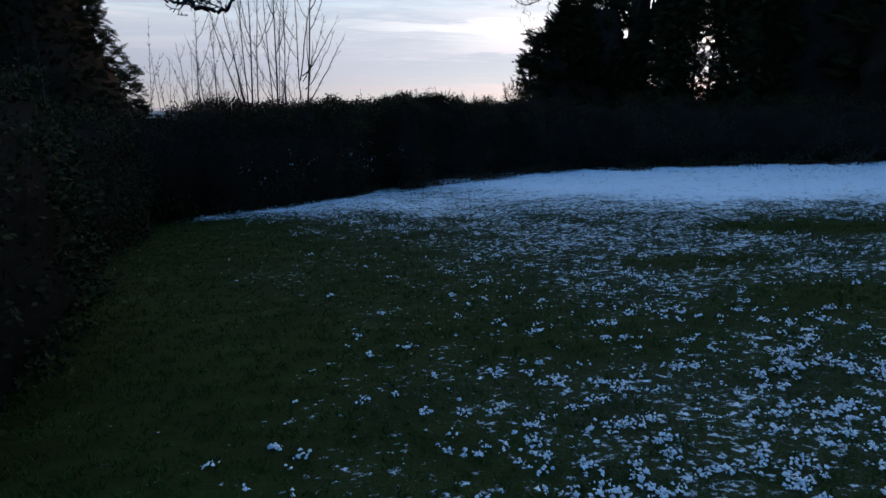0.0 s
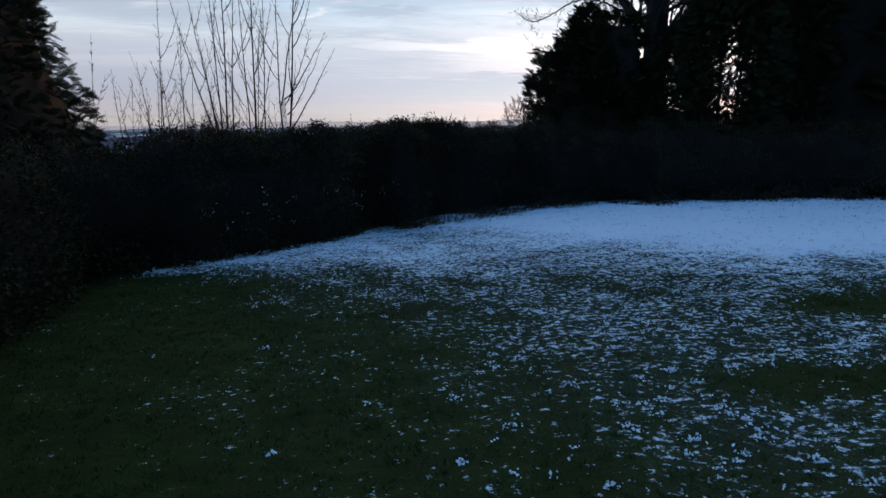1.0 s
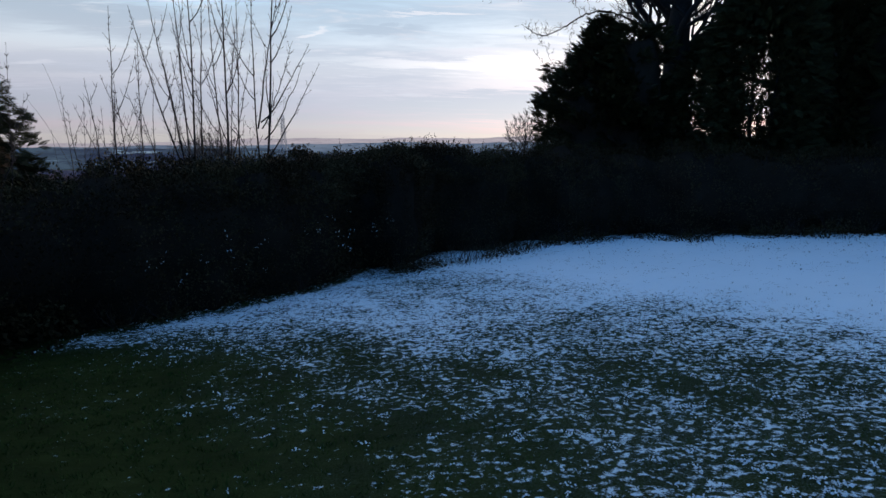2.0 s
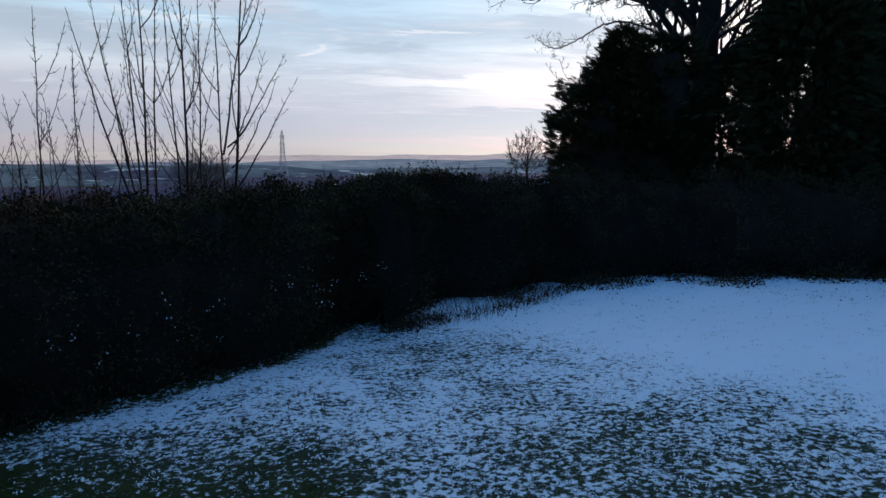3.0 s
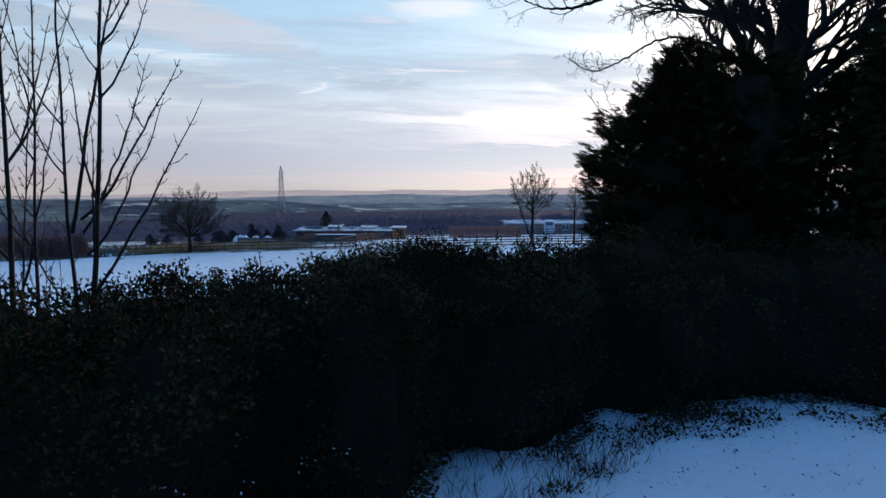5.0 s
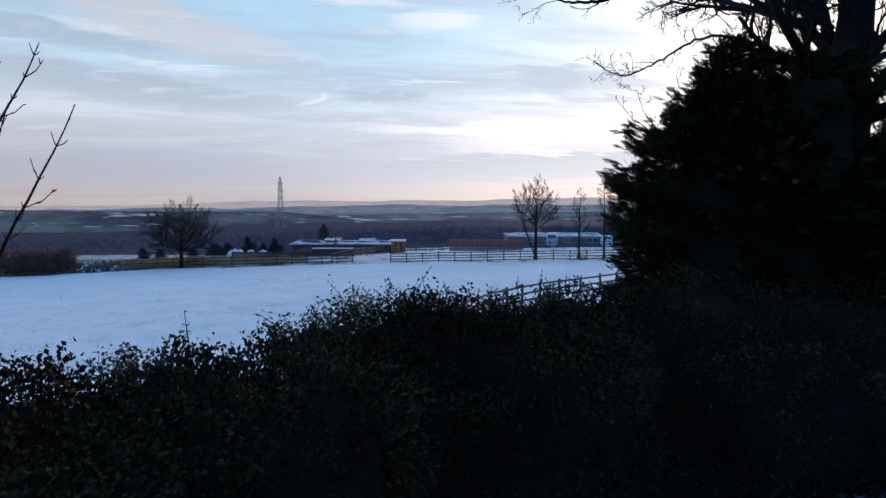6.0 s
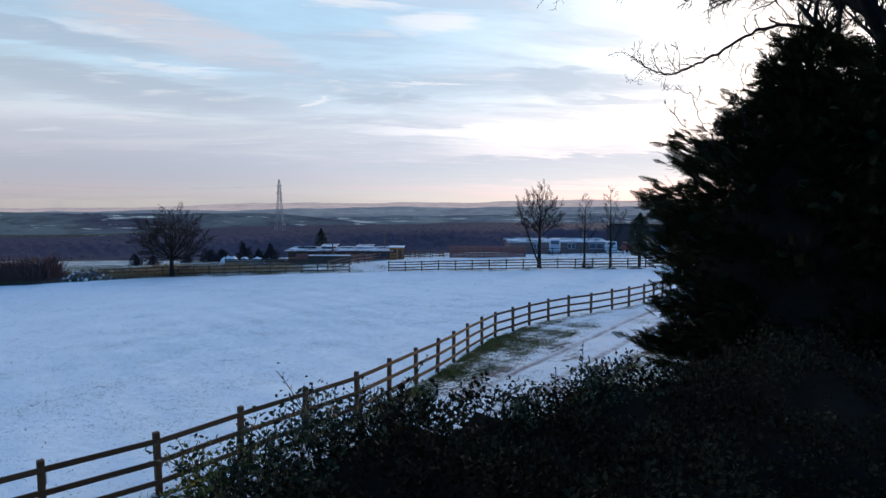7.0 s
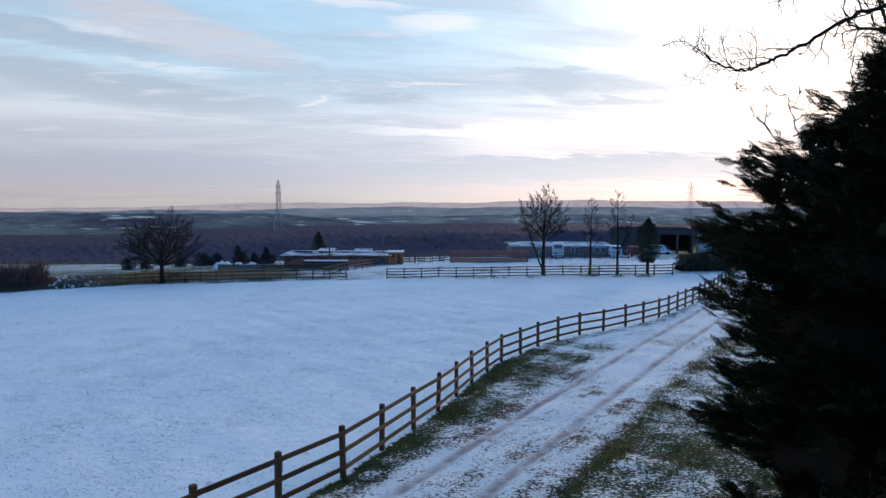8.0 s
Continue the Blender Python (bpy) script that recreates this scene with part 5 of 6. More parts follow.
def reeds():
    r = rng(55)
    # (x, y, spread, tufts): stands of dead stems in the bay of the hedge and along its foot
    line = polyline([-1.0, -0.3, 0.5, 1.3, 2.0, 2.6], [17.6, 18.0, 18.45, 19.15, 19.8, 20.6], 0.42)
    stands = [(x, y, 0.13, 6) for x, y in line] + [(0.2, 19.2, 0.25, 6), (1.0, 19.6, 0.25, 6), (0.6, 19.9, 0.3, 5), (-1.9, 17.2, 0.25, 7), (1.7, 20.2, 0.2, 5)]
    for x0, y0, spread, count in stands:
        for k in range(count):
            x, y = x0 + r.normal(0, spread), y0 + r.normal(0, 0.7 * spread)
            v, f = tuft(r, np.zeros(3), r.integers(8, 22), r.uniform(0.16, 0.44), 0.42)
            ob = placed("grass_tuft", (x, y, float(height(x, y)) - 0.01), "tuft of dry brown grass stems in the snow", "dry grass", "dry grass tufts")
            part("stem", mesh_np("grass_tuft", v, f, M_DRY), ob)["kind"] = "stuff"
    for k in range(70):
        x = r.uniform(2.6, 12.5)
        y = float(front(x)) - abs(r.normal(0, 0.25)) + 0.1
        v, f = tuft(r, np.zeros(3), r.integers(6, 16), r.uniform(0.10, 0.26), 0.6)
        ob = placed("grass_tuft", (x, y, float(height(x, y)) - 0.01), "tuft of dry brown grass stems in the snow", "dry grass", "dry grass tufts")
        part("stem", mesh_np("grass_tuft", v, f, M_DRY), ob)["kind"] = "stuff"


reeds()

def fallen_leaves():
    r = rng(58)
    n = 1100
    x = r.uniform(-5, 12, n)
    y = front(x) - np.abs(r.normal(0, 1.7, n)) + 0.1
    some = r.integers(1, 7, n)
    x, y = np.repeat(x, some), np.repeat(y, some)
    n = len(x)
    x, y = x + r.normal(0, 0.09, n), y + r.normal(0, 0.05, n)
    keep = r.random(n) < np.clip(0.35 + 0.6 * wob(x, y, 0.8, 3.0), 0.05, 1)
    x, y = x[keep], y[keep]
    n = len(x)
    v, f = scatter(LEAF, LEAF_Q, np.stack([x, y, height(x, y) + 0.03], -1), np.c_[r.normal(0, 1, (n, 2)), r.normal(0.2, 0.3, n)], r.normal(0, 1, (n, 3)), 0.012 + 0.045 * r.random(n) ** 2)
    tagged(new("fallen_leaves", mesh_np("fallen_leaves", v, f, M_LITTER)), "dark dead leaves lying on the snowy lawn", "leaves", kind="stuff")


M_LITTER = leaf_material("dead_leaf", (0.014, 0.011, 0.009), (0.060, 0.042, 0.026), 0.9, 0.05)
fallen_leaves()

# ---------------------------------------------------------------- the farm beyond the field
M_PLANK = plain("dark_stained_boards", (0.17, 0.115, 0.095), 0.4, 2.0, 0.85, 0.4, 0.2, (4, 4, 0.5))
M_RED = plain("red_brown_boards", (0.36, 0.14, 0.11), 0.35, 2.0, 0.85, 0.4, 0.2, (0.5, 4, 6))
M_ORANGE = plain("fresh_orange_timber", (0.62, 0.25, 0.07), 0.25, 2.0, 0.75, 0.3, 0.2, (4, 4, 0.5))
M_BRICK = plain("dull_brown_brick", (0.24, 0.165, 0.15), 0.3, 2.5, 0.9, 0.4, 0.2)
M_SHEET = plain("dark_barn_cladding", (0.085, 0.068, 0.068), 0.3, 1.2, 0.7, 0.3, 0.3, (6, 6, 0.4))
M_PALE = plain("pale_grey_cladding", (0.50, 0.54, 0.58), 0.15, 1.2, 0.6, 0.2, 0.3, (5, 5, 0.4))
M_WHITE = plain("white_vehicle_paint", (0.74, 0.75, 0.76), 0.08, 1.0, 0.3, 0.05, 0.5)
M_CAR_RED = plain("dark_red_vehicle_paint", (0.24, 0.03, 0.035), 0.15, 1.0, 0.3, 0.05, 0.5)
M_TYRE = plain("black_rubber", (0.02, 0.02, 0.022), 0.2, 4.0, 0.85, 0.2, 0.2)
M_STEEL = plain("galvanised_steel", (0.28, 0.29, 0.31), 0.2, 1.0, 0.5, 0.1, 0.4)
M_EARTH = plain("rough_brown_earth", (0.13, 0.090, 0.058), 0.5, 1.2, 0.95, 0.9, 0.1)
M_STONE = plain("grey_rubble_stone", (0.16, 0.15, 0.155), 0.5, 1.5, 0.9, 0.8, 0.2)
M_WOODS = leaf_material("bare_wood_twigs", (0.064, 0.052, 0.074), (0.088, 0.072, 0.096), 0.95, 0.03)
M_SCRUB = leaf_material("bare_scrub_twigs", (0.10, 0.062, 0.062), (0.19, 0.12, 0.11), 0.95, 0.03)
M_BRACKEN = leaf_material("dead_bracken", (0.22, 0.14, 0.07), (0.55, 0.37, 0.18), 0.95, 0.05)
# purple haze of the distance is mixed into this leaf colour
M_BUSH = leaf_material("hazed_bush_leaf", (0.040, 0.036, 0.044), (0.085, 0.075, 0.080), 0.95, 0.02)
M_PRIVET = leaf_material("privet_leaf", (0.075, 0.058, 0.040), (0.20, 0.15, 0.095), 0.8, 0.1)
M_EVERGREEN = leaf_material("holly_leaf", (0.010, 0.016, 0.009), (0.035, 0.050, 0.024), 0.5, 0.3)
mat_glass, _n = material("dim_window_glass")
finish(_n, (0.10, 0.12, 0.15, 1), 0.08, None, spec=0.6)
M_GLASS = mat_glass


def piece(name, parent, size, at, mat, bev=0.01, rot=(0, 0, 0), label=""):
    """A bevelled block as a part; at is its centre."""
    ob = part(name, box(*size, bev, mat, name), parent, label)
    ob.matrix_basis = pose(*at, *rot)
    return ob


def roof_slab(parent, wide, deep, at, pitch, mat, thick=0.10, label=""):
    return piece("roof", parent, (wide, deep, thick), at, mat, 0.02, (pitch, 0, 0), label)


def ground_at(x, y):
    return float(height(x, y))


def stable_block():
    x0, x1, y = -22.7, -7.6, 104.5
    cx, w = (x0 + x1) / 2, x1 - x0
    z = ground_at(cx, y) - 0.4
    ob = placed("stable_block", (cx, y, z), "long low timber stable with a snow-covered flat roof", "stable")
    piece("wall", ob, (w, 0.15, 1.8), (0, 0, 0.9), M_PLANK)
    piece("wall", ob, (w, 0.15, 2.1), (0, 5.0, 1.05), M_PLANK)
    for sx in (-1, 1):
        piece("wall", ob, (0.15, 4.85, 2.0), (sx * (w / 2 - 0.08), 2.5, 1.0), M_PLANK)
    roof_slab(ob, w + 0.8, 6.2, (0, 2.4, 2.0), 1.5, M_ROOF, 0.14, "roof under patchy white snow")
    piece("fascia", ob, (w + 0.8, 0.06, 0.16), (0, -0.75, 1.82), M_PLANK)
    for k in range(7):
        u = -w / 2 + 1.2 + k * (w - 2.2) / 6
        d = piece("stable_door", ob, (1.1, 0.06, 1.6), (u, -0.1, 0.82), M_RED)
        piece("upper_leaf", d, (0.9, 0.02, 0.55), (0, -0.042, 0.5), M_GLASS, 0)
        if k < 6:
            wd = piece("window", ob, (0.75, 0.05, 0.5), (u + 1.15, -0.1, 1.3), M_PALE)
            piece("pane", wd, (0.62, 0.02, 0.38), (0, -0.034, 0), M_GLASS, 0)
    # stepped roofs of unlike sheds behind, with dark gaps and stub posts between
    for u, sw, sd, up, tip in ((-0.36, 0.20, 2.6, 2.24, -5), (-0.14, 0.16, 3.2, 2.42, 3), (0.04, 0.12, 2.2, 2.20, -3), (0.22, 0.18, 3.0, 2.34, 4), (0.40, 0.10, 2.4, 2.16, -6)):
        roof_slab(ob, w * sw, sd, (u * w, 3.6, up), tip, M_ROOF, 0.10, "roof under patchy white snow")
        piece("upstand", ob, (w * sw - 0.3, 0.08, up - 1.98), (u * w, 3.0, 1.98 + (up - 1.98) / 2), M_PLANK)
    for k in range(9):
        piece("post", ob, (0.10, 0.10, 1.75), (-w / 2 + 0.4 + k * (w - 0.8) / 8, -0.62, 0.88), M_PLANK)
    piece("rail", ob, (w * 0.4, 0.06, 0.14), (-w * 0.28, -0.66, 0.9), M_ORANGE, 0.01, label="strip of pale orange board")


stable_block()


def board_wall(x0, x1, y, tall, boards, mat, label, cat="fence", sag=0.0, top_snow=False, name="board_fence"):
    """A close-boarded fence of long horizontal boards on posts."""
    cx, w = (x0 + x1) / 2, x1 - x0
    z = ground_at(cx, y) - 0.05
    ob = placed(name, (cx, y, z), label, cat, "farm fences")
    h = tall / boards
    for k in range(boards):
        piece("board", ob, (w, 0.04, h - 0.03), (0, 0.012 * (k % 2), (k + 0.5) * h + 0.05), mat, 0.006, (0, sag, 0))
    n = max(2, int(w / 2.2))
    for k in range(n + 1):
        piece("post", ob, (0.12, 0.10, tall + 0.15), (-w / 2 + k * w / n, -0.08, tall / 2 + 0.05), mat, 0.01)
    if top_snow:
        piece("snow_cap", ob, (w, 0.9, 0.10), (0, 0.40, tall + 0.12), M_SNOW, 0.04, label="strip of white snow")
    return ob


board_wall(-20.5, -9.5, 100.5, 1.15, 5, M_RED, "brown board fence in front of the stable")
board_wall(-28.5, -14.2, 95.0, 0.85, 4, M_OLDWOOD, "low dark board wall beside the yard", "wall")
board_wall(-18.0, -12.4, 96.5, 1.0, 4, M_OLDWOOD, "low dark board wall topped with snow", "wall", top_snow=True)
board_wall(1.2, 12.2, 103.8, 1.75, 7, M_RED, "red-brown wall of stacked boards in the farmyard", "wall")
fence(polyline([-13.4, -10.2, -8.6], [86.0, 95.0, 103.0], 1.9), "dark timber rail fence along the farm lane", "farm fences", tags=0, post=POST_DARK, rail=RAIL_DARK)
fence(polyline([12.8, 28.5], [109.0, 109.0], 2.2), "thin rail fence in front of the bungalow", "farm fences", tags=0, post=POST_DARK, rail=RAIL_DARK)
fence(polyline([43.0, 56.0], [118.0, 119.0], 2.2), "thin rail fence beside the pale barn", "farm fences", tags=0, post=POST_DARK, rail=RAIL_DARK)


def lean_to():
    x, y = -6.6, 103.5
    ob = placed("lean_to", (x, y, ground_at(x, y) - 0.2), "small open timber shelter of bright orange boards", "shelter")
    for sx in (-0.9, 0.1, 0.9):
        piece("post", ob, (0.14, 0.14, 1.85), (sx, -0.8, 0.92), M_ORANGE)
    piece("wall", ob, (2.0, 0.08, 1.95), (0, 0.8, 0.98), M_PLANK)
    piece("beam", ob, (2.2, 0.12, 0.22), (0, -0.8, 1.92), M_ORANGE)
    roof_slab(ob, 2.3, 2.0, (0, 0, 2.10), 3.0, M_SNOW, 0.07)
    for k in range(3):
        piece("board", ob, (0.9, 0.04, 0.16), (-0.4, -0.88, 0.3 + 0.4 * k), M_ORANGE, 0.005)


lean_to()


def bungalow():
    x0, x1, y = 11.6, 27.8, 118.0
    cx, w = (x0 + x1) / 2, x1 - x0
    ob = placed("long_building", (cx, y, ground_at(cx, y) - 0.1), "long low brick building with a snow-covered roof", "building")
    piece("wall", ob, (w, 0.25, 2.1), (0, 0, 1.05), M_BRICK)
    piece("wall", ob, (w, 0.25, 2.1), (0, 7.0, 1.05), M_BRICK)
    for sx in (-1, 1):
        piece("wall", ob, (0.25, 6.7, 2.1), (sx * (w / 2 - 0.13), 3.5, 1.05), M_BRICK)
    roof_slab(ob, w + 0.8, 4.6, (0, 1.75, 2.26), 4.5, M_ROOF, 0.14, "roof under patchy white snow")
    roof_slab(ob, w + 0.8, 4.6, (0, 5.25, 2.26), -4.5, M_ROOF, 0.14, "roof under patchy white snow")
    piece("fascia", ob, (w + 0.8, 0.05, 0.18), (0, -0.55, 2.05), M_PALE)
    for u, ww in ((-3.6, 0.9), (2.4, 1.3), (6.6, 2.2)):
        f = piece("window", ob, (ww, 0.08, 0.95), (u, -0.14, 1.35), M_WHITE, 0.01, label="white-framed window")
        for k in range(2):
            piece("pane", f, (ww / 2 - 0.09, 0.02, 0.8), ((k - 0.5) * ww / 2, -0.045, 0), M_GLASS, 0)
    piece("door", ob, (0.9, 0.06, 1.95), (-0.8, -0.14, 0.98), M_PLANK)
    piece("chimney", ob, (0.7, 0.6, 0.9), (5.5, 3.5, 3.1), M_BRICK)


bungalow()


def big_barn():
    x0, x1, y = 31.2, 45.6, 128.0
    cx, w = (x0 + x1) / 2, x1 - x0
    ob = placed("barn", (cx, y, ground_at(cx, y) - 0.1), "large dark clad barn with open bays", "barn", "barns")
    ob.rotation_euler = (0, 0, -0.30)
    h = 4.7
    # front between the bays
    edges = [(-w / 2, 0.11 * w), (0.30 * w, 0.325 * w), (0.475 * w, w / 2)]
    for a, b in edges:
        piece("wall", ob, (b - a, 0.12, 3.8), ((a + b) / 2, 0, 1.9), M_SHEET)
    piece("front_panel", ob, (w, 0.14, h - 3.8), (0, 0, 3.8 + (h - 3.8) / 2), M_SHEET)
    piece("wall", ob, (w, 0.12, h), (0, 11.0, h / 2), M_SHEET)
    for sx in (-1, 1):
        piece("wall", ob, (0.12, 10.8, h), (sx * (w / 2 - 0.06), 5.5, h / 2), M_SHEET)
    roof_slab(ob, w + 0.5, 11.6, (0, 5.6, h - 0.32), -4.5, M_SHEET, 0.10)
    for k in range(13):
        piece("rib", ob, (0.06, 0.03, h - 3.9), (-w / 2 + 0.6 + k * (w - 1.2) / 12, -0.09, 3.86 + (h - 3.9) / 2), M_SHEET, 0)


big_barn()


def pale_barn():
    x0, x1, y = 45.9, 58.0, 124.0
    cx, w = (x0 + x1) / 2, x1 - x0
    ob = placed("barn", (cx, y, ground_at(cx, y) - 0.1), "pale clad barn with a dark pitched roof", "barn", "barns")
    ob.rotation_euler = (0, 0, -0.36)
    piece("wall", ob, (w, 0.12, 2.4), (0, 0, 1.2), M_PALE)
    piece("wall", ob, (w, 0.12, 2.4), (0, 9.0, 1.2), M_PALE)
    for sx in (-1, 1):
        piece("wall", ob, (0.12, 8.8, 2.4), (sx * (w / 2 - 0.06), 4.5, 1.2), M_PALE)
        piece("gable", ob, (0.10, 4.6, 1.0), (sx * (w / 2 - 0.05), 4.5, 2.9), M_PALE)
    roof_slab(ob, w + 0.4, 5.4, (0, 2.0, 3.25), 22.0, M_SHEET, 0.12)
    roof_slab(ob, w + 0.4, 5.4, (0, 7.0, 3.25), -22.0, M_SHEET, 0.12)
    piece("snow_strip", ob, (0.7, 5.2, 0.05), (-w / 2 + 0.3, 2.0, 3.36), M_SNOW, 0.01, (22.0, 0, 0), "white snow on the roof's verge")
    for k in range(10):
        piece("rib", ob, (0.05, 0.03, 2.2), (-w / 2 + 0.6 + k * (w - 1.2) / 9, -0.075, 1.2), M_PALE, 0)


pale_barn()


def wheel(parent, x, y, r=0.33):
    bm = bmesh.new()
    bmesh.ops.create_cone(bm, cap_ends=True, segments=16, radius1=r, radius2=r, depth=0.2)
    me = bpy.data.meshes.new("tyre")
    bm.to_mesh(me)
    bm.free()
    me.materials.append(M_TYRE)
    w = part("wheel", me, parent)
    w.matrix_basis = pose(x, y, r, 90, 0, 0)


def profile(parent, name, pts, wide, mat, bev=0.06, label=""):
    """A side outline (x, z) drawn out to a width and rounded."""
    bm = bmesh.new()
    vs = [bm.verts.new((x, -wide / 2, z)) for x, z in pts]
    f = bm.faces.new(vs)
    out = bmesh.ops.extrude_face_region(bm, geom=[f])
    bmesh.ops.translate(bm, vec=(0, wide, 0), verts=[g for g in out["geom"] if isinstance(g, bmesh.types.BMVert)])
    bmesh.ops.recalc_face_normals(bm, faces=bm.faces)
    bmesh.ops.bevel(bm, geom=bm.edges[:], offset=bev, segments=2, affect="EDGES")
    me = bpy.data.meshes.new(name)
    bm.to_mesh(me)
    bm.free()
    me.materials.append(mat)
    return part(name, me, parent, label)


def horse_trailer(x, y, turn):
    ob = placed("horse_trailer", (x, y, ground_at(x, y)), "white rounded horse trailer parked in the farmyard", "trailer")
    ob.rotation_euler = (0, 0, radians(turn))
    profile(ob, "body", [(-1.5, 0.45), (1.35, 0.45), (1.52, 0.8), (1.55, 1.3), (1.45, 1.8), (1.25, 2.2), (0.95, 2.45), (0.5, 2.58), (-0.9, 2.58), (-1.25, 2.48), (-1.45, 2.25), (-1.5, 1.9)], 1.75, M_WHITE, 0.14)
    piece("ramp", ob, (0.05, 1.5, 1.25), (-1.53, 0, 1.1), M_PALE)
    piece("window", ob, (0.05, 1.3, 0.55), (-1.53, 0, 2.02), M_GLASS)
    piece("drawbar", ob, (1.2, 0.12, 0.1), (2.0, 0, 0.45), M_STEEL)
    for sx in (-0.35, 0.4):
        for sy in (-0.85, 0.85):
            wheel(ob, sx, sy, 0.3)


def car(x, y, turn, mat, label, tall=1.5, long=4.2):
    ob = placed("car", (x, y, ground_at(x, y)), label, "car", "parked vehicles")
    ob.rotation_euler = (0, 0, radians(turn))
    h = long / 2
    profile(ob, "body", [(-h, 0.35), (h, 0.35), (h, 0.75), (h - 0.9, 0.95), (h - 1.5, tall), (-h + 0.7, tall), (-h + 0.1, 0.95)], 1.75, mat, 0.10)
    for sy in (-0.86, 0.86):
        piece("side_window", ob, (long * 0.36, 0.04, 0.36), (-0.3, sy, tall - 0.32), M_GLASS)
    piece("windscreen", ob, (0.04, 1.35, 0.42), (h - 1.18, 0, tall - 0.28), M_GLASS, 0.005, (0, -42, 0))
    piece("rear_window", ob, (0.04, 1.3, 0.4), (-h + 0.36, 0, tall - 0.28), M_GLASS, 0.005, (0, 38, 0))
    for sx in (-h + 0.75, h - 0.8):
        for sy in (-0.8, 0.8):
            wheel(ob, sx, sy, 0.31)


horse_trailer(18.4, 113.5, 80)
car(28.2, 116.0, 80, M_WHITE, "white van parked beside the long building", 2.0, 4.6)
car(32.2, 119.0, 95, M_CAR_RED, "dark red car parked beside the barn", 1.75)
car(38.9, 126.0, 5, M_WHITE, "white pickup parked at the open barn", 1.8, 4.6)
car(41.8, 130.5, 80, M_CAR_RED, "dark red car parked inside the open barn", 1.6)


def pole(x, y, tall, label="slim dark wooden telegraph pole", cross=True):
    ob = placed("telegraph_pole", (x, y, ground_at(x, y) - 0.1), label, "pole", "telegraph poles")
    w = Wood()
    w.add([(0, 0, 0), (0, 0, tall / 2), (0, 0, tall)], [0.13, 0.11, 0.09], 8)
    part("post", w.mesh("pole", M_PLANK), ob)
    if cross:
        piece("crossarm", ob, (1.0, 0.08, 0.08), (0, -0.1, tall - 0.3), M_PLANK)


pole(-8.8, 108.0, 4.6)
pole(-15.6, 101.5, 2.9, "slim grey post beside the stable", False)


def heap(name, x, y, wide, deep, tall, mat, label, cat, seed, lump=0.25):
    """A rough heap: a lumpy mound."""
    n, m = 26, 40
    r, a = np.meshgrid(np.linspace(0, 1, n), np.linspace(0, 2 * math.pi, m + 1)[:-1], indexing="ij")
    px, py = x + r * np.cos(a) * wide / 2, y + r * np.sin(a) * deep / 2
    z = height(px, py) - 0.08 + tall * (1 - r ** 3.5) * (0.75 + lump * wob(px, py, 1.7, seed) + lump * 0.6 * wob(px, py, 4.5, seed))
    i = np.arange(n * m).reshape(n, m)
    j = np.roll(i, -1, axis=1)
    me = mesh_np(name, np.stack([px, py, z], -1).reshape(-1, 3), np.stack([i[:-1], i[1:], j[1:], j[:-1]], -1).reshape(-1, 4), mat, None, True)
    return tagged(new(name, me), label, cat)


heap("snow_heap", -28.8, 97.5, 3.2, 2.4, 1.6, M_SNOW, "heap of white snow in the farmyard", "snow heap", 1)
heap("snow_heap", -26.7, 97.7, 3.0, 2.2, 1.45, M_SNOW, "heap of white snow in the farmyard", "snow heap", 2)
heap("snow_heap", -25.0, 97.4, 2.6, 1.9, 1.35, M_SNOW, "heap of white snow in the farmyard", "snow heap", 3)
heap("earth_bank", -38.5, 87.0, 9.0, 4.0, 0.9, M_EARTH, "rough brown earth heap at the field's edge", "earth heap", 4, 0.4)
heap("earth_bank", -31.8, 88.5, 9.0, 4.0, 0.8, M_EARTH, "low brown earth bank at the field's edge", "earth heap", 5, 0.4)
heap("earth_bank", -47.5, 86.5, 12.0, 5.0, 1.0, M_EARTH, "low brown earth bank at the field's edge", "earth heap", 6, 0.4)


def rubble():
    r = rng(91)
    ms = []
    for k in range(5):
        bm = bmesh.new()
        bmesh.ops.create_icosphere(bm, subdivisions=1, radius=0.3)
        for v in bm.verts:
            v.co = Vector((v.co.x * r.uniform(0.7, 1.3), v.co.y * r.uniform(0.7, 1.3), v.co.z * r.uniform(0.45, 0.8)))
        me = bpy.data.meshes.new("stone")
        bm.to_mesh(me)
        bm.free()
        me.materials.append(M_STONE if k < 4 else M_SNOW)
        ms.append(me)
    ob = placed("rubble_heap", (-41.2, 85.2, ground_at(-41.2, 85.2)), "heap of grey rubble stones dusted with snow", "rubble")
    for k in range(190):
        u = r.normal(0, 2.2)
        d = r.normal(0, 0.5)
        x, y = -41.2 + u, 85.2 + d
        c = part("stone", ms[r.integers(0, 5)], ob)
        c.matrix_basis = Matrix.Translation((u, d, ground_at(x, y) - ob.location.z + 1.5 * math.exp(-u * u / 5) * max(0, 1 - abs(d)) * r.random())) @ Euler(r.uniform(0, 6, 3)).to_matrix().to_4x4() @ Matrix.Diagonal((*(r.uniform(0.35, 0.95, 3)), 1))


rubble()


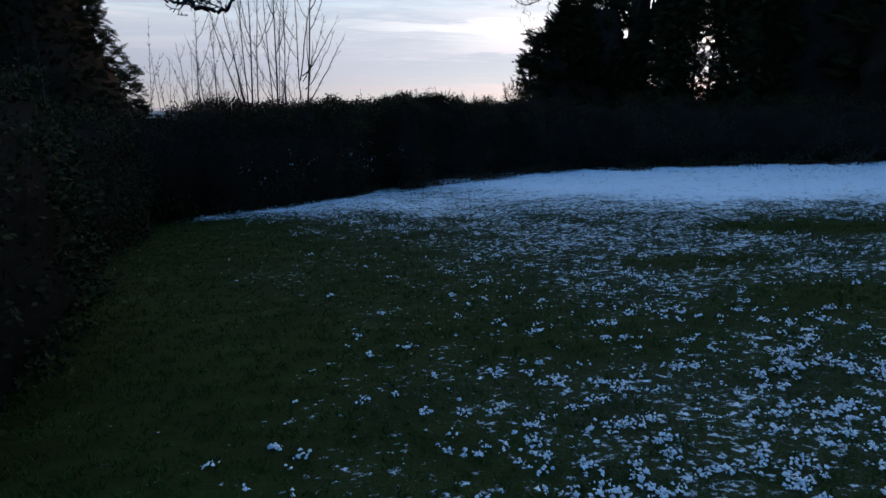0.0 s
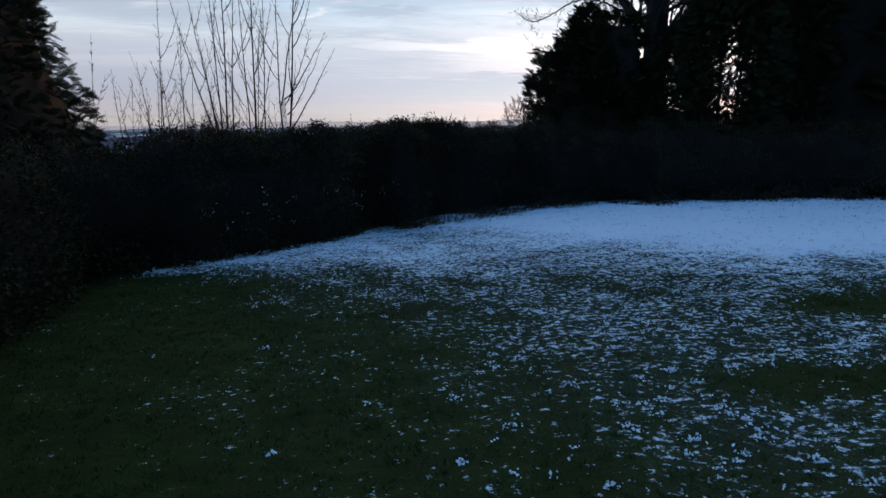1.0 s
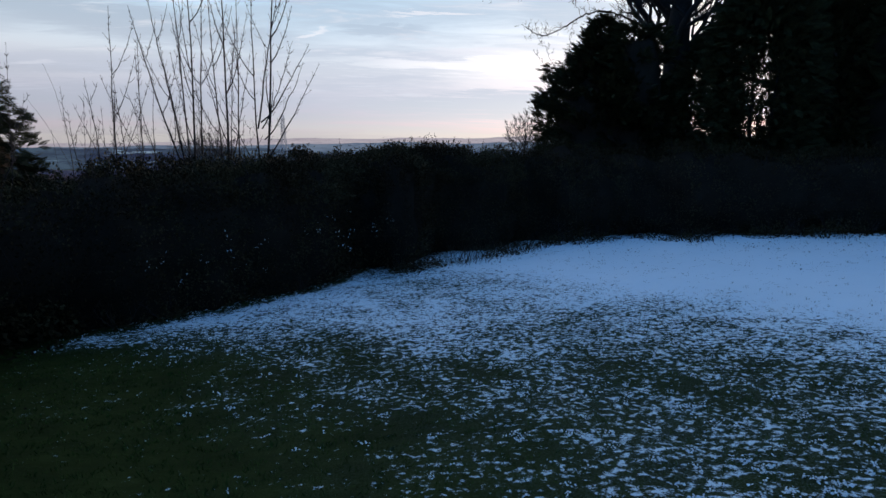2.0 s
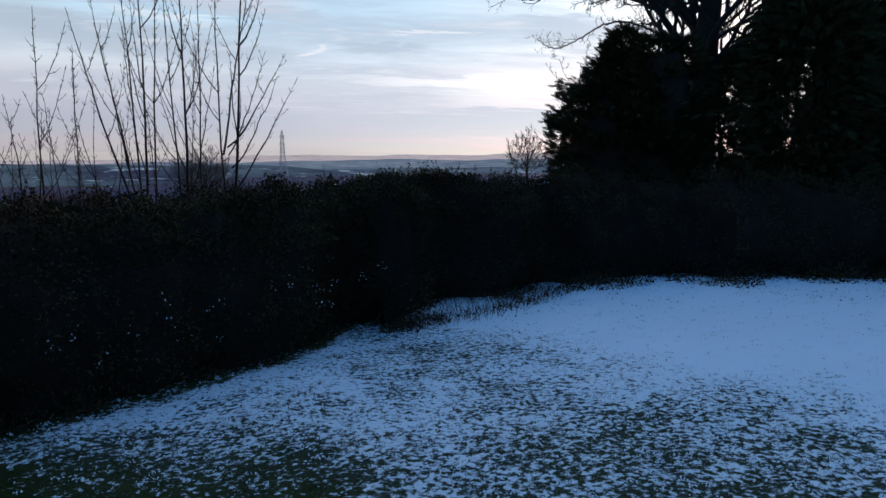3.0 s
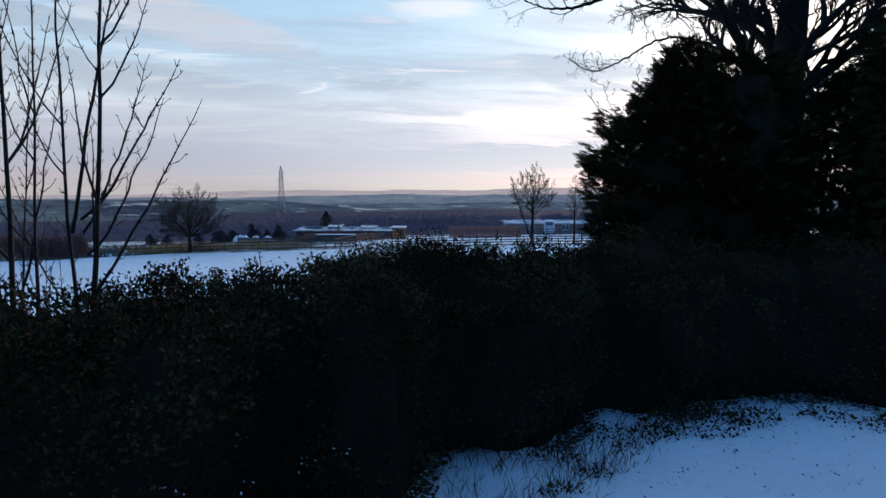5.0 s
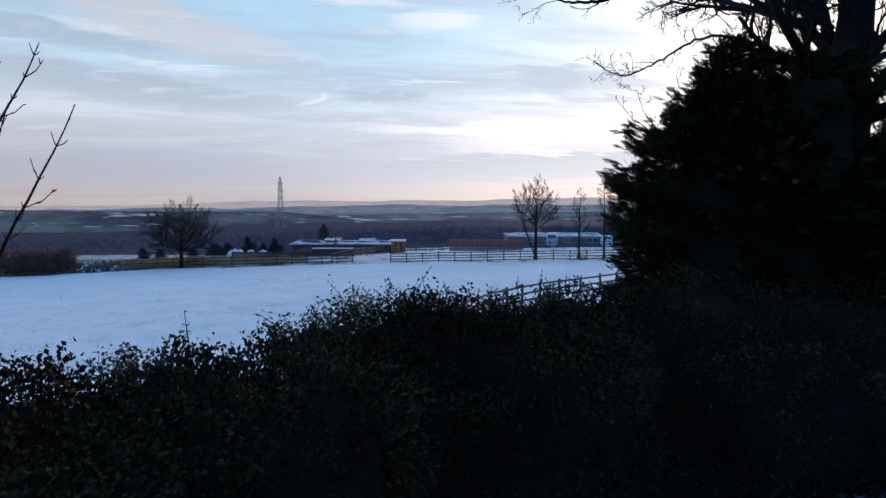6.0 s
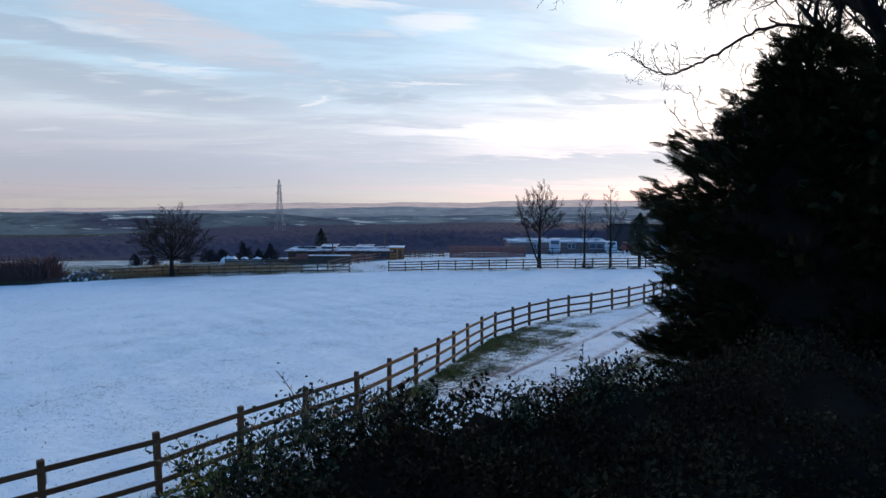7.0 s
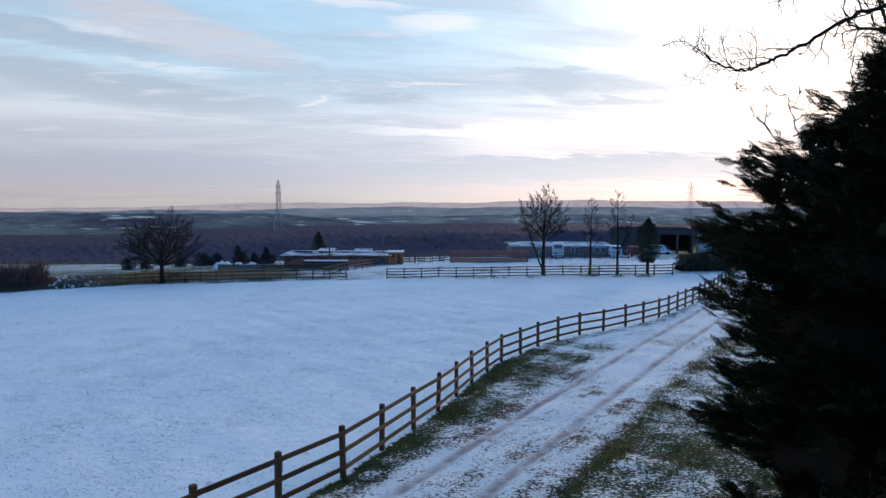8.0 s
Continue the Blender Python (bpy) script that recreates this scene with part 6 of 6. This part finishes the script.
def thicket(name, seed, pts, tall, count, mat, label, cat, slim=0.03):
    """A scrubby mass of upright twigs round several centres."""
    r = rng(seed)
    c = np.array(pts, float)
    k = r.integers(0, len(c), count)
    x, y = c[k, 0] + r.normal(0, c[k, 2]), c[k, 1] + r.normal(0, c[k, 2] * 0.5)
    z = height(x, y)
    hump = 0.35 + 0.75 * np.exp(-0.5 * ((x - c[k, 0]) / (0.9 * c[k, 2])) ** 2) + 0.15 * wob(x, y, 2.0, seed)
    axis = np.c_[r.normal(0, 0.35, (count, 2)), np.ones(count)]
    blade = np.array([(0, -slim, 0), (0.6, -slim, 0.02), (1.0, 0, 0.05), (0.6, slim, 0.02)], float)
    v, f = scatter(blade, np.array([(0, 1, 2, 3)]), np.stack([x, y, z + tall * 0.45 * hump * r.random(count)], -1), axis, r.normal(0, 1, (count, 3)), tall * r.uniform(0.25, 0.7, count) * hump)
    return tagged(new(name, mesh_np(name, v, f, mat)), label, cat, kind="stuff")


thicket("bare_thicket", 61, [(-50, 85.5, 2.0), (-47.2, 85, 1.8), (-54, 86, 2.4), (-45.2, 85.3, 1.0)], 2.9, 9000, M_SCRUB, "dark bare thicket at the corner of the field", "scrub", slim=0.012)
thicket("bracken", 62, [(-36, 86.5, 2.0), (-33, 86.5, 1.5), (-41, 87, 2.0), (-36, 87.5, 2.0), (-29, 87.5, 2.0), (-25, 88, 2.5), (-20, 88, 2.5), (-38, 86.4, 2.5), (-33, 90, 3.0), (-26, 91, 3.0), (-36, 92, 3.0)], 0.85, 20000, M_BRACKEN, "dead brown bracken and rough grass by the fence", "rough grass")


def leafy(name, seed, x, y, wide, tall, label, cat, bare=0.25, mat=None, leaf=0.16, dome=False, group="", full=1.0):
    """An evergreen tree or bush seen from afar: stems and a ragged crown of leaf clumps."""
    r = rng(seed)
    ob = placed(name, (x, y, ground_at(x, y) - 0.05), label, cat, group)
    w = Wood()
    for k in range(2):
        w.add([(0.1 * k, 0, 0), (0.25 * k - 0.1, 0, tall * 0.4), (0.1 * k, 0.05, tall * 0.9)], [0.11, 0.08, 0.02], 6)
    part("trunk", w.mesh("trunk", M_BARK), ob)
    n = int(900 * full * wide * tall / (leaf / 0.16) ** 2 / 3)
    t = r.random(n)
    prof = (1 - t ** 1.6) ** 0.7 if dome else np.interp(t, [0, 0.2, 0.5, 0.8, 0.93, 1], [0.55, 0.9, 1.0, 0.6, 0.16, 0.04])
    ang = r.uniform(0, 6.283, n)
    rad = wide / 2 * prof * (0.74 + 0.30 * wob(ang * 2, t * 7, 1.0, seed) + 0.22 * wob(ang * 5, t * 19, 1.0, seed + 1)) * r.random(n) ** 0.4
    crest = 0.85 + 0.4 * wob(rad * np.cos(ang), rad * np.sin(ang), 1.6, seed) if dome else 1.0
    pos = np.stack([rad * np.cos(ang), rad * np.sin(ang), tall * crest * (bare + (1 - bare) * t)], -1)
    v, f = scatter(LEAF, LEAF_Q, pos, r.normal(0, 1, (n, 3)), r.normal(0, 1, (n, 3)), leaf * r.uniform(0.6, 1.4, n))
    part("crown", mesh_np("crown", v, f, mat or M_EVERGREEN), ob, "dense dark evergreen leaves")
    return ob


def ivy_shoots():
    """Loose leafy shoots standing up out of the hedge top."""
    r = rng(75)
    for x, y, z, count, tall in [(-1.75, 21.9, 1.6, 13, 0.5), (-1.2, 22.2, 1.75, 20, 0.50), (-0.75, 22.4, 1.8, 14, 0.5), (-2.05, 21.75, 1.35, 16, 0.55), (-1.5, 21.4, 1.6, 14, 0.42),
                                 (-3.3, 20.2, 1.6, 12, 0.38), (0.3, 22.9, 1.8, 11, 0.36), (1.3, 23.6, 1.75, 9, 0.36), (-4.4, 19.4, 1.6, 10, 0.32)]:
        yellow = count == 16
        ob = placed("ivy_shrub", (x, y, z), "yellow-green leafy shoots standing up out of the hedge" if yellow else "leafy ivy shoots standing up out of the hedge", "shrub", "ivy shoots")
        wood, sv, sf, total = Wood(), [], [], 0
        for k in range(count):
            a = np.array([r.normal(0, 0.16), r.normal(0, 0.16), 0.0])
            q = stem_line(r, a, a + np.array([r.normal(0, 0.22), r.normal(0, 0.22), tall * r.uniform(0.55, 1.15)]), 1.3, 0.012, 7)
            wood.add(q, np.linspace(0.008, 0.003, len(q)), 3)
            for j in range(3):
                b = q[r.integers(2, 6)]
                side = np.array([b, b + np.array([r.normal(0, 0.10), r.normal(0, 0.10), r.uniform(0.05, 0.18)])])
                wood.add(side, [0.004, 0.003], 3)
                q = np.concatenate([q, side])
            m = 80 if yellow else 46
            lp = q[r.integers(2, len(q), m)] + r.normal(0, 0.035, (m, 3))
            v, f = scatter(LEAF, LEAF_Q, lp, r.normal(0, 1, (m, 3)) + np.array([0, 0, -0.2]), r.normal(0, 1, (m, 3)), r.uniform(0.03, 0.065, m))
            sv.append(v)
            sf.append(f + total)
            total += len(v)
        part("stem", wood.mesh("stem", M_TWIG), ob)["kind"] = "stuff"
        part("foliage", mesh_np("ivy_leaves", np.concatenate(sv), np.concatenate(sf), M_YELLOW if yellow else M_IVY), ob, "yellowing leaves" if yellow else "glossy green leaves")["kind"] = "stuff"


leafy("holly_tree", 71, 21.5, 81.8, 3.5, 5.9, "dark evergreen holly tree by the far fence", "tree", 0.22, leaf=0.13)
ivy_shoots()
leafy("conifer", 72, -22.5, 128.0, 3.4, 5.2, "dark green conifer behind the stable", "tree", 0.05, leaf=0.2)
for k, (x, y, w, t) in enumerate([(-39.6, 118, 4.6, 2.7), (-37.6, 119, 4.0, 2.3), (-43.0, 117, 3.0, 1.7), (-49.0, 112, 3.2, 1.9), (-34.6, 121, 4.2, 3.4), (-29.4, 119, 4.6, 2.9), (-31.6, 119, 3.2, 2.0), (-46.8, 113, 2.6, 1.6)]):
    leafy("evergreen_bush", 80 + k, x, y, w, t, "dark evergreen bush behind the field", "bush", 0.0, leaf=0.15, group="evergreen bushes", dome=True, mat=M_BUSH)


def box_hedge():
    ys = np.linspace(25.8, 33.0, 24)
    a = np.stack([ys, 83.4 + 0 * ys], -1)
    b = np.stack([ys, 85.6 + 0 * ys], -1)
    hedge("hedge", 93, (a, b), lambda x, y: height(x, y) + 1.75 * (1 - np.clip(np.abs(x - 29.4) / 3.65, 0, 1) ** 12) ** 0.5 + 0.05 * wob(x, y, 1.5, 1.0), "clipped brownish-green hedge at the end of the far fence", 0.7, 0.13, 0.8, mat=M_PRIVET)


box_hedge()


def clutter(x, y, seed):
    """Hurdles and a feeder in the yard."""
    ob = placed("hurdle", (x, y, ground_at(x, y)), "dark timber hurdle standing in the snowy yard", "hurdle", "yard hurdles")
    r = rng(seed)
    for sx in (-0.9, 0.9):
        piece("post", ob, (0.1, 0.1, 1.2), (sx, 0, 0.6), M_PLANK)
    for k in range(3):
        piece("rail", ob, (1.9, 0.05, 0.12), (0, 0.06, 0.3 + 0.35 * k), M_PLANK, 0.005)
    ob.rotation_euler = (0, 0, r.uniform(-0.6, 0.6))


for k, (x, y) in enumerate([(-4.8, 105.5), (-2.6, 105.0), (-0.6, 106.0), (-3.4, 108.0), (-5.6, 107.5), (0.4, 108.5)]):
    clutter(x, y, k)
for k, (x, y, w) in enumerate([(5.4, 80.6, 0.5), (6.3, 80.5, 0.4), (9.0, 80.2, 0.35), (15.6, 80.6, 0.5), (17.8, 79.4, 0.7), (20.4, 79.2, 0.9)]):
    bramble(360 + k, x, y, w, 0.35, "low dark scrub at the foot of the far fence")
bramble(370, 15.9, 82.0, 0.7, 0.9, "low dark scrub behind the far fence")


# ---------------------------------------------------------------- valley woods and pylons
def canopy_height(x, y):
    return 7.3 - 2.2 * smooth(-0.15, -0.45, x / y) + 0.9 * wob(x, y, 0.02, 3.0)


def woods():
    """A belt of leafless woodland: the massed crowns, with a fuzz of twigs along their tops."""
    r = rng(17)
    ys = np.array(grow(152.0, 1.5, 1.014, 548.0))
    u = np.linspace(-1.12, 0.78, 520)
    uu, gy = np.meshgrid(u, ys)
    gx = uu * gy
    gap = smooth(0.15, 0.17, uu) * smooth(270, 255, gy)
    edge = smooth(154, 205, gy + 6 * wob(gx, gy, 0.06, 2.0)) * smooth(548, 540, gy) * (1 - gap)
    tops = canopy_height(gx, gy) * (0.80 + 0.10 * wob(gx, gy, 0.55, 1.0) + 0.07 * wob(gx, gy, 1.6, 3.0))
    gz = height(gx, gy) - 0.3 + (tops + 0.3) * edge
    ny, nx = gx.shape
    i = np.arange(nx * ny).reshape(ny, nx)
    f = np.stack([i[:-1, :-1], i[:-1, 1:], i[1:, 1:], i[1:, :-1]], -1).reshape(-1, 4)
    mass = mesh_np("woodland", np.stack([gx, gy, gz], -1).reshape(-1, 3), f, M_CANOPY, None, True)
    ob = tagged(new("woodland", mass), "belt of leafless purple-brown woodland down the valley", "woods", kind="stuff")
    n = 45000
    y = 158 + 385 * r.random(n) ** 0.75
    x = (r.random(n) * 1.88 - 1.1) * y
    ok = ~((x > 0.15 * y) & (y < 268))
    x, y = x[ok], y[ok]
    n = len(x)
    pos = np.stack([x, y, height(x, y) + canopy_height(x, y) * smooth(150, 205, y) * (0.52 + 0.28 * r.random(n))], -1)
    axis = np.stack([r.normal(0, 0.4, n), r.normal(0, 0.4, n), np.ones(n)], -1)
    blade = np.array([(0, -0.10, 0), (1.0, 0, 0.0), (0, 0.10, 0.03)], float)
    v, f = scatter(blade, np.array([(0, 1, 2)]), pos, axis, r.normal(0, 1, (n, 3)), r.uniform(0.5, 1.0, n) * (0.6 + y / 500))
    part("twigs", mesh_np("woodland_twigs", v, f, M_WOODS), ob, "bare purple-brown twigs")["kind"] = "stuff"


M_CANOPY = plain("massed_bare_twigs", (0.068, 0.057, 0.080), 0.25, 0.10, 0.95, 0.2, 0.05, (1, 1, 0.3))
woods()


def pylon(x, y, tall, turn, base, t=0.12):
    ob = placed("pylon", (x, y, base), "tall grey lattice electricity pylon", "pylon", "pylons")
    ob.rotation_euler = (0, 0, radians(turn))
    body = Wood()
    lv = np.array([0, 0.22, 0.42, 0.58, 0.70, 0.80, 0.90, 1.0]) * tall
    wd = np.interp(lv / tall, [0, 0.58, 0.95, 1.0], [0.085, 0.032, 0.018, 0.003]) * tall
    cs = [(-1, -1), (1, -1), (1, 1), (-1, 1)]
    for a, b in cs:
        body.add(np.c_[a * wd, b * wd, lv], np.full(len(lv), t * 1.3), 4)
    for i in range(len(lv) - 1):
        for q in range(4):
            p0, p1 = np.array(cs[q]), np.array(cs[(q + 1) % 4])
            for s0, s1 in ((p0, p1), (p1, p0)):
                body.add([(*(s0 * wd[i]), lv[i]), (*(s1 * wd[i + 1]), lv[i + 1])], [t * 0.8, t * 0.8], 3)
            body.add([(*(p0 * wd[i]), lv[i]), (*(p1 * wd[i]), lv[i])], [t * 0.8, t * 0.8], 3)
    part("tower", body.mesh("tower", M_STEEL), ob)
    for h, reach in ((0.62, 0.13), (0.75, 0.16), (0.88, 0.12)):
        for sx in (-1, 1):
            w = Wood()
            tip = (sx * reach * tall, 0, h * tall + 0.01 * tall)
            half = np.interp(h, [0.58, 0.95], [0.032, 0.018]) * tall
            for b in (-1, 1):
                w.add([(sx * half, b * half, h * tall), tip], [t, t], 3)
                w.add([(sx * half, b * half, (h + 0.035) * tall), tip], [t, t], 3)
            part("crossarm", w.mesh("crossarm", M_STEEL), ob)
    return ob


pylon(-117.5, 452.0, 42.5, 84, ground_at(-117.5, 452.0))
pylon(262.0, 640.0, 46.0, 12, -22.0, 0.07)


def power_lines():
    """Sagging cables from the pylon away to the side."""
    for k, (h, side) in enumerate(((0.63, -1), (0.89, 1))):
        t = np.linspace(0, 1, 18)
        a, b = np.array([-117.5 + side * 1.5, 452.0 + side * 5, ground_at(-117.5, 452.0) + h * 42.5]), np.array([-520.0, 560.0 + side * 5, 8.0 + h * 30])
        p = a + np.outer(t, b - a)
        p[:, 2] -= 9.0 * 4 * t * (1 - t)
        w = Wood()
        w.add(p, np.full(18, 0.022), 4)
        tagged(new("power_line", w.mesh("power_line", M_STEEL)), "thin sagging power cable strung from the pylon", "cable", "power cables")


power_lines()

# ---------------------------------------------------------------- rough grass on the verges
def verge_grass():
    r = rng(47)
    n = 44000
    x, y = r.uniform(-9, 24, n), r.uniform(24, 66, n)
    d, e = aside(x, y, FENCE_FINE), aside(x, y, TRACK_FINE)
    keep = (((d > -0.25) & (e < -1.6)) | ((e > 1.9) & (e < 9))) & (r.random(n) < np.clip(1.5 - y / 60, 0.2, 1)) & (y > rear(x) + 0.5)
    x, y = x[keep], y[keep]
    s = cover(x, y)[0]
    keep = r.random(len(x)) > s * 1.45
    x, y = np.repeat(x[keep], 8), np.repeat(y[keep], 8)
    x, y = x + r.normal(0, 0.06, len(x)), y + r.normal(0, 0.06, len(y))
    n = len(x)
    pos = np.stack([x, y, height(x, y) - 0.01], -1)
    axis = np.stack([r.normal(0, 0.7, n), r.normal(0, 0.7, n), np.ones(n)], -1)
    blade = np.array([(0, -0.08, 0), (1.0, 0, 0.25), (0, 0.08, 0)], float)
    v, f = scatter(blade, np.array([(0, 1, 2)]), pos, axis, r.normal(0, 1, (n, 3)), r.uniform(0.06, 0.16, n))
    tagged(new("verge_grass", mesh_np("verge_grass", v, f, M_VERGE)), "rough green and straw-coloured grass on the verges", "grass", kind="stuff")


def field_grass():
    """Grass tips that poke through the snow of the field, in streaks and singly."""
    r = rng(48)
    n = 150000
    y = 22 + 60 * r.random(n) ** 1.5
    x = r.uniform(-1, 1, n) * (0.72 * y - 8)
    keep = (aside(x, y, FENCE_FINE) < -0.2) & (y > rear(x) + 0.8) & (y < 80)
    x, y = x[keep], y[keep]
    streak = 0.5 + 0.6 * wob(x * 0.5, y * 2.0, 0.5, 3.0) + 0.45 * wob(x, y * 1.5, 1.6, 7.0)
    keep = r.random(len(x)) < 0.45 * np.clip(streak, 0.06, 1) ** 2
    x, y = np.repeat(x[keep], 3), np.repeat(y[keep], 3)
    n = len(x)
    x, y = x + r.normal(0, 0.05, n), y + r.normal(0, 0.025, n)
    pos = np.stack([x, y, height(x, y) - 0.004], -1)
    axis = np.stack([r.normal(0, 1.1, n), r.normal(0, 1.1, n), np.ones(n)], -1)
    blade = np.array([(0, -0.16, 0), (1.0, 0, 0.2), (0, 0.16, 0)], float)
    v, f = scatter(blade, np.array([(0, 1, 2)]), pos, axis, r.normal(0, 1, (n, 3)), r.uniform(0.025, 0.07, n))
    tagged(new("field_grass", mesh_np("field_grass", v, f, M_GRASS)), "short grass tips poking through the snow of the field", "grass", kind="stuff")


field_grass()
M_VERGE = leaf_material("verge_blade", (0.042, 0.100, 0.018), (0.150, 0.225, 0.060), 0.9, 0.05)
verge_grass()
